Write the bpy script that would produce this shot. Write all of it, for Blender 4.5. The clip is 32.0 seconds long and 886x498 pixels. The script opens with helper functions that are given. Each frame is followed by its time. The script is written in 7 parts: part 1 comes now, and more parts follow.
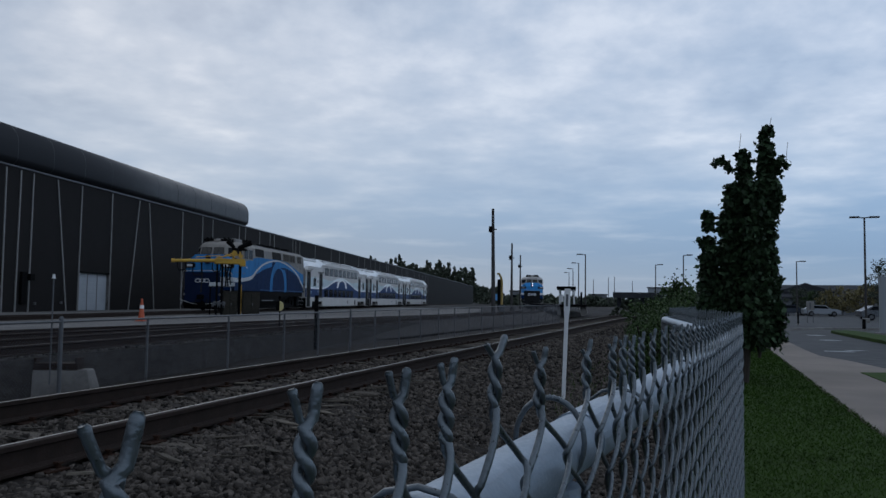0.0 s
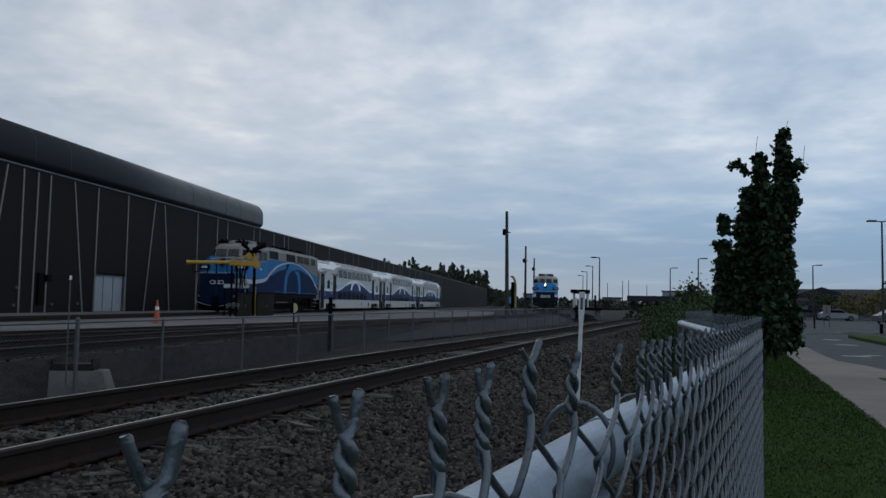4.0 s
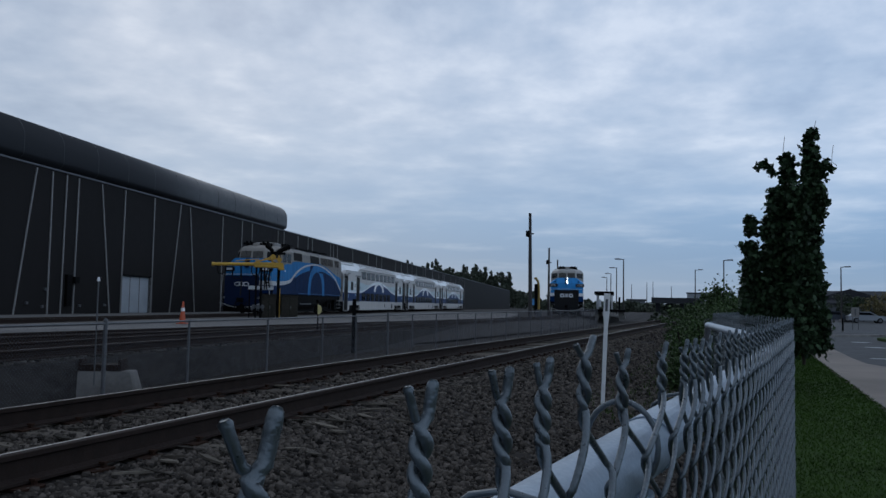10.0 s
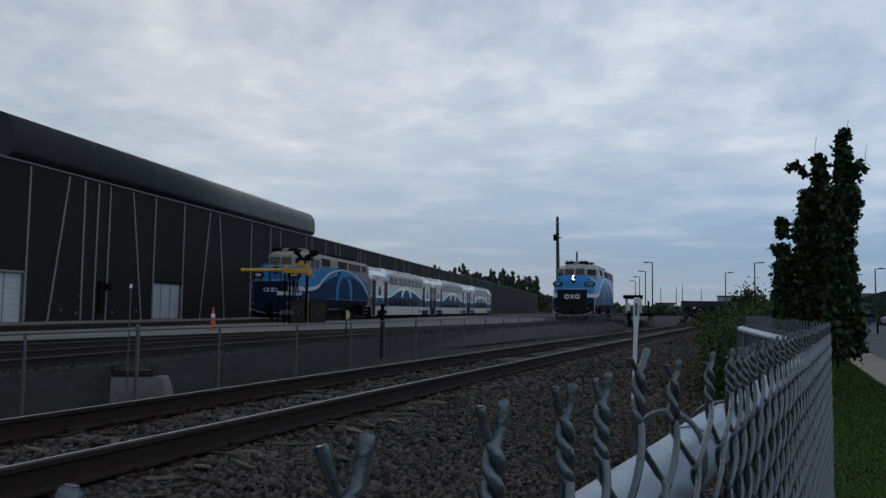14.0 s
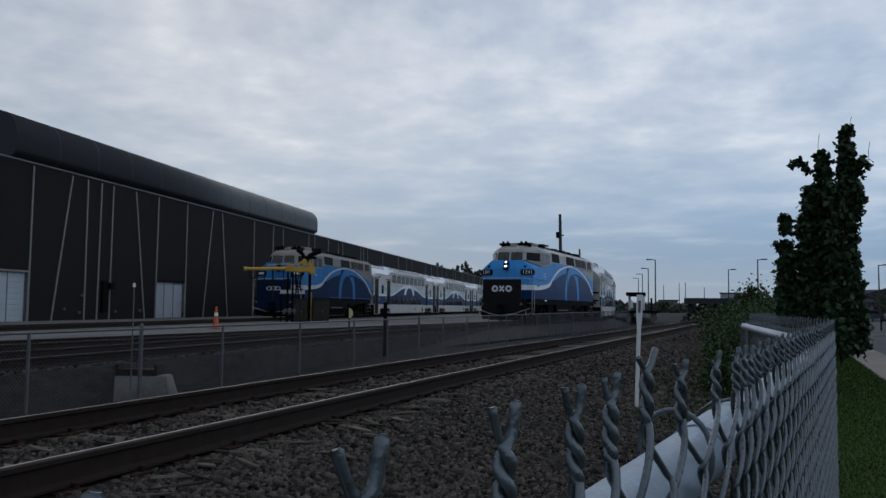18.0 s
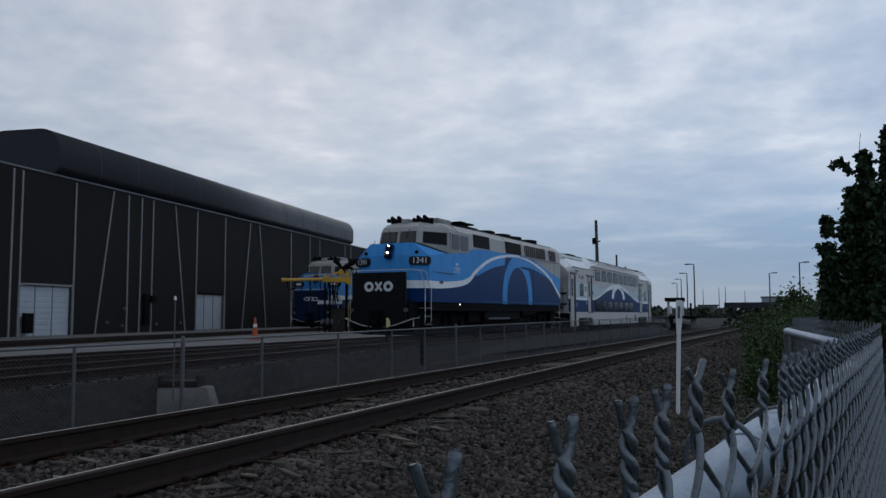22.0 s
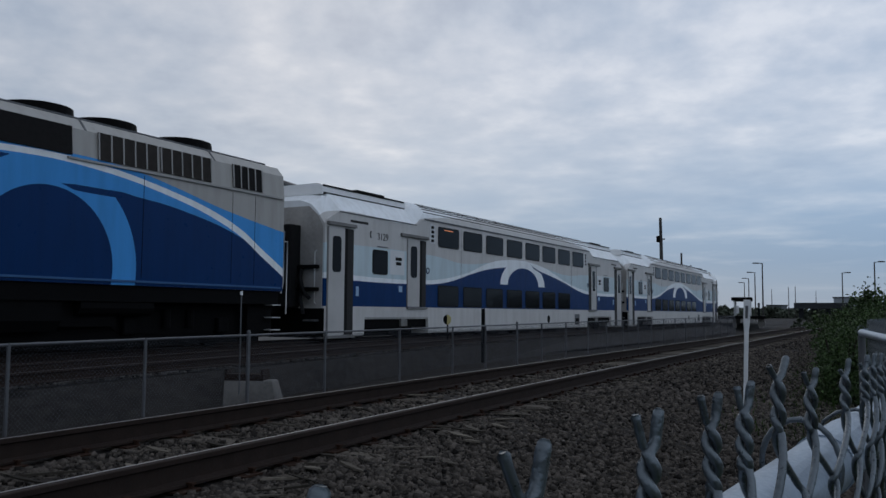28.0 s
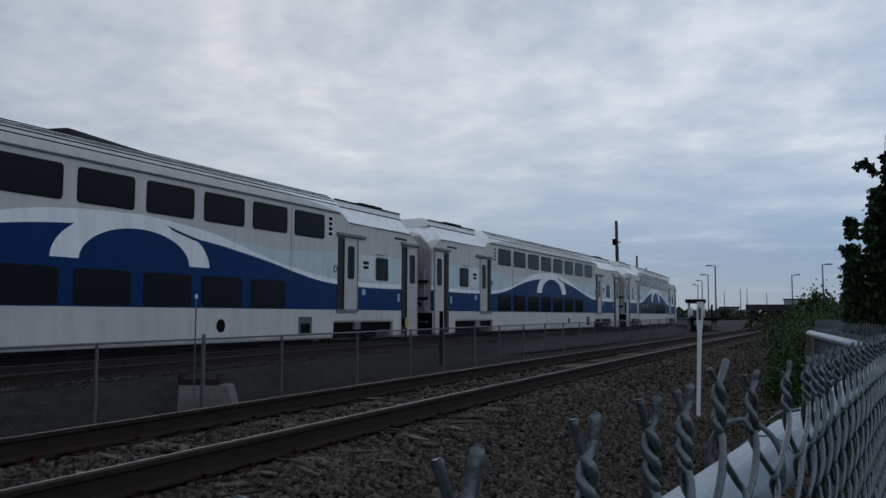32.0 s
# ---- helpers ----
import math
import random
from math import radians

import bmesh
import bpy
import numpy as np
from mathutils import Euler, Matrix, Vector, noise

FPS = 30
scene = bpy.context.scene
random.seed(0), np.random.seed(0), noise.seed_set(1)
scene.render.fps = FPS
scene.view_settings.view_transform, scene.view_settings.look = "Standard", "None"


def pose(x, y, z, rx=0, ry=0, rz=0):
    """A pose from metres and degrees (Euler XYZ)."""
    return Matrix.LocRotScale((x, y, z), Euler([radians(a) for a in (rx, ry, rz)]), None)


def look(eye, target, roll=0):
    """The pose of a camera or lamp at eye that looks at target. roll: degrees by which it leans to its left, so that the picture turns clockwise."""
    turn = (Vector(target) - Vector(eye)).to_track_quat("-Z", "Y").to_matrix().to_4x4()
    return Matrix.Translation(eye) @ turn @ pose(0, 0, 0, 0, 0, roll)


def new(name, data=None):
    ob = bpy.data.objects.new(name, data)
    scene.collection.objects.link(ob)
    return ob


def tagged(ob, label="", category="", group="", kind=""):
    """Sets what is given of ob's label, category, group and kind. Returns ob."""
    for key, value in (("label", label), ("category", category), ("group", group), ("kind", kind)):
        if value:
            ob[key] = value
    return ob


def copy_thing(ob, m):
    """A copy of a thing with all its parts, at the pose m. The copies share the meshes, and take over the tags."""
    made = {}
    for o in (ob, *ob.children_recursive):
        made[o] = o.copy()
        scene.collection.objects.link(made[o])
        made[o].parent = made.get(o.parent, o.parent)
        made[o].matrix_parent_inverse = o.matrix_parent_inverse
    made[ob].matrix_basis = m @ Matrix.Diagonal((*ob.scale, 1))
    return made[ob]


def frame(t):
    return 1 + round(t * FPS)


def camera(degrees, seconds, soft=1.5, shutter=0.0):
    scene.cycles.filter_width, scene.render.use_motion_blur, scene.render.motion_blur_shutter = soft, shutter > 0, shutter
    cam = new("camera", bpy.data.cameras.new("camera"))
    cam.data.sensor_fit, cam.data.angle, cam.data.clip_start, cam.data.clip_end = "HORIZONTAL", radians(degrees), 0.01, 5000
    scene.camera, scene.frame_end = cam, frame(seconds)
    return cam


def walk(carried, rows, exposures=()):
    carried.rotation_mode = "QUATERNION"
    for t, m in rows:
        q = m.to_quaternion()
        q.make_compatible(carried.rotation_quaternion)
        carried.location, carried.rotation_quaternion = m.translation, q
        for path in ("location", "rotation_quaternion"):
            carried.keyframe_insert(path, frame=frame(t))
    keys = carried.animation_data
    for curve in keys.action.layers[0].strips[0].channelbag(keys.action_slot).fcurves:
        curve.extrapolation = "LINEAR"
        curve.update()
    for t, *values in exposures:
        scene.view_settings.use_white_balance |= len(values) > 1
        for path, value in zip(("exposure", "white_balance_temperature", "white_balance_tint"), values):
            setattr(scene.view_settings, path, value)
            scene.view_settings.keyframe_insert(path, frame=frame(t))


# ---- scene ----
cam = camera(56.5, 32.0)
PATH = [
    (0, (-0.019, 0.065, 0.848), (-0.545, 1.991, 0.973), 0.8),
    (0.5, (-0.018, 0.065, 0.848), (-0.561, 1.986, 0.965), 0.4),
    (1, (-0.019, 0.065, 0.847), (-0.566, 1.986, 0.955), 0.2),
    (1.5, (-0.018, 0.065, 0.848), (-0.553, 1.989, 0.964), -0.0),
    (2, (-0.026, 0.071, 0.849), (-0.559, 1.995, 0.966), 0.2),
    (2.5, (-0.029, 0.074, 0.849), (-0.59, 1.99, 0.963), 0.3),
    (4.5, (-0.031, 0.07, 0.848), (-0.588, 1.986, 0.983), 1.2),
    (5, (-0.033, 0.068, 0.848), (-0.597, 1.982, 0.985), 1.3),
    (5.5, (-0.034, 0.066, 0.848), (-0.611, 1.975, 0.991), 1.3),
    (6, (-0.035, 0.066, 0.847), (-0.603, 1.979, 0.984), 1.2),
    (6.5, (-0.034, 0.068, 0.847), (-0.615, 1.977, 0.977), 1.2),
    (7, (-0.038, 0.065, 0.847), (-0.637, 1.968, 0.986), 1.0),
    (7.5, (-0.036, 0.066, 0.848), (-0.636, 1.969, 0.983), 0.7),
    (8, (-0.037, 0.065, 0.847), (-0.636, 1.968, 0.983), 0.6),
    (8.5, (-0.037, 0.067, 0.848), (-0.635, 1.971, 0.985), 0.8),
    (9, (-0.041, 0.069, 0.847), (-0.636, 1.973, 0.984), 0.9),
    (9.5, (-0.04, 0.067, 0.847), (-0.645, 1.969, 0.985), 0.9),
    (10, (-0.043, 0.068, 0.845), (-0.654, 1.968, 0.979), 1.1),
    (10.5, (-0.046, 0.067, 0.845), (-0.657, 1.967, 0.981), 1.3),
    (11, (-0.045, 0.066, 0.845), (-0.662, 1.963, 0.977), 1.1),
    (11.5, (-0.046, 0.066, 0.846), (-0.683, 1.956, 0.984), 0.8),
    (12, (-0.048, 0.063, 0.847), (-0.688, 1.952, 0.995), 0.8),
    (12.5, (-0.048, 0.063, 0.847), (-0.686, 1.953, 0.992), 0.7),
    (13, (-0.05, 0.063, 0.847), (-0.69, 1.953, 0.991), 0.9),
    (13.5, (-0.054, 0.063, 0.847), (-0.712, 1.946, 0.988), 1.0),
    (14, (-0.053, 0.061, 0.849), (-0.726, 1.939, 0.993), 0.8),
    (14.5, (-0.05, 0.06, 0.851), (-0.711, 1.942, 0.999), 0.7),
    (16.5, (-0.054, 0.063, 0.85), (-0.721, 1.944, 0.991), 0.9),
    (17, (-0.055, 0.066, 0.849), (-0.712, 1.95, 0.984), 0.7),
    (17.5, (-0.055, 0.063, 0.85), (-0.722, 1.943, 0.991), 0.6),
    (18, (-0.055, 0.06, 0.85), (-0.734, 1.936, 0.989), 0.6),
    (18.5, (-0.055, 0.063, 0.85), (-0.742, 1.936, 0.994), 0.6),
    (19, (-0.057, 0.055, 0.85), (-0.757, 1.923, 0.996), 0.5),
    (19.5, (-0.057, 0.057, 0.851), (-0.765, 1.921, 0.998), 0.3),
    (20, (-0.059, 0.055, 0.852), (-0.784, 1.913, 1.007), 0.2),
    (20.5, (-0.058, 0.054, 0.852), (-0.779, 1.913, 1.005), 0.1),
    (21, (-0.062, 0.056, 0.852), (-0.8, 1.908, 1.008), 0.0),
    (21.5, (-0.059, 0.049, 0.854), (-0.805, 1.897, 1.021), -0.1),
    (22, (-0.057, 0.047, 0.853), (-0.816, 1.891, 1.012), -0.2),
    (22.5, (-0.057, 0.046, 0.853), (-0.829, 1.885, 1.01), -0.3),
    (23, (-0.059, 0.047, 0.853), (-0.857, 1.875, 1.011), -0.2),
    (23.5, (-0.061, 0.046, 0.854), (-0.884, 1.861, 1.011), -0.3),
    (24, (-0.061, 0.044, 0.854), (-0.901, 1.853, 1.011), -0.4),
    (24.5, (-0.061, 0.043, 0.854), (-0.916, 1.845, 1.012), -0.2),
    (26.5, (-0.059, 0.043, 0.854), (-0.981, 1.81, 1.018), -0.2),
    (27, (-0.058, 0.043, 0.854), (-0.982, 1.81, 1.015), -0.3),
    (27.5, (-0.059, 0.043, 0.854), (-0.974, 1.815, 1.01), -0.1),
    (28, (-0.063, 0.046, 0.851), (-0.957, 1.829, 1.003), 0.4),
    (28.5, (-0.061, 0.046, 0.852), (-0.928, 1.842, 1.008), 0.6),
    (29, (-0.062, 0.047, 0.851), (-0.917, 1.848, 1.009), 0.6),
    (29.5, (-0.06, 0.046, 0.852), (-0.892, 1.857, 1.014), 0.6),
    (30, (-0.055, 0.043, 0.853), (-0.87, 1.862, 1.02), 0.3),
    (30.5, (-0.057, 0.041, 0.852), (-0.865, 1.864, 1.014), 0.5),
    (31, (-0.062, 0.048, 0.851), (-0.869, 1.871, 1.006), 0.5),
    (31.5, (-0.06, 0.046, 0.852), (-0.864, 1.87, 1.016), 0.5),
    (32, (-0.058, 0.047, 0.852), (-0.86, 1.872, 1.011), 0.2),
]
walk(cam, [(t, look(eye, aim, roll)) for t, eye, aim, roll in PATH],
     [(0, 0, 6200, 8), (2, 0, 6330, 7), (5.5, 0, 6450, 6), (7, 0, 6450, 7), (8, 0, 6080, 8), (9, 0, 6200, 7), (11, 0, 5850, 8), (13, 0, 6400, 7), (17, 0, 6560, 9), (19, 0, 6450, 7), (20, 0, 6580, 9), (21, 0, 6580, 9), (22, 0, 6400, 9), (24, 0, 6780, 13), (27, 0, 6530, 9), (32, 0, 6580, 9)])

# ---- light ----
SUN_EL, SUN_AZ = radians(28), radians(-35)
world = bpy.data.worlds.new("overcast_sky")
scene.world = world
world.use_nodes = True


def make_world():
    nt = world.node_tree
    nt.nodes.clear()
    L = nt.links.new
    out = nt.nodes.new("ShaderNodeOutputWorld")
    bg = nt.nodes.new("ShaderNodeBackground")
    sky = nt.nodes.new("ShaderNodeTexSky")
    sky.sky_type, sky.sun_disc = "NISHITA", False
    sky.sun_elevation, sky.sun_rotation = SUN_EL, SUN_AZ
    tc = nt.nodes.new("ShaderNodeTexCoord")
    sep = nt.nodes.new("ShaderNodeSeparateXYZ")
    L(tc.outputs["Generated"], sep.inputs[0])

    def math_(op, a, b=None, c=None, clamp=False):
        n = nt.nodes.new("ShaderNodeMath")
        n.operation, n.use_clamp = op, clamp
        for i, v in enumerate((a, b, c)):
            if v is None:
                continue
            if isinstance(v, (int, float)):
                n.inputs[i].default_value = v
            else:
                L(v, n.inputs[i])
        return n.outputs[0]
    up = math_("MAXIMUM", sep.outputs["Z"], 0.0)
    den = math_("ADD", up, 0.19)
    az = math_("ARCTAN2", sep.outputs["X"], sep.outputs["Y"])
    com = nt.nodes.new("ShaderNodeCombineXYZ")
    L(math_("MULTIPLY", az, 2.2), com.inputs[0])
    L(math_("DIVIDE", 1.0, den), com.inputs[1])

    def noise_(scale, detail, rough, dist, off):
        m = nt.nodes.new("ShaderNodeMapping")
        m.inputs["Location"].default_value = off
        L(com.outputs[0], m.inputs[0])
        n = nt.nodes.new("ShaderNodeTexNoise")
        n.inputs["Scale"].default_value = scale
        n.inputs["Detail"].default_value = detail
        n.inputs["Roughness"].default_value = rough
        n.inputs["Distortion"].default_value = dist
        L(m.outputs[0], n.inputs["Vector"])
        return n.outputs["Fac"]
    big = noise_(1.15, 3.0, 0.5, 0.0, (3.1, 1.7, 0.0))
    small = noise_(4.6, 5.0, 0.52, 0.0, (7.7, 4.2, 2.0))
    fine = noise_(10.5, 3.0, 0.5, 0.0, (1.2, 8.4, 5.0))
    mixv = math_("ADD", math_("ADD", math_("MULTIPLY", big, 0.40), math_("MULTIPLY", small, 0.42)), math_("MULTIPLY", fine, 0.18))
    ramp = nt.nodes.new("ShaderNodeValToRGB")
    cr = ramp.color_ramp
    cr.elements[0].position, cr.elements[0].color = 0.36, (0.255, 0.325, 0.455, 1)
    cr.elements[1].position, cr.elements[1].color = 0.645, (0.63, 0.665, 0.745, 1)
    e = cr.elements.new(0.46)
    e.color = (0.385, 0.455, 0.575, 1)
    e = cr.elements.new(0.55)
    e.color = (0.49, 0.545, 0.65, 1)
    L(mixv, ramp.inputs[0])
    # clearer blue-grey strip low over the horizon
    low = nt.nodes.new("ShaderNodeValToRGB")
    lr = low.color_ramp
    lr.elements[0].position, lr.elements[0].color = 0.0, (0.20, 0.29, 0.42, 1)
    lr.elements[1].position, lr.elements[1].color = 0.21, (0.42, 0.50, 0.63, 1)
    e = lr.elements.new(0.06)
    e.color = (0.165, 0.265, 0.43, 1)
    e = lr.elements.new(0.12)
    e.color = (0.235, 0.34, 0.505, 1)
    L(up, low.inputs[0])
    fac = math_("MULTIPLY", math_("SUBTRACT", up, 0.085), 7.5, clamp=True)
    wob = math_("MULTIPLY", math_("SUBTRACT", small, 0.5), 1.3)
    fac2 = math_("ADD", fac, wob, clamp=True)
    fac3 = math_("MULTIPLY", fac2, math_("MULTIPLY", up, 14.0, clamp=True))
    mx = nt.nodes.new("ShaderNodeMix")
    mx.data_type = "RGBA"
    L(fac3, mx.inputs[0])
    L(low.outputs[0], mx.inputs[6])
    L(ramp.outputs[0], mx.inputs[7])
    # a little of the clear sky shows through the cloud
    skys = nt.nodes.new("ShaderNodeMix")
    skys.data_type, skys.blend_type = "RGBA", "ADD"
    skys.inputs[0].default_value = 0.012
    L(mx.outputs[2], skys.inputs[6])
    L(sky.outputs[0], skys.inputs[7])
    L(skys.outputs[2], bg.inputs[0])
    # dusk: the cover is brightest low ahead and dims smoothly overhead and behind
    high = math_("MULTIPLY", math_("SUBTRACT", up, 0.34), 2.2, clamp=True)
    back = math_("MULTIPLY", math_("SUBTRACT", 0.55, sep.outputs["Y"]), 0.75, clamp=True)
    dim = math_("SUBTRACT", 1.0, math_("MAXIMUM", math_("MULTIPLY", high, 0.10), math_("MULTIPLY", back, 0.12)))
    side = math_("ADD", 1.0, math_("MULTIPLY", math_("ADD", sep.outputs["X"], 0.28), 0.28))
    L(math_("MULTIPLY", math_("MULTIPLY", dim, side), 0.93), bg.inputs[1])
    L(bg.outputs[0], out.inputs[0])


make_world()
sun = new("sun", bpy.data.lights.new("sun", "SUN"))
sun.data.energy, sun.data.angle, sun.data.color = 0.15, radians(40), (1.0, 0.95, 0.9)
sun.matrix_world = look((0, 0, 60), (0 - 40 * math.sin(SUN_AZ), 0 - 40 * math.cos(SUN_AZ), 60 - 40 * math.tan(SUN_EL)))
scene.view_settings.exposure = 0.0


# ---- materials ----
def mat(name, base, rough=0.7, metal=0.0, vary=0.25, scale=6.0, bump=0.2, bscale=60.0, alt=None, spread=0.0, island=False, spec=None, stain=0.0, stretch=(1, 1, 1)):
    """A procedural surface: base colour varied at two scales, fine relief, optional spread from piece to piece."""
    m = bpy.data.materials.new(name)
    m.use_nodes = True
    nt = m.node_tree
    L = nt.links.new
    b = nt.nodes["Principled BSDF"]
    b.inputs["Roughness"].default_value, b.inputs["Metallic"].default_value = rough, metal
    if spec is not None:
        b.inputs["Specular IOR Level"].default_value = spec
    tc = nt.nodes.new("ShaderNodeTexCoord")
    mp = nt.nodes.new("ShaderNodeMapping")
    mp.inputs["Scale"].default_value = stretch
    L(tc.outputs["Object"], mp.inputs[0])

    def noise_(s, d):
        n = nt.nodes.new("ShaderNodeTexNoise")
        n.inputs["Scale"].default_value, n.inputs["Detail"].default_value = s, d
        L(mp.outputs[0], n.inputs["Vector"])
        return n.outputs["Fac"]

    def mix(kind, f, a, c):
        n = nt.nodes.new("ShaderNodeMix")
        n.data_type, n.blend_type = "RGBA", kind
        for sock, v in ((n.inputs[0], f), (n.inputs[6], a), (n.inputs[7], c)):
            if isinstance(v, (int, float)):
                sock.default_value = v
            elif isinstance(v, tuple):
                sock.default_value = (*v[:3], 1)
            else:
                L(v, sock)
        return n.outputs[2]

    def ramp(f, lo, hi):
        n = nt.nodes.new("ShaderNodeMapRange")
        n.inputs["From Min"].default_value, n.inputs["From Max"].default_value = 0.3, 0.7
        n.inputs["To Min"].default_value, n.inputs["To Max"].default_value = lo, hi
        L(f, n.inputs["Value"])
        return n.outputs[0]
    big, fine = noise_(scale, 4.0), noise_(scale * 7.3, 3.0)
    col = mix("MIX", ramp(big, 0.0, 1.0), base, alt or tuple(c * (1 - vary) for c in base))
    col = mix("MIX", ramp(fine, 0.0, vary), col, tuple(min(1, c * (1 + vary)) for c in base))
    if stain:
        col = mix("MIX", ramp(noise_(scale * 0.35, 6.0), -0.5 * stain, stain), col, (0.03, 0.026, 0.022))
    if spread:
        info = nt.nodes.new("ShaderNodeNewGeometry" if island else "ShaderNodeObjectInfo")
        v = info.outputs["Random Per Island" if island else "Random"]
        n = nt.nodes.new("ShaderNodeMapRange")
        n.inputs["To Min"].default_value, n.inputs["To Max"].default_value = 1 - spread, 1 + spread
        L(v, n.inputs["Value"])
        col = mix("MULTIPLY", 1.0, col, n.outputs[0])
    L(col, b.inputs["Base Color"])
    r = ramp(fine, max(0.03, rough - min(0.1, vary * 0.5)), min(1.0, rough + min(0.12, vary * 0.5)))
    L(r, b.inputs["Roughness"])
    if bump:
        bn = nt.nodes.new("ShaderNodeBump")
        bn.inputs["Strength"].default_value, bn.inputs["Distance"].default_value = bump, 0.01
        L(noise_(bscale, 4.0), bn.inputs["Height"])
        L(bn.outputs[0], b.inputs["Normal"])
    return m


def livery(name, length, ground, layers, rough=0.32, dirt=0.25):
    """Vehicle paint: colour fields bounded by curves over the length (y) and height (z)."""
    m = mat(name, ground, rough, 0.0, 0.1, 0.8, 0.03, 30, spec=0.08)
    nt = m.node_tree
    L = nt.links.new
    b = nt.nodes["Principled BSDF"]
    tc = nt.nodes.new("ShaderNodeTexCoord")
    sp = nt.nodes.new("ShaderNodeSeparateXYZ")
    L(tc.outputs["Object"], sp.inputs[0])
    y, z = sp.outputs["Y"], sp.outputs["Z"]

    def M(op, a, c=0.0):
        n = nt.nodes.new("ShaderNodeMath")
        n.operation = op
        for i, v in enumerate((a, c)):
            if isinstance(v, (int, float)):
                n.inputs[i].default_value = v
            else:
                L(v, n.inputs[i])
        return n.outputs[0]
    yn = M("DIVIDE", y, length)

    def curve(pts):
        n = nt.nodes.new("ShaderNodeFloatCurve")
        c = n.mapping.curves[0]
        n.mapping.use_clip = False
        pts = sorted(pts)
        if pts[0][0] > 0:
            pts = [(0.0, pts[0][1])] + pts
        if pts[-1][0] < length:
            pts = pts + [(length, pts[-1][1])]
        while len(c.points) < len(pts):
            c.points.new(0.5, 0.5)
        for p, (a, h) in zip(c.points, pts):
            p.location = (a / length, h / 5.0)
        for i, p in enumerate(c.points):
            near = min([abs(p.location[0] - q.location[0]) for j, q in enumerate(c.points) if abs(i - j) == 1])
            p.handle_type = "VECTOR" if near * length < 0.4 else "AUTO"
        n.mapping.update()
        L(yn, n.inputs["Value"])
        return M("MULTIPLY", n.outputs[0], 5.0)
    col = b.inputs["Base Color"].links[0].from_socket
    for colour, kind, *a in layers:
        if kind == "band":
            lo, hi = a
            f = M("MULTIPLY", M("GREATER_THAN", z, curve(lo) if isinstance(lo, list) else lo),
                  M("LESS_THAN", z, curve(hi) if isinstance(hi, list) else hi))
        else:
            yc, zc, r1, r2, z0, y0, y1, sq = a
            d = M("SQRT", M("ADD", M("POWER", M("ABSOLUTE", M("MULTIPLY", M("SUBTRACT", y, yc), sq)), 2.0), M("POWER", M("ABSOLUTE", M("SUBTRACT", z, zc)), 2.0)))
            f = M("MULTIPLY", M("MULTIPLY", M("GREATER_THAN", d, r1), M("LESS_THAN", d, r2)),
                  M("MULTIPLY", M("GREATER_THAN", z, z0), M("MULTIPLY", M("GREATER_THAN", y, y0), M("LESS_THAN", y, y1))))
        n = nt.nodes.new("ShaderNodeMix")
        n.data_type = "RGBA"
        L(f, n.inputs[0])
        L(col, n.inputs[6])
        n.inputs[7].default_value = (*colour, 1)
        col = n.outputs[2]
    # road grime streaks
    nz = nt.nodes.new("ShaderNodeTexNoise")
    mp = nt.nodes.new("ShaderNodeMapping")
    mp.inputs["Scale"].default_value = (2.5, 2.5, 0.35)
    L(tc.outputs["Object"], mp.inputs[0])
    L(mp.outputs[0], nz.inputs["Vector"])
    nz.inputs["Scale"].default_value, nz.inputs["Detail"].default_value = 1.6, 6.0
    mr = nt.nodes.new("ShaderNodeMapRange")
    mr.inputs["From Min"].default_value, mr.inputs["From Max"].default_value, mr.inputs["To Max"].default_value = 0.42, 0.75, dirt
    L(nz.outputs["Fac"], mr.inputs["Value"])
    n = nt.nodes.new("ShaderNodeMix")
    n.data_type = "RGBA"
    L(mr.outputs[0], n.inputs[0])
    L(col, n.inputs[6])
    n.blend_type = "MULTIPLY"
    n.inputs[7].default_value = (0.50, 0.47, 0.43, 1)
    L(n.outputs[2], b.inputs["Base Color"])
    return m


def glow(name, colour, power):
    m = bpy.data.materials.new(name)
    m.use_nodes = True
    b = m.node_tree.nodes["Principled BSDF"]
    b.inputs["Base Color"].default_value = (*colour, 1)
    b.inputs["Emission Color"].default_value = (*colour, 1)
    b.inputs["Emission Strength"].default_value = power
    return m


GALV = mat("galvanised_steel", (0.28, 0.335, 0.40), 0.42, 0.55, 0.25, 40, 0.1, 400)
GALV_WIRE = mat("weathered_fence_wire", (0.116, 0.134, 0.148), 0.34, 0.65, 0.35, 30, 0.15, 300)
VEIL_WIRE = mat("dull_mesh_wire", (0.115, 0.120, 0.140), 0.6, 0.2, 0.3, 6, 0, 80)
GALV_DULL = mat("dull_galvanised", (0.105, 0.108, 0.115), 0.55, 0.3, 0.3, 6, 0.1, 80)
STONE = mat("ballast_stone", (0.062, 0.0525, 0.0445), 0.92, 0, 0.5, 12, 0.6, 70, spread=0.85, island=True, spec=0.15)
# darker than its stones: the shade in their gaps is in this colour
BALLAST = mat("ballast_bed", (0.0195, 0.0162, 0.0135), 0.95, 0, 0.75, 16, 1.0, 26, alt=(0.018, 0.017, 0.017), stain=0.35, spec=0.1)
YARD_BED = mat("dusty_yard_ballast", (0.044, 0.041, 0.039), 0.95, 0, 0.7, 1.1, 1.0, 16, alt=(0.018, 0.017, 0.0165), stain=0.3, spec=0.1, stretch=(1.5, 0.4, 1))
YARD_STONE = mat("dusty_yard_stone", (0.090, 0.084, 0.078), 0.92, 0, 0.5, 8, 0.6, 50, spread=0.85, island=True, spec=0.15)
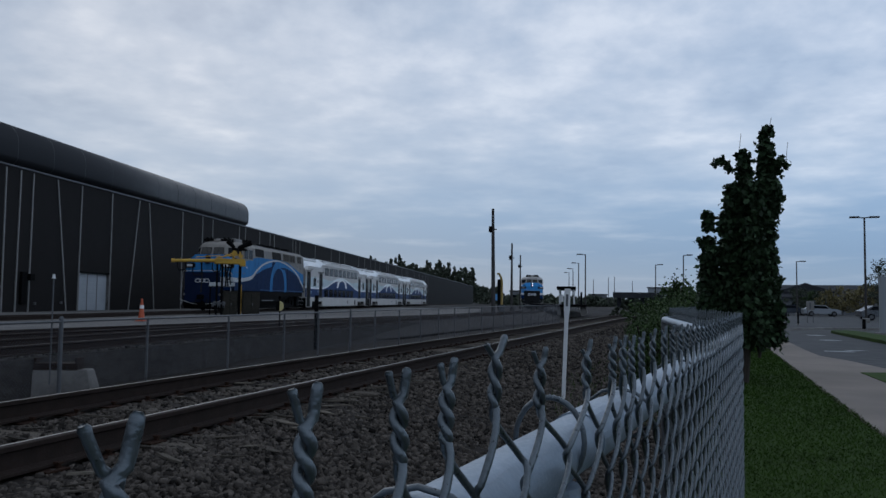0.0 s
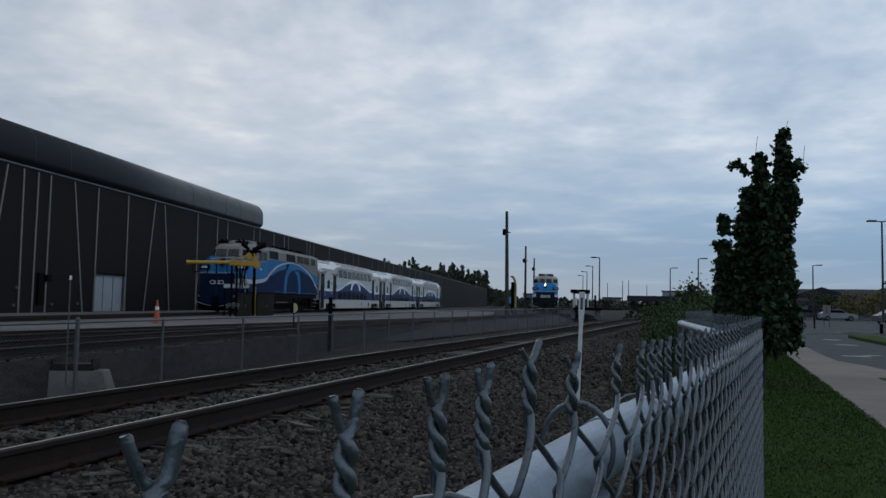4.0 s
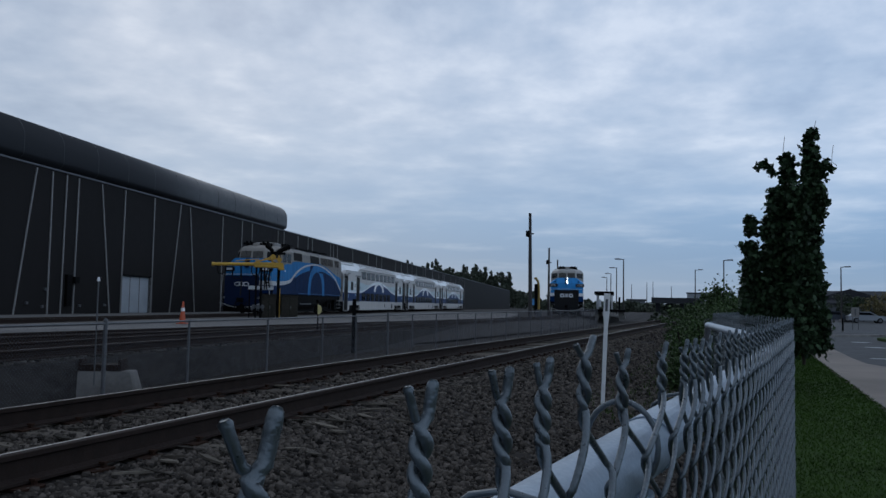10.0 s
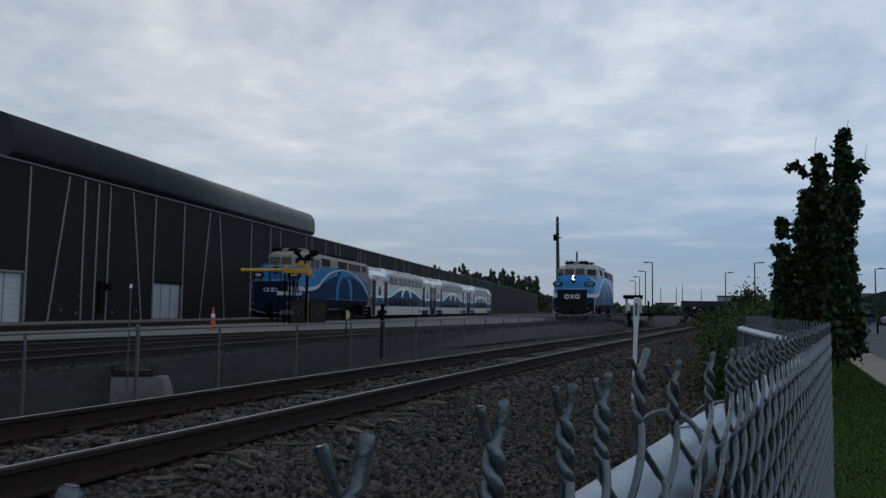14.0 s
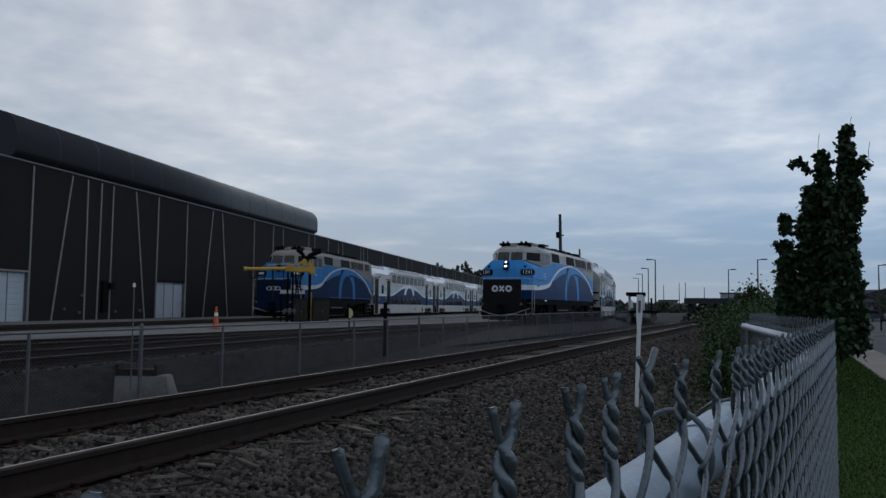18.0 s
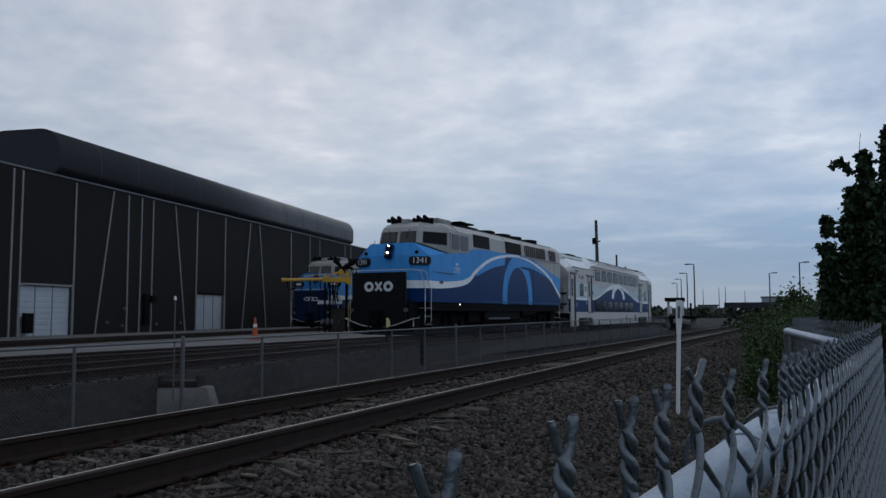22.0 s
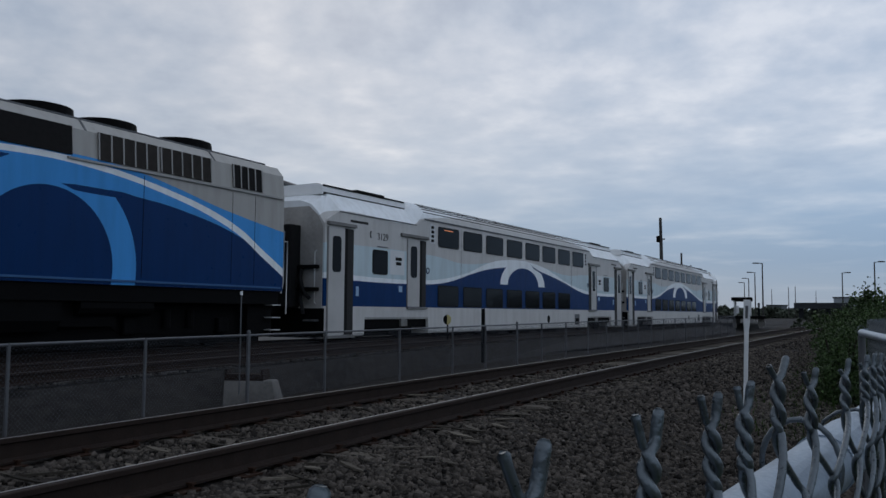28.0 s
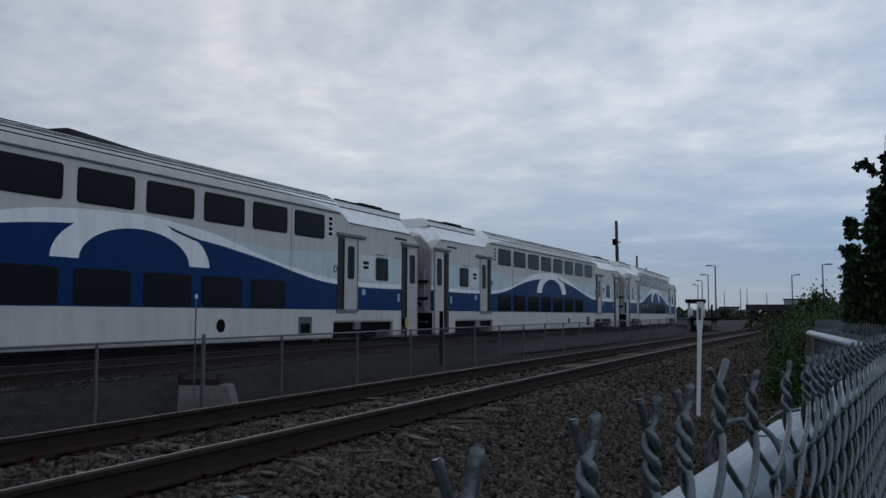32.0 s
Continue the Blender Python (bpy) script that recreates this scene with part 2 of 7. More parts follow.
DIRT = mat("gravel_ground", (0.040, 0.038, 0.037), 0.95, 0, 0.6, 2.3, 1.0, 18, alt=(0.014, 0.0135, 0.013), stain=0.3, spec=0.1)
TIE = mat("weathered_tie_wood", (0.070, 0.060, 0.049), 0.9, 0, 0.6, 4, 0.8, 40, spread=0.7, stretch=(0.4, 4, 4), spec=0.15)
RUST = mat("rusty_rail_steel", (0.024, 0.0155, 0.012), 0.85, 0.0, 0.4, 8, 0.3, 60, spec=0.2)
RAILTOP = mat("worn_rail_head", (0.21, 0.20, 0.19), 0.36, 0.5, 0.2, 6, 0.05, 80, spec=0.5)
RAILDULL = mat("dull_rail_head", (0.06, 0.05, 0.045), 0.5, 0.5, 0.3, 6, 0.05, 80)
CONCRETE = mat("concrete", (0.25, 0.24, 0.225), 0.85, 0, 0.3, 2.5, 0.3, 50, stain=0.3, spec=0.2)
OLD_CONCRETE = mat("weathered_concrete", (0.205, 0.196, 0.184), 0.9, 0, 0.4, 2.0, 0.4, 40, stain=0.45, spec=0.15)
APRON = mat("yard_concrete", (0.150, 0.143, 0.135), 0.85, 0, 0.4, 0.35, 0.3, 12, stain=0.42, spec=0.2, stretch=(1.6, 0.5, 1))
WALK = mat("sidewalk_concrete", (0.225, 0.192, 0.165), 0.9, 0, 0.25, 0.9, 0.25, 40, stain=0.2, spec=0.2)
WET = mat("wet_film", (0.034, 0.036, 0.041), 0.38, 0, 0.2, 2, 0.02, 8, spec=0.5)
ASPHALT = mat("asphalt", (0.022, 0.0235, 0.0265), 0.7, 0, 0.5, 0.3, 0.2, 60, stain=0.25, spec=0.25, stretch=(0.5, 1.6, 1))
GRASS = mat("lawn_soil", (0.030, 0.056, 0.010), 0.9, 0, 0.6, 2.0, 0.7, 45, alt=(0.020, 0.036, 0.008), spec=0.1)
BLADE = mat("grass_blade", (0.031, 0.060, 0.011), 0.85, 0, 0.6, 1.4, 0, 20, spread=0.22, island=True, spec=0.05)
LEAF = mat("maple_leaf", (0.030, 0.052, 0.024), 0.55, 0, 0.4, 2, 0, 30, spread=0.6, island=True, spec=0.15)
BUSHLEAF = mat("bush_leaf", (0.042, 0.070, 0.022), 0.6, 0, 0.4, 1, 0, 30, spread=0.5, island=True, spec=0.2)
FALLLEAF = mat("turning_leaf", (0.15, 0.125, 0.045), 0.7, 0, 0.4, 0.3, 0, 30, spread=0.5, island=True)
# greyer and lighter than near leaves: distance haze mixed into the colour
FARLEAF = mat("hazed_far_leaf", (0.070, 0.082, 0.060), 0.8, 0, 0.4, 0.1, 0, 30, spread=0.5, island=True, spec=0.1)
BARK = mat("bark", (0.055, 0.045, 0.038), 0.9, 0, 0.4, 8, 0.6, 30, spec=0.1)
CLAD = mat("dark_metal_cladding", (0.0215, 0.0202, 0.0202), 0.62, 0.0, 0.08, 0.25, 0.0, 3, spec=0.035)
DUCT = mat("dark_roof_metal", (0.019, 0.0205, 0.024), 0.45, 0.2, 0.05, 0.3, 0.0, 4, spec=0.3)
TRIM = mat("pale_trim_strip", (0.215, 0.208, 0.20), 0.6, 0.1, 0.2, 3, 0.05, 30)
DOORWHITE = mat("white_door_panel", (0.42, 0.455, 0.49), 0.5, 0, 0.12, 1.2, 0.1, 12, stain=0.1)
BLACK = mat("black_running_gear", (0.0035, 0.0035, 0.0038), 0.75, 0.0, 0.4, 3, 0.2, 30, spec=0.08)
BLACKPAINT = mat("black_paint", (0.006, 0.006, 0.007), 0.35, 0, 0.3, 2, 0.05, 30, spec=0.2)
GREYPAINT = mat("grey_loco_paint", (0.34, 0.33, 0.315), 0.45, 0.1, 0.2, 1.2, 0.05, 30, stain=0.12, spec=0.25)
SILVER = mat("silver_coach_side", (0.66, 0.66, 0.655), 0.42, 0.25, 0.15, 0.9, 0.03, 20, stain=0.15)
DEEPNAVY = mat("deep_navy_paint", (0.004, 0.012, 0.042), 0.6, 0, 0.2, 1, 0.03, 20, spec=0.1, stain=0.2)
NAVY = mat("navy_paint", (0.006, 0.022, 0.085), 0.45, 0, 0.1, 1, 0.03, 20, spec=0.2)
WHITE = mat("white_coach_paint", (0.84, 0.84, 0.835), 0.35, 0, 0.12, 0.9, 0.03, 20, stain=0.06, spec=0.4)
SKYBLUE = mat("sky_blue_paint", (0.115, 0.36, 0.72), 0.35, 0, 0.1, 1, 0.03, 20)
GLASS = mat("dark_window_glass", (0.008, 0.009, 0.011), 0.10, 0, 0.2, 1, 0, 20, spec=0.07)
# cab panes: a pale brown reflection is put into the base colour
CABGLASS = mat("reflecting_cab_glass", (0.060, 0.056, 0.050), 0.15, 0, 0.4, 2, 0, 20, spec=0.3)
DUSTY_GRILLE = mat("dusty_grille", (0.040, 0.036, 0.032), 0.8, 0.1, 0.3, 6, 0.5, 90, spec=0.1, stain=0.2)
GRILLE = mat("dark_grille", (0.014, 0.013, 0.013), 0.7, 0.2, 0.3, 10, 0.3, 60, spec=0.1)
RUBBER = mat("rubber", (0.012, 0.012, 0.0125), 0.85, 0, 0.3, 8, 0.1, 60, spec=0.15)
YELLOW = mat("safety_yellow", (0.55, 0.32, 0.03), 0.55, 0, 0.25, 4, 0.1, 40, stain=0.2)
ORANGE = mat("cone_orange", (0.46, 0.085, 0.03), 0.55, 0, 0.15, 8, 0.05, 40)
SIGNWHITE = mat("white_plastic", (0.72, 0.72, 0.72), 0.5, 0, 0.1, 4, 0.03, 40, spec=0.3)
POLEWOOD = mat("dark_pole", (0.060, 0.056, 0.054), 0.8, 0, 0.3, 3, 0.3, 40, spec=0.15)
LETTER = mat("white_lettering", (0.62, 0.64, 0.66), 0.5, 0, 0.05, 4, 0, 40)
LAMPGLOW = glow("headlight_glow", (1.0, 0.90, 0.80), 220.0)
LAMPLIT = glow("small_lamp_glow", (1.0, 0.9, 0.75), 1.5)
HILITE = mat("far_building_grey", (0.16, 0.17, 0.185), 0.8, 0, 0.2, 0.1, 0, 10)
HILITE2 = mat("far_building_pale", (0.30, 0.32, 0.34), 0.8, 0, 0.2, 0.1, 0, 10)
ROOFDARK = mat("dark_shingle_roof", (0.040, 0.042, 0.047), 0.8, 0, 0.3, 0.5, 0.2, 10, spec=0.15)
REDLIT = glow("display_glow", (1.0, 0.30, 0.10), 0.08)


# ---- mesh helpers ----
def part(name, bm, material, parent=None, label="", smooth=False):
    me = bpy.data.meshes.new(name)
    if smooth:
        for f in bm.faces:
            f.smooth = True
    bm.to_mesh(me)
    bm.free()
    for m in material if isinstance(material, (list, tuple)) else (material,):
        me.materials.append(m)
    ob = new(name, me)
    if parent:
        ob.parent = parent
    if label:
        ob["label"] = label
    return ob


def raw(name, verts, faces, material, parent=None, smooth=False):
    me = bpy.data.meshes.new(name)
    me.from_pydata([tuple(v) for v in verts], [], faces)
    for m in material if isinstance(material, (list, tuple)) else (material,):
        me.materials.append(m)
    if smooth:
        me.polygons.foreach_set("use_smooth", [True] * len(me.polygons))
    ob = new(name, me)
    if parent:
        ob.parent = parent
    return ob


def fast(name, v, f, material, parent=None):
    """A mesh from numpy arrays: v (n,3), f (m,k)."""
    me = bpy.data.meshes.new(name)
    k = f.shape[1]
    me.vertices.add(len(v))
    me.vertices.foreach_set("co", np.ascontiguousarray(v, np.float32).ravel())
    me.loops.add(f.size)
    me.loops.foreach_set("vertex_index", np.ascontiguousarray(f, np.int32).ravel())
    me.polygons.add(len(f))
    me.polygons.foreach_set("loop_start", np.arange(0, f.size, k, dtype=np.int32))
    me.update(calc_edges=True)
    me.validate()
    me.materials.append(material)
    ob = new(name, me)
    if parent:
        ob.parent = parent
    return ob


def thing(name, label, category, m=None, group="", kind=""):
    e = new(name)
    e.empty_display_size = 0.2
    if m is not None:
        e.matrix_basis = m
    return tagged(e, label, category, group, kind)


def box(bm, x0, x1, y0, y1, z0, z1, bevel=0.0, mi=0):
    vs = [bm.verts.new((x, y, z)) for x in (x0, x1) for y in (y0, y1) for z in (z0, z1)]
    fs = [bm.faces.new([vs[i] for i in q]) for q in ((0, 1, 3, 2), (4, 6, 7, 5), (0, 4, 5, 1), (2, 3, 7, 6), (0, 2, 6, 4), (1, 5, 7, 3))]
    for f in fs:
        f.material_index = mi
    if bevel:
        es = list({e for f in fs for e in f.edges})
        bmesh.ops.bevel(bm, geom=es, offset=bevel, segments=2, affect="EDGES", profile=0.5)
    return bm


def B():
    return bmesh.new()


def boxp(name, a, material, parent, bevel=0.0, label=""):
    return part(name, box(B(), *a, bevel=bevel), material, parent, label)


def prism(bm, profile, y0, y1, axis="y"):
    """A closed profile of (a, z) points swept from y0 to y1."""
    def P(a, z, y):
        return (a, y, z) if axis == "y" else (y, a, z)
    n = len(profile)
    r0 = [bm.verts.new(P(a, z, y0)) for a, z in profile]
    r1 = [bm.verts.new(P(a, z, y1)) for a, z in profile]
    for i in range(n):
        bm.faces.new((r0[i], r0[(i + 1) % n], r1[(i + 1) % n], r1[i]))
    bm.faces.new(r0)
    bm.faces.new(r1)
    bmesh.ops.recalc_face_normals(bm, faces=bm.faces)
    return bm


def loft(bm, rings, cap=True, closed=True):
    """Joins rings of equal count."""
    vs = [[bm.verts.new(p) for p in r] for r in rings]
    n = len(vs[0])
    for a, b in zip(vs, vs[1:]):
        for i in range(n if closed else n - 1):
            bm.faces.new((a[i], a[(i + 1) % n], b[(i + 1) % n], b[i]))
    if cap:
        bm.faces.new(vs[0])
        bm.faces.new(vs[-1])
    bmesh.ops.recalc_face_normals(bm, faces=bm.faces)
    return bm


def cyl(bm, p, q, r0, r1=None, n=12):
    p, q = Vector(p), Vector(q)
    d = (q - p).normalized()
    a = d.orthogonal().normalized()
    b = d.cross(a)
    r1 = r0 if r1 is None else r1
    rings = [[tuple(c + r * (math.cos(t) * a + math.sin(t) * b)) for t in [2 * math.pi * i / n for i in range(n)]] for c, r in ((p, r0), (q, r1))]
    return loft(bm, rings)


def tube(points, r, n=6):
    """Vertices and quads of a bent wire."""
    pts = np.array(points, float)
    d = np.gradient(pts, axis=0)
    d /= np.linalg.norm(d, axis=1)[:, None] + 1e-12
    ref = np.array([0.31, 0.87, 0.38])
    a = np.cross(d, ref)
    a /= np.linalg.norm(a, axis=1)[:, None] + 1e-12
    b = np.cross(d, a)
    rr = np.broadcast_to(np.asarray(r, float), (len(pts),))[:, None]
    ring = [pts + rr * (math.cos(2 * math.pi * i / n) * a + math.sin(2 * math.pi * i / n) * b) for i in range(n)]
    v = np.stack(ring, 1).reshape(-1, 3)
    f = []
    for k in range(len(pts) - 1):
        for i in range(n):
            j = (i + 1) % n
            f.append((k * n + i, k * n + j, (k + 1) * n + j, (k + 1) * n + i))
    return v, f


def tubes(name, lines, r, material, parent=None, n=6, smooth=True):
    V, F, o = [], [], 0
    for line in lines:
        v, f = tube(line, r, n)
        V.append(v)
        F += [tuple(i + o for i in q) for q in f]
        F.append(tuple(o + i for i in range(n)))
        F.append(tuple(o + len(v) - 1 - i for i in range(n)))
        o += len(v)
    return raw(name, np.concatenate(V), F, material, parent, smooth)


def text_mesh(name, body, size, material, parent, m, depth=0.004):
    c = bpy.data.curves.new(name, "FONT")
    c.body, c.size, c.extrude, c.align_x, c.align_y = body, size, depth, "CENTER", "CENTER"
    tmp = new(name, c)
    me = bpy.data.meshes.new_from_object(tmp.evaluated_get(bpy.context.evaluated_depsgraph_get()))
    bpy.data.objects.remove(tmp)
    me.materials.clear()
    me.materials.append(material)
    ob = new(name, me)
    ob.parent = parent
    ob.matrix_basis = m
    return ob


def tie_mesh(w=0.22, h=0.17, l=2.55):
    me = bpy.data.meshes.new("tie")
    # worn, split ends and a slightly hollow top
    rings = []
    for x, dw, dz in ((-l / 2, 0.03, -0.030), (-l / 2 + 0.05, 0.012, -0.008), (-l / 6, 0.0, -0.004), (l / 6, 0.004, -0.007), (l / 2 - 0.08, 0.010, -0.004), (l / 2, 0.028, -0.036)):
        rings.append([(x, -w / 2 + dw, -h), (x, w / 2 - dw, -h), (x, w / 2 - dw, dz - 0.012), (x, w / 2 - dw - 0.015, dz), (x, 0.01, dz - 0.006), (x, -w / 2 + dw + 0.012, dz), (x, -w / 2 + dw, dz - 0.010)])
    bm = loft(B(), rings)
    bm.to_mesh(me)
    bm.free()
    me.materials.append(TIE)
    return me


# ---- lines of the plan ----
_ny = np.arange(-20, 262, 0.5)
_nsl = np.interp(_ny, (-20, 0, 8, 20, 45, 70, 110, 260), (0.006, 0.006, 0.013, 0.030, 0.031, 0.024, 0.045, 0.12))
_nx = np.cumsum(_nsl) * 0.5
_nx -= np.interp(5, _ny, _nx)


def curve_x(y):
    """Sideways shift of the near track, which bends to the right."""
    return float(np.interp(y, _ny, _nx))


def curve_turn(y):
    return math.degrees(math.atan(float(np.interp(y, _ny, _nsl))))


def fence_bend(y):
    return 0.00063 * max(0.0, y - 20) ** 2


KNOTS = [(-80, 0.0), (0, 0.0), (18, 0.035), (30, 0.06), (48, 0.046), (58, 0.045), (66, 0.02), (78, -0.11), (88, -0.155), (118, -0.158), (400, -0.165)]
_ys = np.arange(-80, 330, 0.25)
_sl = np.interp(_ys, [k[0] for k in KNOTS], [k[1] for k in KNOTS])
_sl = np.convolve(np.pad(_sl, 20, mode="edge"), np.ones(41) / 41, "valid")
_xs = np.cumsum(_sl) * 0.25
_xs += -13.3 - np.interp(42, _ys, _xs)
_ss = np.cumsum(np.hypot(1, _sl)) * 0.25
_ss -= np.interp(0, _ys, _ss)


def train_at(s, off=0.0):
    """Point and heading (degrees right of +y) of the train's track at the length s."""
    y = float(np.interp(s, _ss, _ys))
    m = float(np.interp(y, _ys, _sl))
    x = float(np.interp(y, _ys, _xs))
    k = math.hypot(1, m)
    return x + off / k, y - off * m / k, math.degrees(math.atan(m))


WALL_P, WALL_A = (-36.0, 36.0), -9.0
WD = (math.sin(radians(WALL_A)), math.cos(radians(WALL_A)))
PARK_P, PARK_A = (-28.5, 46.7), -9.0


def park_at(s):
    return PARK_P[0] + s * math.sin(radians(PARK_A)), PARK_P[1] + s * math.cos(radians(PARK_A))


# ---- ground ----
def sheet(name, rows, material, parent=None):
    """A surface through rows of points."""
    n = len(rows[0])
    v = [p for r in rows for p in r]
    f = [(i * n + j, i * n + j + 1, (i + 1) * n + j + 1, (i + 1) * n + j) for i in range(len(rows) - 1) for j in range(n - 1)]
    return raw(name, v, f, material, parent)


raw("ground", [(-2500, -800, -0.92), (2500, -800, -0.92), (2500, 3500, -0.92), (-2500, 3500, -0.92)], [(0, 1, 2, 3)], DIRT)
tagged(bpy.data.objects["ground"], "dull gravel and soil reaching the horizon", "ground", kind="structure")

BED = [(-0.02, -0.50), (-0.6, -0.45), (-1.4, -0.37), (-2.2, -0.28), (-2.8, -0.215), (-3.3, -0.205), (-3.75, -0.20), (-4.36, -0.195), (-5.0, -0.20), (-5.5, -0.205),
       (-6.0, -0.23), (-6.7, -0.42), (-7.5, -0.64), (-8.6, -0.84), (-9.6, -0.88), (-10.9, -0.88), (-11.5, -0.80)]


def bed_z(x):
    return float(np.interp(-x, [-a for a, _ in BED], [z for _, z in BED]))


def bed_rows():
    rows = []
    for y in list(np.arange(-14, 30, 0.35)) + list(np.arange(30, 200, 3.0)):
        c = curve_x(y)
        r = []
        for x, z in BED:
            w = 0.03 * noise.noise((x * 1.9, y * 1.9, 0.3)) + 0.02 * noise.noise((x * 5, y * 5, 3.0))
            r.append((x + c * (1 if x < -0.5 else 0.2), y, z + w))
        rows.append(r)
    return rows


tagged(sheet("ballast_bed", bed_rows(), BALLAST), "crushed stone ballast under the near track, darkened for shade between its stones", "ballast", kind="structure")
sheet("yard_ground", [[(x, y, (-0.36 if x < -12.6 else -0.60 if x < -11.6 else -0.90) + 0.03 * noise.noise((x * 0.4, y * 0.4, 5.0))) for x in (-11.0, -11.7, -12.7, -14, -16, -18, -21, -25, -30, -36, -44, -60, -100)] for y in range(-20, 260, 3)], DIRT)
tagged(bpy.data.objects["yard_ground"], "dark gravel of the rail yard", "ground", kind="structure")


def along_wall(u, v, z):
    """A point at u along the hall's front, v metres before it."""
    return (WALL_P[0] + u * WD[0] + v * WD[1], WALL_P[1] + u * WD[1] - v * WD[0], z)


def slab(name, corners, z0, z1, material, label, category):
    bm = B()
    lo = [bm.verts.new((x, y, z0)) for x, y in corners]
    hi = [bm.verts.new((x, y, z1)) for x, y in corners]
    n = len(corners)
    bm.faces.new(hi)
    for i in range(n):
        bm.faces.new((lo[i], lo[(i + 1) % n], hi[(i + 1) % n], hi[i]))
    bmesh.ops.recalc_face_normals(bm, faces=bm.faces)
    return tagged(part(name, bm, material), label, category, kind="structure")


q = [along_wall(u, v, 0)[:2] for u, v in ((-40, 0.0), (-40, 10.5), (150, 10.5), (150, 0.0))]
slab("yard_apron", q, -0.6, -0.16, APRON, "stained pale concrete apron along the hall", "pavement")
q = [(-16.4, -6), (-16.2, 12), (-16.0, 18), (-15.7, 23), (-15.3, 31), (-14.9, 38), (-14.6, 44), (-14.6, 50), (-15.2, 60), (-18.5, 82), (-24, 108)] + [along_wall(u, 10.56, 0)[:2] for u in (74, 50, 34, 20, 0, -20, -40)]
slab("service_road", q, -0.6, -0.183, APRON, "worn pale concrete lane between the yard tracks", "road")

# the street side: lawn, sidewalk, car park
sheet("lawn", [[(x + 0.042 * max(y, 0) * (x > 0.5), y, -0.46 + 0.03 * noise.noise((x, y * 0.6, 1.0)) - 0.02 * x) for x in (0.03, 0.5, 0.9, 1.3, 1.75)] for y in list(np.arange(-12, 46, 1.0))], GRASS)
tagged(bpy.data.objects["lawn"], "mown green lawn strip between fence and sidewalk", "lawn", kind="structure")


def walk_edge(y):
    """Fence-side edge of the sidewalk, which swings away past the tree."""
    return 1.72 + 0.042 * y + 0.0007 * max(0, y - 18) ** 2


# the sidewalk widens into a crossing that leads off between verge and car park
q = [(walk_edge(y), y) for y in (-12, 0, 9, 18, 24, 30, 36, 44)]
q += [(4.75, 44), (4.27, 36.5), (4.11, 30.9), (3.90, 26.5), (3.83, 23.7), (4.18, 22.06), (4.45, 19.5), (7.7, 19.3), (7.7, 18.2), (4.16, 18.3), (3.66, 18.1), (3.56, 13), (3.35, 6), (3.1, 0), (2.6, -12)]
slab("sidewalk", q, -0.75, -0.462, WALK, "pale warm concrete sidewalk with a smooth worn surface", "sidewalk")
slab("verge", [(3.09, 0), (3.34, 6), (3.55, 13), (3.65, 18.05), (4.16, 18.25), (30, 18.1), (30, -12), (2.6, -12)], -0.75, -0.45, GRASS, "mown grass verge beside the sidewalk", "lawn")
slab("car_park", [(4.47, 19.5), (4.20, 22.06), (3.85, 23.7), (3.92, 26.5), (4.13, 30.9), (4.29, 36.5), (4.78, 44), (5.5, 48.0), (9.4, 52.6), (60, 62), (60, 18.3), (7.75, 18.3), (7.75, 19.4)], -0.75, -0.53, ASPHALT, "damp dark asphalt of the car park lane", "car park")
slab("car_park_far", [(2, 52), (9.4, 53.0), (90, 68), (140, 150), (2, 140)], -0.75, -0.50, ASPHALT, "grey asphalt of the wider car park", "car park")
slab("kerb", [(5.3, 48.0), (9.3, 52.7), (60, 62.2), (60, 62.5), (9.25, 53.0), (5.1, 48.1)], -0.75, -0.40, CONCRETE, "low concrete kerb across the car park", "kerb")
slab("kerb_island", [(8.0, 46.0), (8.35, 47.0), (8.9, 47.3), (9.25, 46.4), (9.2, 40), (8.95, 30), (8.8, 20), (7.75, 20), (7.7, 30), (7.72, 36), (7.85, 42)], -0.75, -0.40, GRASS, "low grassed kerb island beside the lane", "kerb")


def puddle(x, y, rx, ry, seed):
    rng = random.Random(seed)
    k = [rng.uniform(0.65, 1.15) for _ in range(14)]
    slab("puddle", [(x + rx * k[i] * math.cos(i * math.tau / 14), y + ry * k[i] * math.sin(i * math.tau / 14)) for i in range(14)], -0.531, -0.526, WET, "thin film of water lying on the asphalt", "puddle")


for k, p in enumerate(((6.3, 36.3, 0.42, 0.5), (5.0, 27.6, 0.5, 0.35), (5.6, 28.4, 0.35, 0.25), (6.6, 42.0, 0.5, 0.6))):
    puddle(*p, 60 + k)


# ---- tracks ----
RAIL_PROFILE = [(-0.075, -0.165), (0.075, -0.165), (0.075, -0.150), (0.012, -0.135), (0.010, -0.045), (0.036, -0.032), (0.036, -0.006), (0.031, -0.001), (0.027, 0.0), (0.006, 0.0), (-0.030, -0.002), (-0.036, -0.007), (-0.036, -0.032), (-0.010, -0.045), (-0.012, -0.135), (-0.075, -0.150)]


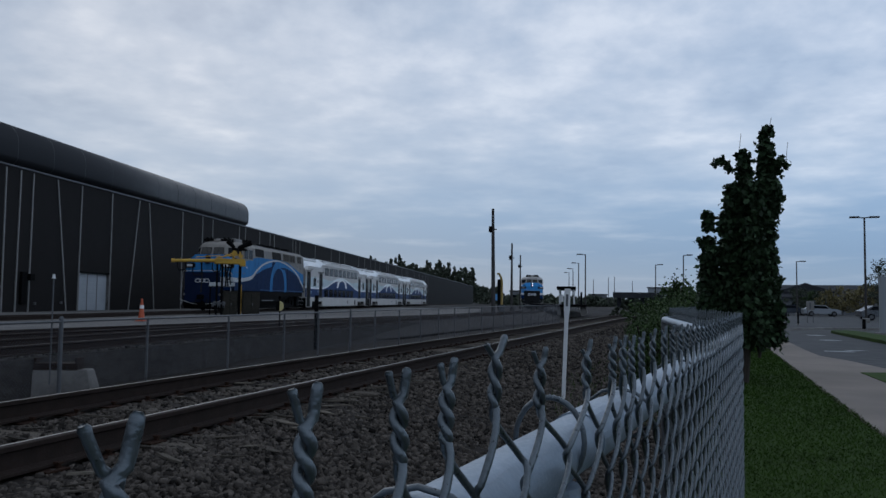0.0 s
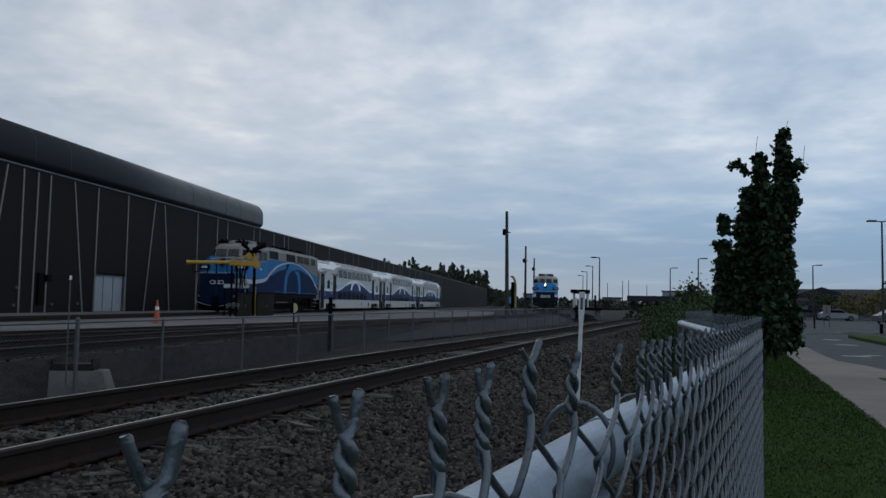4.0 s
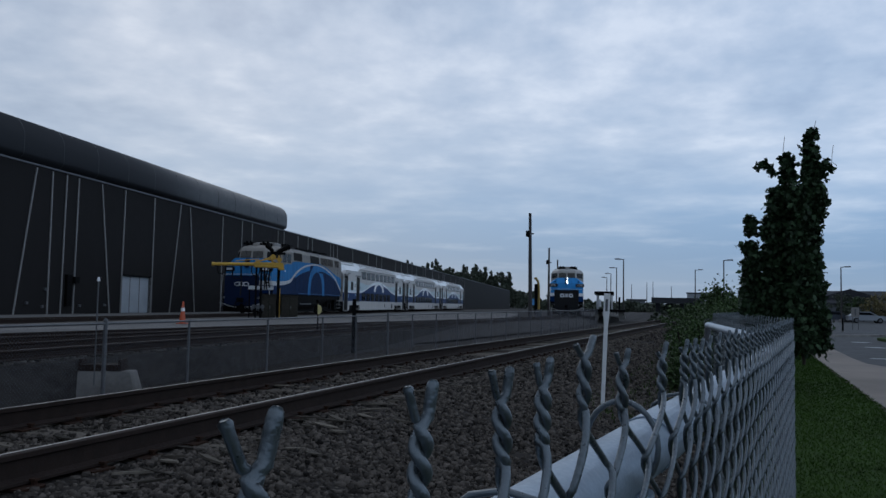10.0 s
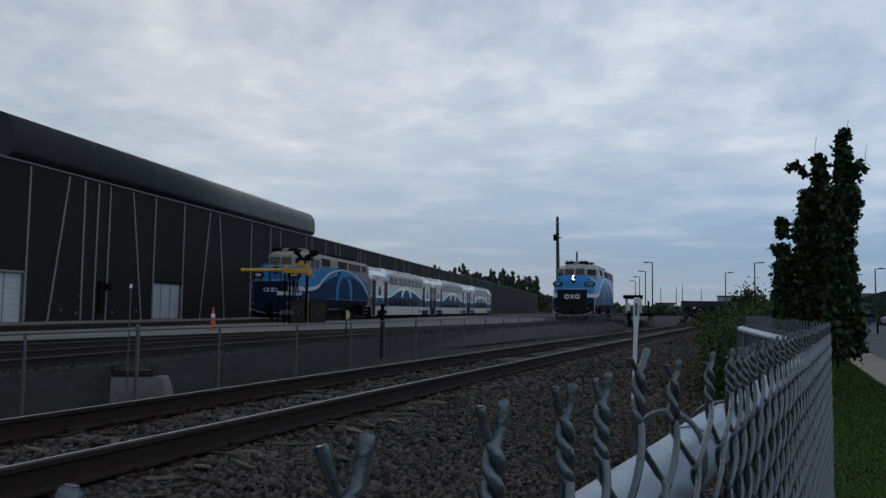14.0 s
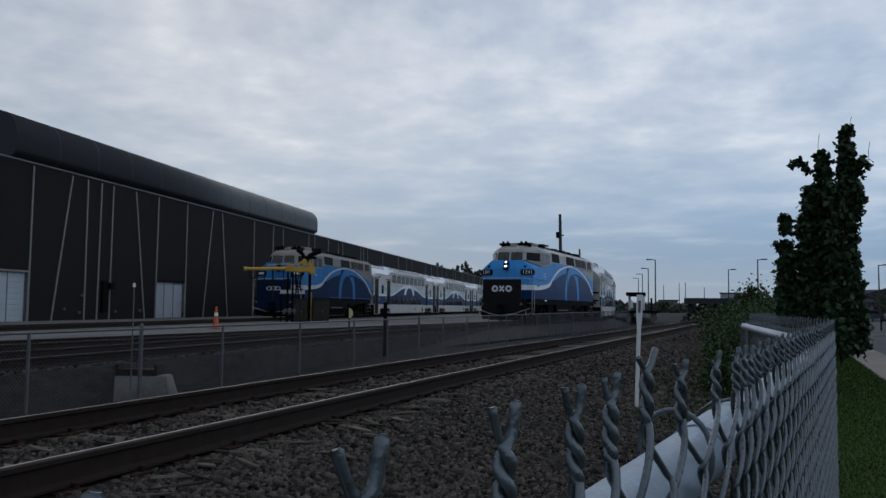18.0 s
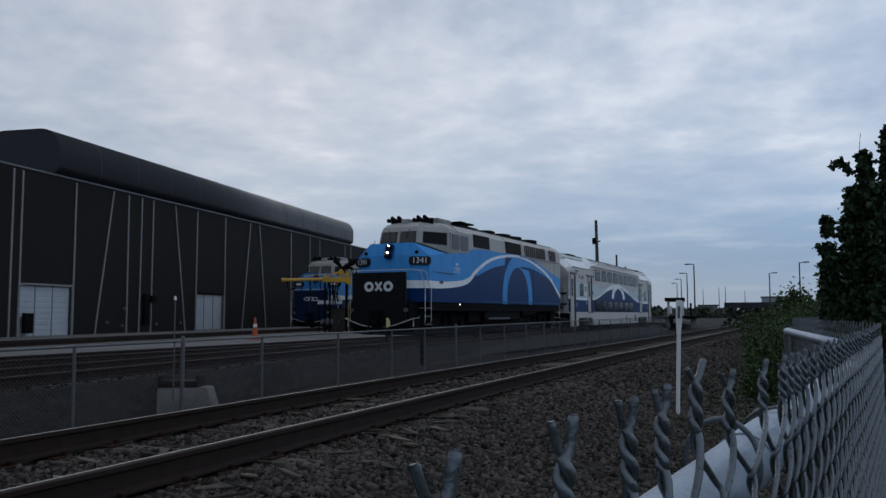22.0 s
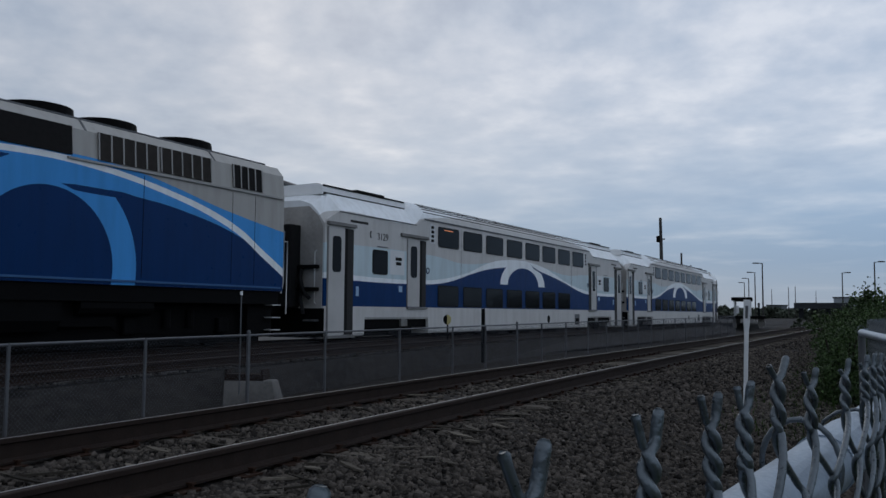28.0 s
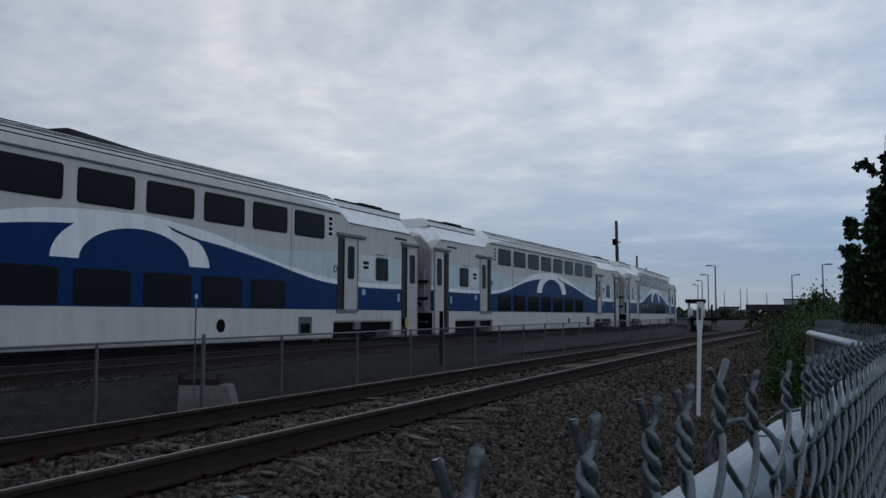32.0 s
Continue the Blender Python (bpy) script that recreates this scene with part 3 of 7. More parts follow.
def rail(name, centre, parent, head, off):
    """A rail along a list of (x, y, heading); the worn head is a material slot of the top faces."""
    V, F, n = [], [], len(RAIL_PROFILE)
    for x, y, a in centre:
        ca, sa = math.cos(radians(a)), math.sin(radians(a))
        for px_, pz in RAIL_PROFILE:
            # the wheels polish the corner that faces the other rail
            d = off - math.copysign(px_, off) if px_ >= 0 else off + math.copysign(-px_, off)
            V.append((x + d * ca, y - d * sa, pz))
    top = []
    for k in range(len(centre) - 1):
        for i in range(n):
            j = (i + 1) % n
            F.append((k * n + i, (k + 1) * n + i, (k + 1) * n + j, k * n + j))
            top.append(1 if i == 8 else 0)
    ob = raw(name, V, F, (RUST, head), parent)
    ob.data.polygons.foreach_set("material_index", top)
    return ob


def track(label, centre, head, ties_near, spacing=0.5, bed=True, z=-0.176):
    e = thing("railway_track", label, "railway track", kind="structure")
    rail("rail", centre, e, head, -0.7525)
    rail("rail", centre, e, head, 0.7525)
    me = tie_mesh()
    # pieces along the run
    pts = np.array([(x, y) for x, y, _ in centre])
    seg = np.r_[0, np.cumsum(np.hypot(*np.diff(pts, axis=0).T))]
    rng = random.Random(int(abs(pts[0][0]) * 7))
    for s in np.arange(0.2, seg[-1], spacing):
        x, y = np.interp(s, seg, pts[:, 0]), np.interp(s, seg, pts[:, 1])
        if not ties_near[0] < y < ties_near[1]:
            continue
        a = np.interp(s, seg, [c[2] for c in centre])
        o = new("tie", me)
        o.parent = e
        o.matrix_basis = pose(x + rng.uniform(-0.05, 0.05), y + rng.uniform(-0.03, 0.03), z + rng.uniform(-0.012, 0.008), rng.uniform(-1.2, 1.2), rng.uniform(-0.5, 0.5), -a + rng.uniform(-1.8, 1.8))
    return e


near_line = [(-4.36 + curve_x(y), y, curve_turn(y)) for y in list(np.arange(-14, 30, 2.0)) + list(np.arange(30, 190, 2.5))]
tagged(track("near main track with worn rails on weathered wooden ties", near_line, RAILTOP, (-3, 70)), group="tracks")
train_line = [train_at(s) for s in np.arange(-60, 220, 3.0)]
tagged(track("yard track that the moving train runs on", train_line, RAILDULL, (-2, 60), 0.6, True, -0.212), group="tracks")
spur = []
for y in np.arange(-25, 58, 2.0):
    xt = float(np.interp(y, _ys, _xs))
    k = min(1.0, max(0.0, (52 - y) / 52)) ** 1.3
    spur.append((xt + 4.8 * k, y, math.degrees(math.atan(float(np.interp(y, _ys, _sl)) - 0.115 * k))))
tagged(track("rusty spur joining the yard track", spur, RAILDULL, (0, 0.1), 0.6), group="tracks")
park_line = [(*park_at(s), PARK_A) for s in np.arange(-70, 190, 5.0)]
tagged(track("yard track with the parked train", park_line, RAILDULL, (0, 1), 0.6), group="tracks")


PLATE_RUST = mat("red_rust_plate", (0.034, 0.018, 0.012), 0.9, 0, 0.5, 14, 0.4, 60, spec=0.1)


def rail_furniture():
    """Tie plates with spikes under the near rails, and splinters of tie wood on the stones."""
    e = bpy.data.objects["railway_track"]
    me = bpy.data.meshes.new("tie_plate")
    bm = box(B(), -0.15, 0.15, -0.09, 0.09, 0, 0.012)
    for x, y in ((-0.095, -0.05), (0.095, 0.05)):
        box(bm, x - 0.012, x + 0.012, y - 0.012, y + 0.012, 0.012, 0.034)
        box(bm, x - 0.022, x + 0.022, y - 0.018, y + 0.018, 0.034, 0.046)
    bm.to_mesh(me)
    bm.free()
    me.materials.append(PLATE_RUST)
    for o in [c for c in e.children if c.name.startswith("tie") and -1 < c.matrix_basis.translation.y < 22]:
        x, y, z = o.matrix_basis.translation
        for off in (-0.7525, 0.7525):
            p = new("tie_plate", me)
            p.parent = e
            p.matrix_basis = pose(-4.36 + curve_x(y) + off, y, z - 0.004, 0, 0, -curve_turn(y))
    rng = random.Random(61)
    bm = B()
    for _ in range(150):
        y = 1.6 + 15 * rng.random() ** 1.4
        x = -4.36 + curve_x(y) + rng.choice((rng.uniform(0.95, 1.75), rng.uniform(0.9, 1.4), rng.uniform(-0.6, 0.6)))
        z = bed_z(x - curve_x(y)) + rng.uniform(0.02, 0.04)
        l, w = rng.uniform(0.05, 0.22), rng.uniform(0.012, 0.04)
        a, t = rng.gauss(0, 0.5), rng.uniform(-0.12, 0.12)
        c, q_ = math.cos(a), math.sin(a)
        ring = []
        for dz in (0.0, rng.uniform(0.006, 0.016)):
            ring.append([(x + c * u - q_ * v, y + q_ * u + c * v, z + dz + t * u) for u, v in ((-l, -w * 0.3), (-l * 0.2, -w), (l, -w * 0.2), (l * 0.7, w * 0.5), (-l * 0.6, w))])
        vs = [[bm.verts.new(p) for p in r] for r in ring]
        for i in range(5):
            bm.faces.new((vs[0][i], vs[0][(i + 1) % 5], vs[1][(i + 1) % 5], vs[1][i]))
        bm.faces.new(vs[1])
        bm.faces.new(vs[0][::-1])
    m = mat("split_tie_wood", (0.095, 0.082, 0.066), 0.9, 0, 0.4, 6, 0.4, 60, spread=0.75, island=True, stretch=(0.5, 4, 4), spec=0.1)
    tagged(part("wood_splinters", bm, m), "grey splinters of old tie wood on the ballast", "splinters", kind="stuff")


rail_furniture()


def strip_bed(name, line, label, right=((1.5, -0.215), (2.6, -0.75))):
    rows = []
    for x, y, a in line:
        rows.append([(x + o, y, z) for o, z in ((-2.4, -0.55), (-1.5, -0.208), (0, -0.20), *right)])
    tagged(sheet(name, rows, YARD_BED), label, "ballast", kind="structure")


strip_bed("yard_ballast", train_line, "dark ballast under the yard track")
strip_bed("spur_ballast", [(x, y, a) for x, y, a in spur if y < 47], "dark ballast under the spur", ((0.84, -0.24), (0.92, -0.9)))
strip_bed("parked_ballast", park_line, "dark ballast under the parked train")


def stones():
    """Crushed stones: eight-cornered lumps, strewn one by one."""
    rng = np.random.default_rng(4)
    base = np.array([(x, y, z) for x in (-1, 1) for y in (-1, 1) for z in (-1, 1)], float)
    quad = np.array([(0, 1, 3, 2), (4, 6, 7, 5), (0, 4, 5, 1), (2, 3, 7, 6), (0, 2, 6, 4), (1, 5, 7, 3)])
    xs, ys = [], []
    for x0, x1, y0, y1, dens in ((-3.5, -0.3, -5.0, 1.6, 330), (-3.5, -0.06, 1.6, 6.0, 1900), (-3.5, -0.06, 6.0, 12.0, 900), (-3.5, -0.1, 12, 26, 260), (-3.4, -0.1, 26, 44, 70), (-5.0, -3.7, 2.0, 8.0, 600), (-5.0, -3.7, 8, 16, 240), (-6.6, -5.2, 3, 12, 300), (-9.4, -6.6, 5, 16, 120)):
        n = int((x1 - x0) * (y1 - y0) * dens)
        xs.append(rng.uniform(x0, x1, n))
        ys.append(rng.uniform(y0, y1, n))
    x, y = np.concatenate(xs), np.concatenate(ys)
    n = len(x)
    x_bed = x.copy()
    x = x + np.interp(y, _ny, _nx) * np.where(x < -0.5, 1.0, 0.2)
    z = np.interp(-x_bed, [-a for a, _ in BED], [b for _, b in BED])
    size = rng.uniform(0.0065, 0.0205, n) * np.where(y > 10, 1.45, 1.0) * np.where(x < -5.2, 1.5, 1.0)
    p = base[None] * (rng.uniform(0.55, 1.15, (n, 8, 3))) * size[:, None, None] * rng.uniform(0.5, 1.45, (n, 1, 3))
    a, b, c = (rng.uniform(0, 2 * np.pi, n) for _ in range(3))
    def rot(p, ang, i, j):
        q = p.copy()
        q[..., i] = np.cos(ang)[:, None] * p[..., i] - np.sin(ang)[:, None] * p[..., j]
        q[..., j] = np.sin(ang)[:, None] * p[..., i] + np.cos(ang)[:, None] * p[..., j]
        return q
    p = rot(rot(rot(p, a, 0, 1), b, 1, 2), c, 0, 1)
    p += np.stack([x, y, z + size * rng.uniform(-0.2, 0.9, n)], 1)[:, None]
    f = (quad[None] + (np.arange(n) * 8)[:, None, None]).reshape(-1, 4)
    ob = fast("ballast_stones", p.reshape(-1, 3), f, STONE)
    return tagged(ob, "loose angular grey ballast stones beside the rails", "ballast", kind="stuff")


stones()


def yard_stones():
    """Coarse dusty stones about the spur and on the low verge by the fence."""
    rng = np.random.default_rng(14)
    base = np.array([(x, y, z) for x in (-1, 1) for y in (-1, 1) for z in (-1, 1)], float)
    quad = np.array([(0, 1, 3, 2), (4, 6, 7, 5), (0, 4, 5, 1), (2, 3, 7, 6), (0, 2, 6, 4), (1, 5, 7, 3)])
    n = 15000
    y = 4 + 34 * rng.random(n) ** 1.5
    sx = np.interp(y, [c[1] for c in spur], [c[0] for c in spur])
    off = rng.uniform(-2.2, 0.84, n)
    x = sx + off
    z = np.interp(off, (-2.4, -1.5, 0, 0.84), (-0.50, -0.208, -0.20, -0.24))
    keep = np.abs(np.abs(off) - 0.7525) > 0.09
    vy = 5 + 30 * rng.random(9000) ** 1.4
    vx = rng.uniform(-9.9, -6.7, 9000)
    vz = np.interp(-vx, [-a for a, _ in BED], [b for _, b in BED])
    x, y, z = np.r_[x[keep], vx + np.interp(vy, _ny, _nx)], np.r_[y[keep], vy], np.r_[z[keep], vz]
    n = len(x)
    size = rng.uniform(0.012, 0.034, n) * (1 + y * 0.01)
    p = base[None] * rng.uniform(0.55, 1.15, (n, 8, 3)) * size[:, None, None] * rng.uniform(0.5, 1.4, (n, 1, 3))
    a = rng.uniform(0, 2 * np.pi, n)
    q_ = p.copy()
    q_[..., 0] = np.cos(a)[:, None] * p[..., 0] - np.sin(a)[:, None] * p[..., 1]
    q_[..., 1] = np.sin(a)[:, None] * p[..., 0] + np.cos(a)[:, None] * p[..., 1]
    q_ += np.stack([x, y, z + size * rng.uniform(-0.3, 0.6, n)], 1)[:, None]
    f = (quad[None] + (np.arange(n) * 8)[:, None, None]).reshape(-1, 4)
    tagged(fast("yard_stones", q_.reshape(-1, 3), f, YARD_STONE), "coarse dusty stones around the yard rails", "ballast", kind="stuff")


yard_stones()


# ---- chain-link fences ----
W = 0.0675          # width of a diamond
FZ = 0.825          # height of the twisted tips
FA, FB, FC = Vector((-0.228, -0.60, 0)), Vector((0.200, 2.72, 0)), Vector((-0.01, 5.85, 0))


# how far single pairs have been pushed along the fence, and how their prongs stand: left and right spread, rise, prong length
PUSHED = {12: -0.0055, 13: -0.005, 14: -0.011, 15: -0.038, 16: -0.048, 17: -0.042, 18: 0.004, 19: 0.025, 20: 0.0, 21: -0.028, 22: -0.043, 23: -0.042, 24: -0.027, 25: -0.024, 30: 0.0}
PRONGS = {12: (0.0048, 0.0022, 0.0, 0.0125), 13: (0.0030, 0.0008, 0.0, 0.0115), 14: (0.0026, 0.0006, 0.0, 0.011), 15: (0.0012, 0.0008, 0.001, 0.011), 16: (0.0062, 0.0052, 0.0075, 0.009), 17: (0.0036, 0.0008, -0.001, 0.009), 18: (0.0006, 0.0010, -0.001, 0.010), 19: (0.0008, 0.0014, -0.002, 0.010)}


def link_wires(a, b, ztop, zbot, r, parent, seed, n=6, tips=True, start=0.0, worn=False):
    """Woven wires between two plan points: flattened spirals that hook into one another, ends twisted in pairs."""
    d = (b - a)
    length = d.length
    d.normalize()
    out = Vector((d.y, -d.x, 0))
    n_w = int(length / (W / 2))
    ks = sorted(PUSHED)
    at_u, by = [0.0] + [(k + 0.5) * W for k in ks] + [99.0], [0.0] + [PUSHED[k] for k in ks] + [0.0]
    for i in range(n_w - n_w % 2):
        left, right = i * W / 2, (i + 1) * W / 2
        side = 1 if i % 2 else -1
        mid = right if i % 2 == 0 else left
        far_edge = left if i % 2 == 0 else right
        j = i // 2
        rng = random.Random(seed * 1000 + j)
        lean = rng.uniform(-0.003, 0.003)
        turns = rng.uniform(0.95, 1.35)
        usual = (rng.uniform(0.0, 0.0008), rng.uniform(0.0002, 0.0014), rng.uniform(-0.004, 0.002), rng.uniform(0.008, 0.011))
        sl, sr, rise, prong = PRONGS.get(j, usual) if worn else usual
        top = ztop + rise
        zj, zc = top - 0.0310, top - prong
        short = rng.uniform(0.001, 0.004) if worn and j in PRONGS and j < 18 else rng.uniform(0.004, 0.007)
        pts = []
        if tips:
            spread = sr if side > 0 else sl
            tip = top - (0.0 if side > 0 else short)
            depth = side * 0.0022
            for f in (1.0, 0.93, 0.8, 0.45, 0.15):
                pts.append((mid + lean + side * (r * 0.9 + spread * f), zc + (tip - zc) * f, depth * (0.4 + 0.6 * f)))
            for k in range(19):
                t = k / 18
                ang = math.pi * (0.5 - side * 0.5) + 2 * math.pi * turns * t
                pts.append((mid + lean * (1 - t) - math.cos(ang) * r * 1.03, zc - 0.0012 - t * (zc - 0.0012 - zj), math.sin(ang) * r * 1.03))
        # the woven part: every leg lies before or behind the last one and turns through at the bend
        z, k = zj, 0
        here = mid
        while z > zbot:
            nxt = far_edge if k % 2 == 0 else mid
            s0 = (1 if here == right else -1) * r * 0.85 if k else 0.0
            s1 = (1 if nxt == right else -1) * r * 0.85
            bow = 0.0033 * (1 if k % 2 == 0 else -1) * (1 if i % 2 == 0 else -1)
            for fr in (0.06, 0.17, 0.33, 0.5, 0.67, 0.83, 0.94):
                e = 0.45 * fr + 0.55 * (0.5 - 0.5 * math.cos(math.pi * fr))
                pts.append((here + s0 + (nxt + s1 - here - s0) * e, z - W / 2 * fr, bow * math.sin(math.pi * fr) ** 0.55))
            pts.append((nxt + s1, z - W / 2, 0.0))
            z -= W / 2
            here, k = nxt, k + 1
        line = []
        for u, zz, o in pts:
            if worn:
                u += float(np.interp(u, at_u, by)) * math.exp(-max(0.0, ztop - 0.03 - zz) / 0.11)
            line.append(tuple(a + d * (u + start) + out * o + Vector((0, 0, zz))))
        thick = [r * 0.5, r * 0.88] + [r * (0.74 if side < 0 else 1.0)] * 4 + [r] * (len(line) - 6) if tips else r
        tubes("wire", [line], thick, GALV_WIRE, parent, n)


def near_fence():
    e = thing("chain_link_fence", "galvanised chain-link fence with twisted wire tips above its top rail", "fence", kind="")
    link_wires(FA, FB, FZ, -0.40, 0.00175, e, 3, 8, start=-0.0235, worn=True)
    link_wires(FA - (FB - FA).normalized() * 2.4, FA - (FB - FA).normalized() * 0.03, FZ, -0.40, 0.0018, e, 5, n=4)
    link_wires(FB + Vector((0, 0.03, 0)), FC, FZ, -0.40, 0.0018, e, 8, n=4)
    link_wires(FC + Vector((0.02, 0.0, 0)), Vector((0.26, 8.8, 0)), FZ, -0.40, 0.0018, e, 9, n=3)
    zr = FZ - 0.062 - 0.0235
    side = Vector((-0.0315, 0.003, 0))
    for a, b in ((FA - (FB - FA).normalized() * 2.4, FB), (FB, FC), (FC, Vector((0.26, 8.8, 0)))):
        bm = cyl(B(), tuple(a + side + Vector((0, 0, zr))), tuple(b + side + Vector((0, 0, zr))), 0.0212, n=28)
        o = part("top_rail", bm, GALV, e)
        for q_ in o.data.polygons:
            q_.use_smooth = len(q_.vertices) == 4
    # a sleeve where two lengths of the rail meet
    d = (FB - FA).normalized()
    c = FA + d * 1.335 + side + Vector((0, 0, zr))
    part("rail_sleeve", cyl(B(), tuple(c), tuple(c + d * 0.12), 0.0226, n=28), GALV, e)
    for p in (FA - d * 1.3, FA + d * 1.255, FB, FC, Vector((0.26, 8.8, 0))):
        p = p + side
        part("fence_post", cyl(B(), (p.x, p.y, -0.75), (p.x, p.y, zr - 0.018), 0.022, n=16), GALV if p.y < 2.2 else GALV_DULL, e)
        # the cap whose eye carries the rail
        loop = [(p.x + 0.0245 * math.cos(t), p.y - 0.003 * math.cos(t), zr + 0.012 + 0.030 * math.sin(t)) for t in [math.pi * k / 12 for k in range(-4, 17)]]
        tubes("post_cap", [loop], 0.0020, GALV_WIRE, e, 8)
    for k in range(5):
        p = FA + d * (0.55 + 0.48 * k) + Vector((0, 0, zr))
        c = p + side
        loop = [tuple(c + Vector((0.0245 * math.cos(t) * 1.3, 0.004 * t * 0.3, 0.0245 * math.sin(t)))) for t in [2 * math.pi * j / 12 for j in range(12)]]
        tubes("wire_tie", [loop], 0.0018, GALV_WIRE, e, 5)
    return e


near_fence()


def veil(name, a, b, ztop, zbot, parent, w=0.0675, r=0.0019):
    """Woven mesh seen from far: zigzag wires of three sides in one mesh."""
    a, b = np.array(a, float), np.array(b, float)
    length = np.hypot(*(b - a))
    d = (b - a) / length
    n_w = int(length / (w / 2))
    nz = int((ztop - zbot) / (w / 2)) + 1
    i = np.arange(n_w)[:, None]
    k = np.arange(nz)[None]
    u = (i + ((i + k) % 2)) * w / 2
    z = ztop - k * w / 2 + 0 * i
    ang = np.array([0.5, 2.6, 4.7])
    X = a[0] + d[0] * u
    Y = a[1] + d[1] * u
    v = np.stack([np.stack([X + r * np.cos(t) * 1.2, Y + r * np.sin(t), z], -1) for t in ang], 2)
    idx = np.arange(n_w * nz * 3).reshape(n_w, nz, 3)
    f = np.stack([np.stack([idx[:, :-1, s], idx[:, 1:, s], idx[:, 1:, (s + 1) % 3], idx[:, :-1, (s + 1) % 3]], -1) for s in range(3)], 2).reshape(-1, 4)
    return fast(name, v.reshape(-1, 3), f, VEIL_WIRE, parent)


def mid_fence():
    e = thing("yard_fence", "low grey chain-link fence on posts between the tracks", "fence")
    post_y = [-0.2, 2.1, 4.5, 6.85, 9.06, 11.38, 13.69, 16.67, 19.46, 21.6, 24.0, 26.2, 28.7, 31.3, 33.8, 36.3, 38.9, 41.4, 44, 46.6, 49.2, 51.8, 54.4, 57, 59.6, 62.2, 65]
    top = [0.395 + 0.0042 * y for y in post_y]
    for k, (y, z) in enumerate(zip(post_y, top)):
        x = -9.5 + fence_bend(y)
        r = 0.034 if k in (5, 10) else 0.024
        part("fence_post", cyl(B(), (x, y, -1.0), (x, y, z + (0.03 if k in (5, 10) else 0.0)), r, n=10), GALV_DULL, e)
        if k in (5, 10):
            part("post_cap", cyl(B(), (x, y, z + 0.03), (x, y, z + 0.07), r * 1.15, r * 0.5, n=10), GALV_DULL, e)
        if k:
            y0, z0 = post_y[k - 1], top[k - 1]
            x0 = -9.5 + fence_bend(y0)
            part("top_rail", cyl(B(), (x0, y0, z0 - 0.02), (x, y, z - 0.02), 0.019, n=8), GALV_DULL, e)
            w = 0.0675 if y < 30 else 0.12
            o = veil("wire_mesh", (x0, y0), (x, y), (z0 + z) / 2, -0.80, e, w, 0.0014 if y < 30 else 0.0024)
    return e


mid_fence()


# ---- the maintenance hall ----
def hall():
    e = thing("maintenance_hall", "long dark metal-clad maintenance hall with slanting pale strips", "building", kind="structure")
    U0, U1, T = -62.0, 372.0, 8.25
    holes = [(-10.1, -8.35, 0.02, 1.5), (-6.25, -2.35, -0.2, 2.42), (10.58, 14.42, -0.16, 2.36)]
    turn = pose(WALL_P[0], WALL_P[1], 0, 0, 0, -WALL_A)      # local y runs along the front, local x stands out before it
    e.matrix_basis = turn
    top = 2.6
    boxp("wall", (-0.4, 0.0, U0, U1, top, T), CLAD, e)
    u = U0
    for a, b, z0, z1 in holes:
        boxp("wall", (-0.4, 0.0, u, a, -0.7, top), CLAD, e)
        if z0 > -0.1:
            boxp("wall", (-0.4, 0.0, a, b, -0.7, z0), CLAD, e)
        if z1 < top:
            boxp("wall", (-0.4, 0.0, a, b, z1, top), CLAD, e)
        u = b
    boxp("wall", (-0.4, 0.0, u, U1, -0.7, top), CLAD, e)
    boxp("end_wall", (-60, -0.4, U1 - 0.4, U1, -0.7, T), CLAD, e)
    boxp("end_wall", (-60, -0.4, U0, U0 + 0.4, -0.7, T), CLAD, e)
    boxp("back_wall", (-60.4, -60, U0, U1, -0.7, T), CLAD, e)
    boxp("roof", (-60.4, -0.42, U0, U1, T - 0.35, T - 0.1), DUCT, e)
    boxp("parapet_cap", (-0.45, 0.05, U0, U1, T, T + 0.09), mat("parapet_grey", (0.13, 0.135, 0.145), 0.5, 0.3, 0.15, 2, 0, 10), e)
    strips = [(-8.1, -8.1), (-6.9, -6.9), (-6.28, -6.28), (-2.25, -2.27), (1.07, -0.4), (2.53, 2.6), (3.9, 3.84), (5.13, 5.1), (7.66, 9.2), (10.5, 10.46), (14.5, 14.55),
              (18.6, 17.3), (20.15, 21.6), (26.4, 26.5), (30.7, 30.7), (33.1, 33.2), (40.1, 40.2), (41.9, 42.0), (46.4, 46.6), (50.0, 50.1), (51.5, 52.4), (59.0, 59.2), (60.3, 60.5), (62.1, 62.3), (69.7, 69.8), (78.7, 78.9)]
    rng = random.Random(5)
    u = -12.0
    while u > U0:
        strips.append((u, u + rng.choice((0, 0, 1.2, -1.3))))
        u -= rng.uniform(1.2, 4.5)
    u = 84.0
    while u < 200:
        strips.append((u, u + rng.choice((0, 0, 1.2, -1.3))))
        u += rng.uniform(2, 11)
    for a, b in strips:
        zt, zb = T - 0.12, -0.5
        for ho, hb, z0, z1 in holes:
            if ho - 0.02 < b < hb + 0.02 and abs(a - b) < 0.05 and ho + 0.1 < b < hb - 0.1:
                zb = z1
        w = 0.055
        part("trim_strip", loft(B(), [[(0.0, a - w, zt), (0.05, a - w, zt), (0.05, a + w, zt), (0.0, a + w, zt)], [(0.0, b - w, zb), (0.05, b - w, zb), (0.05, b + w, zb), (0.0, b + w, zb)]]), TRIM, e)
    for k, (a, b, z0, z1) in enumerate(holes):
        d = part("shutter_door", box(B(), -0.22, -0.17, a, b, z0, z1), DOORWHITE, e, "closed white ribbed shutter door")
        for j in range(9):
            z = z0 + (z1 - z0) * (j + 0.5) / 9
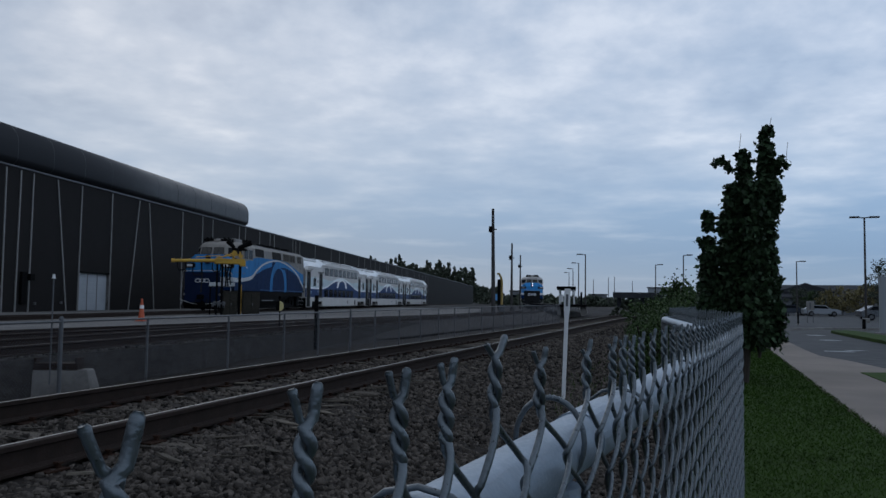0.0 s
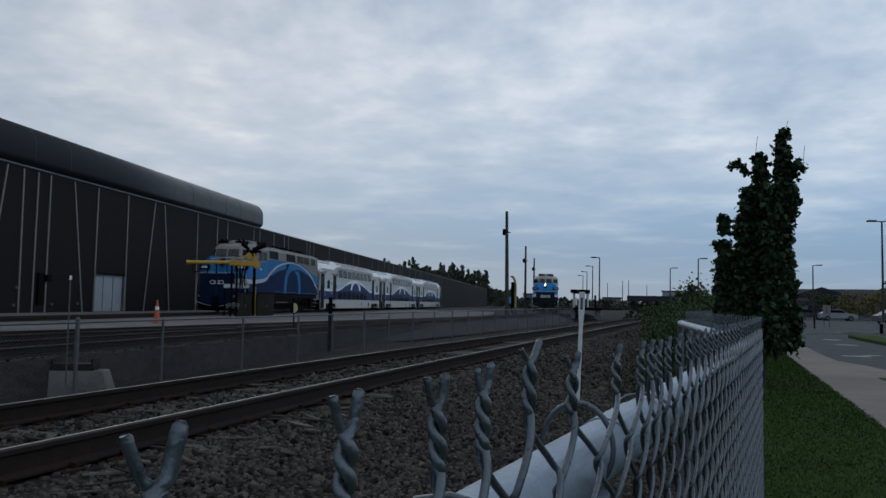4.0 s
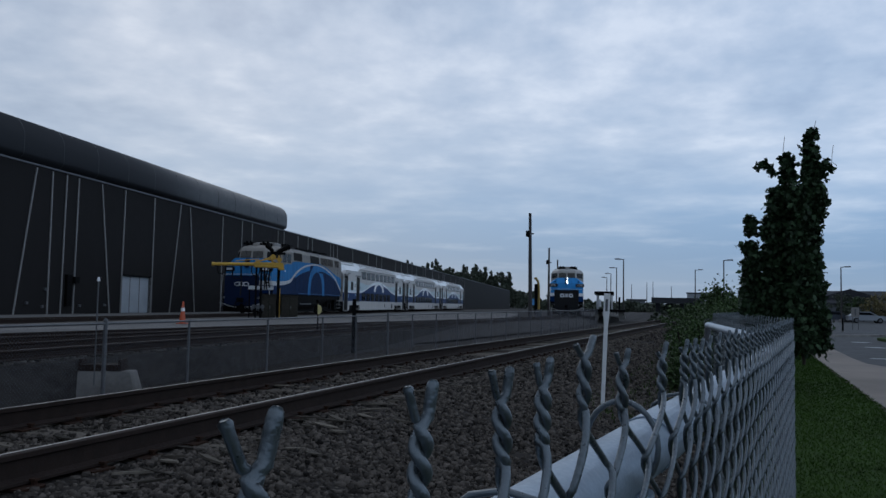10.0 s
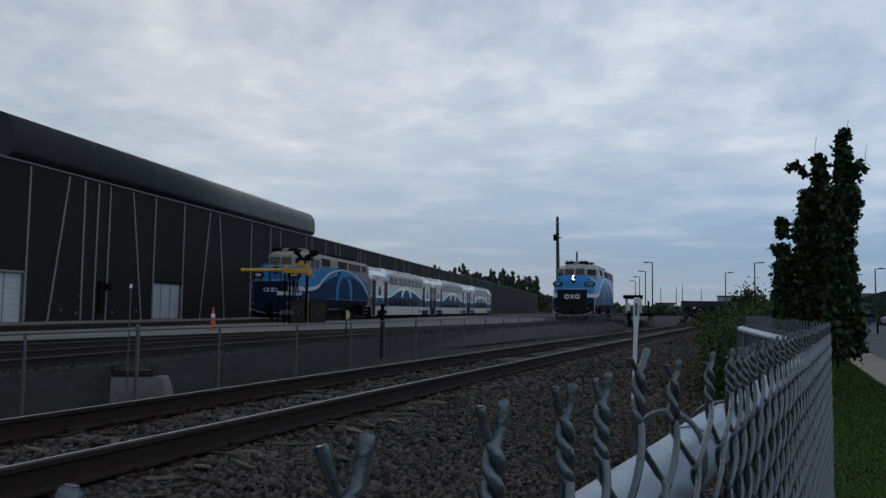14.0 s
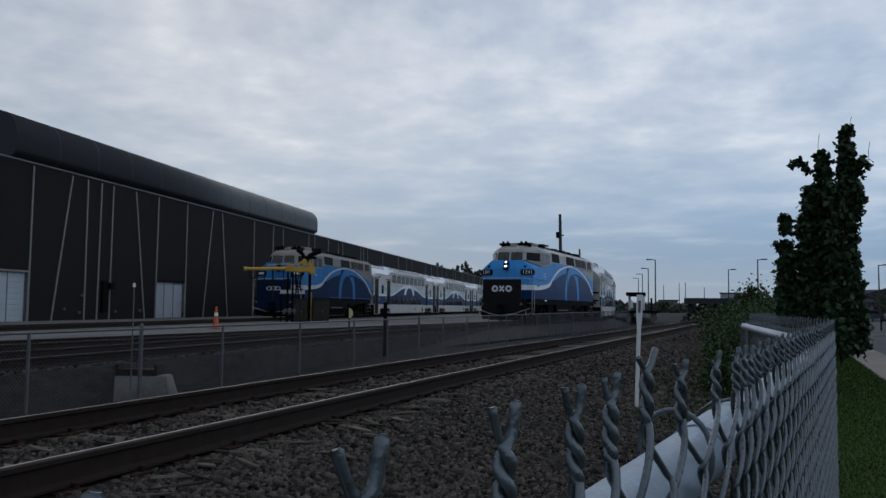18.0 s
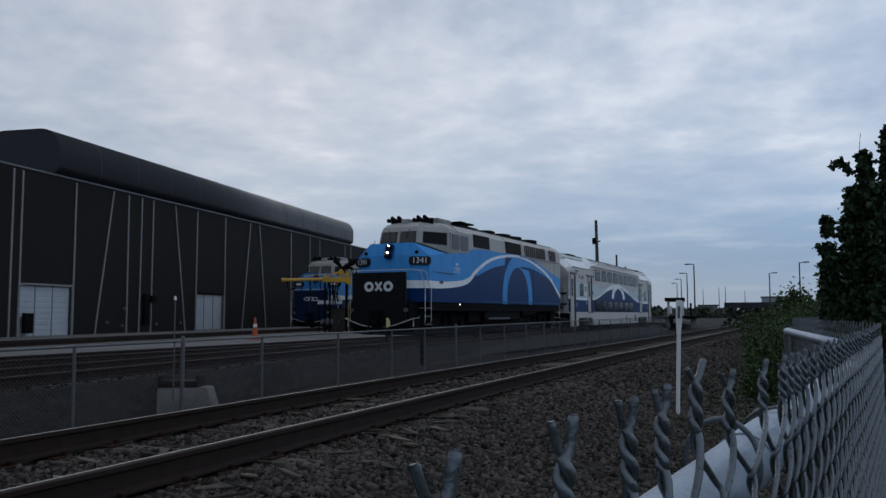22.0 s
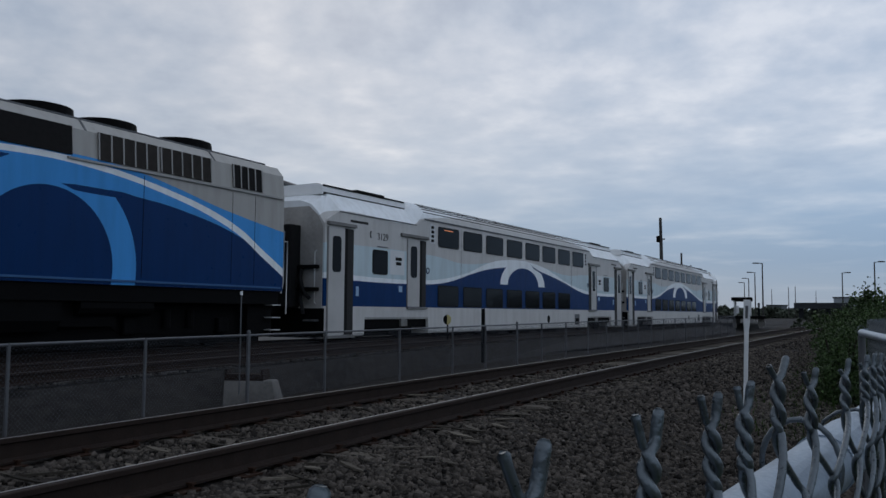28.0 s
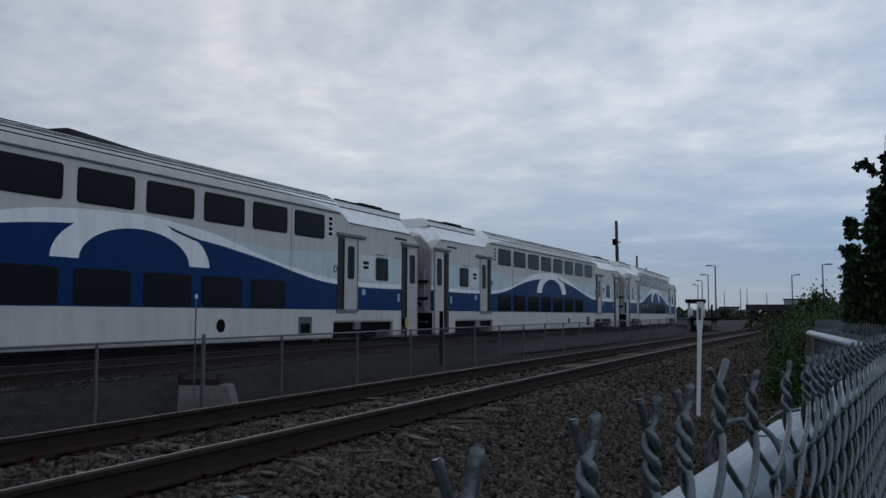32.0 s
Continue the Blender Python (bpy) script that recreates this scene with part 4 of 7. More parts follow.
            boxp("slat", (-0.17, -0.145, a + 0.08, b - 0.08, z - 0.105, z + 0.105), DOORWHITE, d, 0.008)
        for j in (0.33, 0.66):
            boxp("mullion", (-0.145, -0.12, a + (b - a) * j - 0.03, a + (b - a) * j + 0.03, z0, z1), TRIM, d)
        boxp("lintel", (-0.2, 0.03, a - 0.1, b + 0.1, z1, z1 + 0.1), BLACK if k == 2 else TRIM, d)
        boxp("jamb", (-0.2, 0.03, a - 0.1, a, z0, z1), TRIM, d)
        boxp("jamb", (-0.2, 0.03, b, b + 0.1, z0, z1), TRIM, d)
    # service boxes and a dark pipe on the front
    boxp("vent_box", (0, 0.22, -8.35, -7.95, 1.5, 2.1), TRIM, e, 0.02)
    boxp("switch_box", (0, 0.2, -6.0, -5.4, 0.0, 1.0), BLACK, e, 0.02)
    boxp("pipe_cover", (0, 0.18, 4.2, 4.7, 0.3, 2.2), BLACK, e, 0.02)
    boxp("junction_box", (0, 0.25, 4.9, 5.35, 1.7, 2.1), BLACK, e, 0.02)
    for u, z in ((2.2, 1.2), (2.0, 0.2), (5.6, 0.25), (8.4, 0.3), (0.6, 0.4)):
        boxp("wall_light", (0.0, 0.14, u, u + 0.16, z, z + 0.16), GALV_DULL, e, 0.02)
    # the rounded duct that lies along the roof edge
    prof = []
    x0, x1, z0, z1, r = -4.4, 0.35, T - 0.07, T + 2.55, 1.25
    for cx, cz, a0 in ((x1 - r, z1 - r, 0), (x0 + r, z1 - r, 90), (x0 + r, z0 + 0.55, 180), (x1 - r, z0 + 0.55, 270)):
        for k in range(9):
            t = radians(a0 + k * 90 / 8)
            rz = r if a0 < 180 else 0.55
            prof.append((cx + r * math.cos(t), cz + rz * math.sin(t)))
    d = part("roof_duct", prism(B(), prof, -4.1, 41.8), DUCT, e, "dark rounded metal duct along the roof edge", smooth=False)
    for p in d.data.polygons:
        p.use_smooth = len(p.vertices) == 4
    for u in np.arange(-0.6, 41.5, 3.6):
        ring = [(a * 1.0 + (0.004 if a > -2 else -0.004), z + (0.004 if z > T + 1.2 else -0.004)) for a, z in prof]
        part("duct_seam", prism(B(), ring, u, u + 0.05), DUCT, d)
    return e


hall()


# ---- trains ----
DARKBLUE, LIGHTBLUE, PALEBLUE, OFFWHITE = (0.0022, 0.030, 0.118), (0.058, 0.29, 0.66), (0.52, 0.615, 0.645), (0.83, 0.85, 0.86)
WAVE = [(0, 1.97), (2.9, 2.0), (4.5, 2.2), (5.3, 2.58), (6.6, 3.07), (7.6, 3.30), (8.8, 3.46), (10.0, 3.55), (11.2, 3.53), (13.1, 3.30), (15.3, 2.76), (16.6, 2.12), (17.3, 1.75)]
HALF = [(0, 0.15), (4.5, 0.11), (6.6, 0.075), (9, 0.055), (13, 0.06), (17.3, 0.10)]
UNDER = [(0, 1.97), (2.9, 2.0), (4.5, 2.2), (5.3, 2.58), (5.45, 2.42), (7.05, 2.81), (8.8, 3.08), (8.85, 3.40), (9.6, 3.44), (10.3, 3.38), (10.6, 3.12), (10.9, 3.10), (12.2, 3.10), (12.5, 3.06), (13.6, 2.95), (15.7, 2.50), (16.8, 2.0), (17.3, 1.75)]
GREYLINE = [(0, 3.62), (2.3, 3.60), (2.45, 3.27), (3.6, 3.30), (4.5, 3.42), (5.2, 3.53), (8.5, 3.60), (10.5, 3.66), (12.2, 3.60), (13.5, 3.40), (15, 3.1), (17.3, 2.75)]


def at(curve, a):
    return float(np.interp(a, [p[0] for p in curve], [p[1] for p in curve]))


LOCO_LAYERS = [
    (LIGHTBLUE, "band", UNDER, GREYLINE),
    (LIGHTBLUE, "ring", 10.55, 1.6, 1.42, 1.98, 1.3, 8.0, 13.0, 0.96),
    (DARKBLUE, "band", [(0, 3.0), (10.8, 3.08), (11.1, 2.99), (11.4, 2.98), (12.2, 2.97), (12.5, 2.6), (12.7, 3.02), (17.3, 2)], [(0, 3.0), (10.8, 3.08), (11.1, 3.10), (11.4, 3.10), (12.2, 3.09), (12.5, 3.05), (12.7, 3.02), (17.3, 2)]),
    ((0.40, 0.385, 0.36), "band", GREYLINE, 9.0),
    (OFFWHITE, "band", [(a, z - at(HALF, a)) for a, z in WAVE], [(a, z + at(HALF, a)) for a, z in WAVE]),
]
LOCO_PAINT = livery("locomotive_livery", 17.3, DARKBLUE, LOCO_LAYERS, dirt=0.30)
# the standing locomotive is duller: a darkened copy with shade put into its colours
SHADED_PAINT = livery("shaded_livery", 17.3, tuple(c * 0.62 for c in DARKBLUE), [(tuple(c * 0.62 for c in l[0]), *l[1:]) for l in LOCO_LAYERS], rough=0.6, dirt=0.75)
SHADED_GREY = mat("shaded_grey_paint", (0.27, 0.25, 0.225), 0.6, 0.0, 0.3, 1.2, 0.05, 30, stain=0.3, spec=0.15)
HILL = [(0, 1.70), (5.6, 1.70), (6.6, 1.76), (7.7, 1.93), (8.6, 2.13), (10, 2.38), (11.3, 2.52), (13.2, 2.60), (15.1, 2.50), (16.4, 2.34), (17.8, 2.12), (18.7, 1.95), (19.8, 1.78), (20.8, 1.70), (26.4, 1.70)]
CREST = [(0, 1.86), (5.6, 1.83), (6.6, 1.90), (7.7, 2.05), (8.6, 2.22), (10, 2.60), (11.3, 2.80), (13.2, 2.87), (15.1, 2.74), (16.4, 2.50), (17.8, 2.20), (18.7, 2.06), (19.8, 1.92), (20.8, 1.84), (26.4, 1.86)]
MIST = [(0, 2.66), (5.6, 2.66), (6.6, 2.62), (8, 2.5), (10, 2.62), (11.3, 2.8), (13.2, 2.87), (15.1, 2.74), (16.4, 2.6), (18, 2.5), (20, 2.6), (26.4, 2.66)]
def widen(curve, k=1.04, c=13.22):
    return [(min(26.4, max(0.0, c + (a - c) * k)), z) for a, z in curve]


HILL, CREST, MIST = widen(HILL), widen(CREST), widen(MIST)
COACH_PAINT = livery("coach_livery", 26.4, (0.56, 0.545, 0.525), [
    (PALEBLUE, "band", CREST, MIST),
    (OFFWHITE, "band", HILL, CREST),
    (DARKBLUE, "band", 0.96, HILL),
    (OFFWHITE, "ring", 13.22, 1.87, 0.71, 1.02, 1.88, 10.8, 15.8, 0.46),
    (DARKBLUE, "ring", 13.22, 1.87, 0.0, 0.71, 1.88, 10.8, 15.8, 0.46),
    (DARKBLUE, "band", [(0, 3), (14.0, 2.75), (14.25, 2.62), (15.1, 2.44), (15.9, 2.30), (16.0, 2.41), (26.4, 2)], [(0, 3), (14.0, 2.75), (14.25, 2.68), (15.1, 2.51), (15.9, 2.42), (16.0, 2.41), (26.4, 2)]),
    # shoulders and roof whiter than the sides: overhead light put into the paint
    (OFFWHITE, "band", [(0, 3.40), (0.5, 3.56), (4.6, 3.56), (5.1, 3.79), (21.3, 3.79), (21.8, 3.56), (25.9, 3.56), (26.4, 3.40)], 9.0),
], rough=0.42, dirt=0.30)


mat_dark_panel = mat("door_pocket_grey", (0.022, 0.021, 0.020), 0.6, 0.0, 0.2, 2, 0.05, 20, spec=0.2)
mat_end_panel = mat("end_panel_grey", (0.21, 0.205, 0.196), 0.6, 0.0, 0.25, 2, 0.05, 20, stain=0.35, spec=0.2)
mat_door = mat("beige_door_paint", (0.46, 0.445, 0.425), 0.5, 0.0, 0.12, 1.5, 0.04, 20, stain=0.15)
mat_roof_grey = mat("sooty_roof_grey", (0.22, 0.215, 0.205), 0.6, 0.0, 0.3, 2, 0.1, 20, stain=0.5)
SILL_BLUE = mat("dull_sill_blue", (0.045, 0.12, 0.26), 0.5, 0, 0.2, 2, 0.02, 30, spec=0.1)
mat_poster = mat("white_poster", (0.66, 0.67, 0.67), 0.5, 0.0, 0.08, 2, 0.0, 20, spec=0.2)
HANDRAIL = mat("pale_handrail", (0.50, 0.50, 0.49), 0.5, 0.1, 0.2, 6, 0.0, 40)
PALE_TAG = mat("pale_blue_tag", (0.30, 0.45, 0.62), 0.5, 0.0, 0.1, 6, 0.0, 40)


def rounded(bm, y0, y1, z0, z1, x0, x1, r, n=4):
    """A plate with round corners in the side's plane, x0 to x1 thick."""
    ring = []
    for cy, cz, a0 in ((y1 - r, z1 - r, 0), (y0 + r, z1 - r, 90), (y0 + r, z0 + r, 180), (y1 - r, z0 + r, 270)):
        for k in range(n + 1):
            t = radians(a0 + 90 * k / n)
            ring.append((cy + r * math.cos(t), cz + r * math.sin(t)))
    return loft(bm, [[(x, y, z) for y, z in ring] for x in (x0, x1)])


def side_window(parent, y0, y1, z0, z1, x, s, name="window", lit=False):
    w = part(name, rounded(B(), y0, y1, z0, z1, s * (x - 0.02), s * (x + 0.014), 0.09), RUBBER, parent)
    part("pane", rounded(B(), y0 + 0.035, y1 - 0.035, z0 + 0.035, z1 - 0.035, s * (x + 0.010), s * (x + 0.018), 0.07), GLASS, w)
    return w


def wheels(parent, y, r=0.46):
    w = thing("wheelset", "", "")
    for k in ("label", "category"):
        if k in w:
            del w[k]
    w.parent = parent
    w.matrix_basis = pose(0, y, r)
    for s in (-1, 1):
        bm = cyl(B(), (s * 0.69, 0, 0), (s * 0.82, 0, 0), r, n=20)
        for k in range(5):
            a = 2 * math.pi * k / 5
            cyl(bm, (s * 0.82, 0.24 * math.cos(a), 0.24 * math.sin(a)), (s * 0.84, 0.24 * math.cos(a), 0.24 * math.sin(a)), 0.055, n=8)
        part("wheel", bm, BLACK, w)
    part("axle", cyl(B(), (-0.7, 0, 0), (0.7, 0, 0), 0.08, n=8), BLACK, w)
    return w


def bogie(parent, y, base=2.6, r=0.46):
    for s in (-1, 1):
        bm = B()
        prof = [(-base / 2 - 0.5, 0.55), (-base / 2 - 0.3, 0.40), (-0.7, 0.32), (0.7, 0.32), (base / 2 + 0.3, 0.40), (base / 2 + 0.5, 0.55), (base / 2 + 0.4, 0.80), (0.5, 0.92), (-0.5, 0.92), (-base / 2 - 0.4, 0.80)]
        loft(bm, [[(s * x, y + a, z) for a, z in prof] for x in (0.92, 1.08)])
        part("bogie_frame", bm, BLACK, parent)
        for a in (-base / 2, base / 2):
            part("axle_box", box(B(), min(s * 1.05, s * 1.2), max(s * 1.05, s * 1.2), y + a - 0.17, y + a + 0.17, 0.32, 0.66, bevel=0.03), BLACK, parent)
        for a in (-0.35, 0.35):
            part("spring", cyl(B(), (s * 1.12, y + a, 0.45), (s * 1.12, y + a, 0.85), 0.10, n=10), BLACK, parent)
    for a in (-base / 2, base / 2):
        wheels(parent, y + a, r)


def locomotive(name, label, m, lit, bars):
    paint = LOCO_PAINT if bars else SHADED_PAINT
    grey = GREYPAINT if bars else SHADED_GREY
    e = thing(name, label, "locomotive", m)
    e.scale = (1.035, 1, 1.03)
    # nose: a blunt front between long bevels; its top falls away towards the sides
    bm = B()
    P = {}
    def pt(key, x, y, z):
        P[key] = [bm.verts.new((sg * x, y, z)) for sg in (-1, 1)]
    for key, x, y, z in (("a0", 0.84, 0.60, 1.30), ("a1", 0.84, 0.60, 2.62), ("a2", 0.85, 0.62, 3.05), ("a3", 0.90, 0.76, 3.52), ("a4", 0.86, 1.30, 3.55),
                         ("b0", 1.52, 0.88, 1.30), ("b1", 1.52, 0.88, 2.62), ("b2", 1.52, 0.92, 3.02), ("b3", 1.52, 2.35, 3.18), ("c0", 1.52, 3.60, 1.30), ("c3", 1.52, 3.60, 3.26), ("d3", 0.80, 3.60, 3.26)):
        pt(key, x, y, z)
    def mirror(keys, mi=0):
        for sg in (0, 1):
            f = bm.faces.new([P[k][sg] for k in keys])
            f.material_index = mi
    mirror(("a0", "a1", "b1", "b0")), mirror(("a1", "a2", "b2", "b1")), mirror(("a2", "a3", "b2")), mirror(("a3", "b3", "b2"))
    mirror(("b0", "b1", "b2", "b3", "c3", "c0")), mirror(("a3", "a4", "b3"), 1), mirror(("a4", "d3", "c3", "b3"), 1)
    for k0, k1 in (("a0", "a1"), ("a1", "a2"), ("a2", "a3"), ("a3", "a4")):
        f = bm.faces.new((P[k0][0], P[k0][1], P[k1][1], P[k1][0]))
        f.material_index = 1 if k0 == "a3" else 0
    bmesh.ops.recalc_face_normals(bm, faces=bm.faces)
    part("nose", bm, (paint, BLACK), e)
    rings = []
    for z, yf, yb, hw, xs in ((2.9, 1.26, 2.72, 0.80, 1.515), (3.52, 1.26, 2.72, 0.80, 1.515), (4.02, 1.40, 2.76, 0.78, 1.485), (4.20, 1.52, 2.80, 0.75, 1.41), (4.34, 1.78, 2.85, 0.70, 1.24), (4.44, 2.15, 3.05, 0.5, 0.98)):
        rings.append([(-xs, 3.62, z), (-xs, yb, z), (-hw, yf, z), (hw, yf, z), (xs, yb, z), (xs, 3.62, z)])
    cab = part("cab", loft(B(), rings), grey, e)
    cowl = [(-1.52, 1.30), (-1.52, 3.60), (-1.47, 4.14), (-1.28, 4.36), (-0.95, 4.46), (0.95, 4.46), (1.28, 4.36), (1.47, 4.14), (1.52, 3.60), (1.52, 1.30)]
    body = part("body", prism(B(), cowl, 3.6, 17.3), paint, e)
    # upper band: intakes and fan housings on the sloping shoulder
    for s in (-1, 1):
        for y0, y1, bar in ((5.15, 6.92, 0), (8.95, 11.0, 0), (11.6, 13.08, 5), (13.18, 14.66, 5), (15.4, 16.42, 4)):
            pts = [(1.515, 3.63), (1.472, 4.16)]
            g = part("intake_grille", loft(B(), [[(s * (pts[0][0] + d), y, pts[0][1]), (s * (pts[1][0] + d), y, pts[1][1]), (s * (pts[1][0] + d - 0.08), y, pts[1][1]), (s * (pts[0][0] + d - 0.08), y, pts[0][1])] for y, d in ((y0, 0.03), (y1, 0.03))]), DUSTY_GRILLE if bar == 5 else GRILLE, e)
            for k in range(bar + 1):
                y = y0 + (y1 - y0) * k / max(bar, 1)
                if bar:
                    part("grille_bar", cyl(B(), (s * 1.548, y, 3.63), (s * 1.510, y, 4.16), 0.017, n=6), grey, g)
        part("rain_strip", box(B(), min(s * 1.5, s * 1.56), max(s * 1.5, s * 1.56), 10.9, 17.2, 3.55, 3.59), grey, e)
        part("sill_strip", box(B(), min(s * 1.50, s * 1.55), max(s * 1.50, s * 1.55), 6.3, 17.2, 1.36, 1.40), SILL_BLUE, e)
        for y in (5.6, 9.15, 12.75, 15.4, 16.2):
            part("panel_joint", box(B(), min(s * 1.515, s * 1.524), max(s * 1.515, s * 1.524), y - 0.006, y + 0.006, 1.45, 3.5), BLACK, e)
        # cab door and side windows
        fr = part("cab_side_window", rounded(B(), 2.80, 4.62, 3.31, 4.05, s * 1.44, s * 1.532, 0.05), grey, e)
        for a, b in ((2.90, 3.62), (3.74, 4.50)):
            part("pane", rounded(B(), a, b, 3.38, 3.98, s * 1.52, s * 1.54, 0.06), CABGLASS if bars else GLASS, fr)
        text_mesh("side_number", "1341", 0.34, SIGNWHITE, e, Matrix(((0, 0, s, s * 1.524), (s, 0, 0, 3.4), (0, 1, 0, 2.57), (0, 0, 0, 1))), 0.002) if bars else None
        part("side_emblem", rounded(B(), 3.28, 3.52, 2.78, 2.86, s * 1.51, s * 1.526, 0.03), SIGNWHITE, e)
        part("side_rail", cyl(B(), (s * 1.535, 1.25, 2.44), (s * 1.535, 3.1, 2.40), 0.014, n=6), GALV_DULL, e)
        part("sand_filler", rounded(B(), 1.75, 2.1, 2.0, 2.12, s * 1.51, s * 1.53, 0.03), GALV_DULL, e)
        # added black blocks that stand in for the shade beneath the body
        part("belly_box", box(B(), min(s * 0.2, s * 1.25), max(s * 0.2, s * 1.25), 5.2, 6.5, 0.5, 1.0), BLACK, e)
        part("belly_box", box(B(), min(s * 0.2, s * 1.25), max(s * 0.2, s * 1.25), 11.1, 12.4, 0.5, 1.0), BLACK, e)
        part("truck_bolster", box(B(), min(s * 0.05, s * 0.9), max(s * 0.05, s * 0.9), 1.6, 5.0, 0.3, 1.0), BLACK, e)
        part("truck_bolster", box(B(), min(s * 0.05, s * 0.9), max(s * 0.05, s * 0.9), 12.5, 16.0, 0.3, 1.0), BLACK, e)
        for y, dy in ((0.40, 0.0), (0.86, 0.05)):
            tubes("handrail", [[(s * 1.15, y - 0.58, 2.46), (s * 1.36, y - 0.28, 2.46), (s * 1.46, y - 0.12, 2.40), (s * 1.56, y + 0.02, 1.80), (s * 1.58, y + dy, 1.8), (s * 1.58, y + dy, 0.62), (s * 1.50, y + dy + 0.05, 0.52)]], 0.0135, HANDRAIL, e)
        for z in (0.45, 0.75, 1.05):
            part("step", box(B(), min(s * 1.25, s * 1.55), max(s * 1.25, s * 1.55), 0.55, 1.05, z, z + 0.05), GALV_DULL, e)
            part("rung", box(B(), min(s * 1.28, s * 1.52), max(s * 1.28, s * 1.52), 16.92, 17.24, z - 0.1, z - 0.075), HANDRAIL, e)
        # running gear side boxes
        part("fuel_tank", prism(B(), [(s * 0.35, 0.42), (s * 1.30, 0.42), (s * 1.42, 0.62), (s * 1.42, 1.12), (s * 0.35, 1.12)], 6.6, 11.0), BLACK, e)
        part("tank_strip", box(B(), min(s * 1.42, s * 1.45), max(s * 1.42, s * 1.45), 7.0, 9.6, 0.62, 0.70), GALV_DULL, e)
        part("air_reservoir", cyl(B(), (s * 1.25, 11.4, 0.9), (s * 1.25, 13.2, 0.9), 0.2, n=12), BLACK, e)
        part("marker_lamp", cyl(B(), (s * 1.50, 3.7, 1.23), (s * 1.54, 3.7, 1.23), 0.026, n=10), LAMPLIT if lit else GLASS, e)
    # windscreens
    def pane_on(p0, p1, p2, p3, name):
        c = [Vector(p) for p in (p0, p1, p2, p3)]
        nrm = (c[1] - c[0]).cross(c[3] - c[0]).normalized()
        if nrm.y > 0:
            nrm = -nrm
        mid = sum(c, Vector()) / 4
        fr = part(name, loft(B(), [[tuple(p + nrm * d) for p in c] for d in (-0.02, 0.02)]), RUBBER, e)
        inner = [p + (mid - p) * 0.10 for p in c]
        part("pane", loft(B(), [[tuple(p + nrm * d) for p in inner] for d in (0.01, 0.028)]), CABGLASS if name == "windscreen" else GLASS, fr)

    def front(zf):
        """Front edge, half width, rear edge and side of the cab at a height."""
        k = (zf - 3.52) / 0.50
        return 1.26 + 0.14 * k, 0.80 - 0.02 * k, 2.72 + 0.04 * k, 1.515 - 0.03 * k
    z0, z1 = 3.56, 4.00
    a, b = front(z0), front(z1)
    for s in (-1, 1):
        pane_on((s * 0.07, a[0], z0), (s * (a[1] - 0.05), a[0], z0), (s * (b[1] - 0.07), b[0], z1), (s * 0.07, b[0], z1), "windscreen")
        def on(k, f):
            return (s * (f[1] + (f[3] - f[1]) * k), f[0] + (f[2] - f[0]) * k)
        a2 = front(z0 - 0.04)
        q = [on(0.17, a), on(0.91, a2), on(0.91, b), on(0.17, b)]
        pane_on((q[0][0], q[0][1], z0), (q[1][0], q[1][1], z0 - 0.04), (q[2][0], q[2][1], z1), (q[3][0], q[3][1], z1), "corner_windscreen")
        part("wiper", cyl(B(), (s * 0.45, 1.38, 4.08), (s * 0.30, 1.28, 3.66), 0.012, n=5), BLACK, e)
        # number boards on the bevelled corners of the nose
        k = 0.53
        cx, cy = s * (0.83 + (1.52 - 0.83) * k), 0.605 + 0.285 * k
        ang = math.degrees(math.atan2(0.28, 0.68))
        mb = Matrix.Translation((cx, cy, 2.82)) @ pose(0, 0, 0, 0, 0, s * ang) @ pose(0, 0, 0, 88, 0, 0)
        bm = B()
        ring = []
        for ax, az, a0 in ((0.31, 0.055, 0), (-0.31, 0.055, 90), (-0.31, -0.055, 180), (0.31, -0.055, 270)):
            for t in range(4):
                tt = radians(a0 + 30 * t)
                ring.append((ax + 0.10 * math.cos(tt), az + 0.10 * math.sin(tt)))
        loft(bm, [[(x, y, d) for x, y in ring] for d in (-0.02, 0.075)])
        nb = part("number_board", bm, BLACKPAINT, e)
        nb.matrix_basis = mb
        if bars:
            text_mesh("number", "1341", 0.30, LETTER, nb, pose(0, 0, 0.078))
        else:
            boxp("number_bar", (-0.28, 0.28, -0.07, 0.07, 0.074, 0.08), LETTER, nb)
        part("class_lamp", cyl(B(), (s * 1.05, 0.90, 3.15), (s * 1.08, 0.68, 3.15), 0.065, n=10), BLACK, e)
        # horns and antennas on the roof
        part("grab_iron", cyl(B(), (s * 0.66, 0.62, 3.50), (s * 0.66, 0.66, 3.62), 0.014, n=6), GALV_DULL, e)
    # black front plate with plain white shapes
    plate = boxp("front_plate", (-1.12, 1.12, -0.24, -0.16, 0.50, 2.38), BLACKPAINT if bars else DEEPNAVY, e, 0.02)
    boxp("front_platform", (-1.22, 1.22, -0.18, 0.50, 0.36, 1.28), BLACK, e, 0.02)
    boxp("plate_stay", (-1.12, 1.12, -0.17, 0.28, 1.28, 1.36), BLACK, e)
    tubes("plate_rail", [[(-1.12, -0.16, 2.30), (-1.07, -0.18, 2.46), (1.07, -0.18, 2.46), (1.12, -0.16, 2.30)]], 0.017, HANDRAIL, e)
    if bars:
        for x0 in (-0.40, 0.40):
            ringo = [[(x0 + r * math.cos(t) * 1.05, -0.252, 1.86 + r * math.sin(t)) for t in [2 * math.pi * k / 20 for k in range(20)]] for r in (0.185, 0.085)]
            bm = B()
            for d in (0,):
                o = [bm.verts.new(p) for p in ringo[0]]
                i = [bm.verts.new(p) for p in ringo[1]]
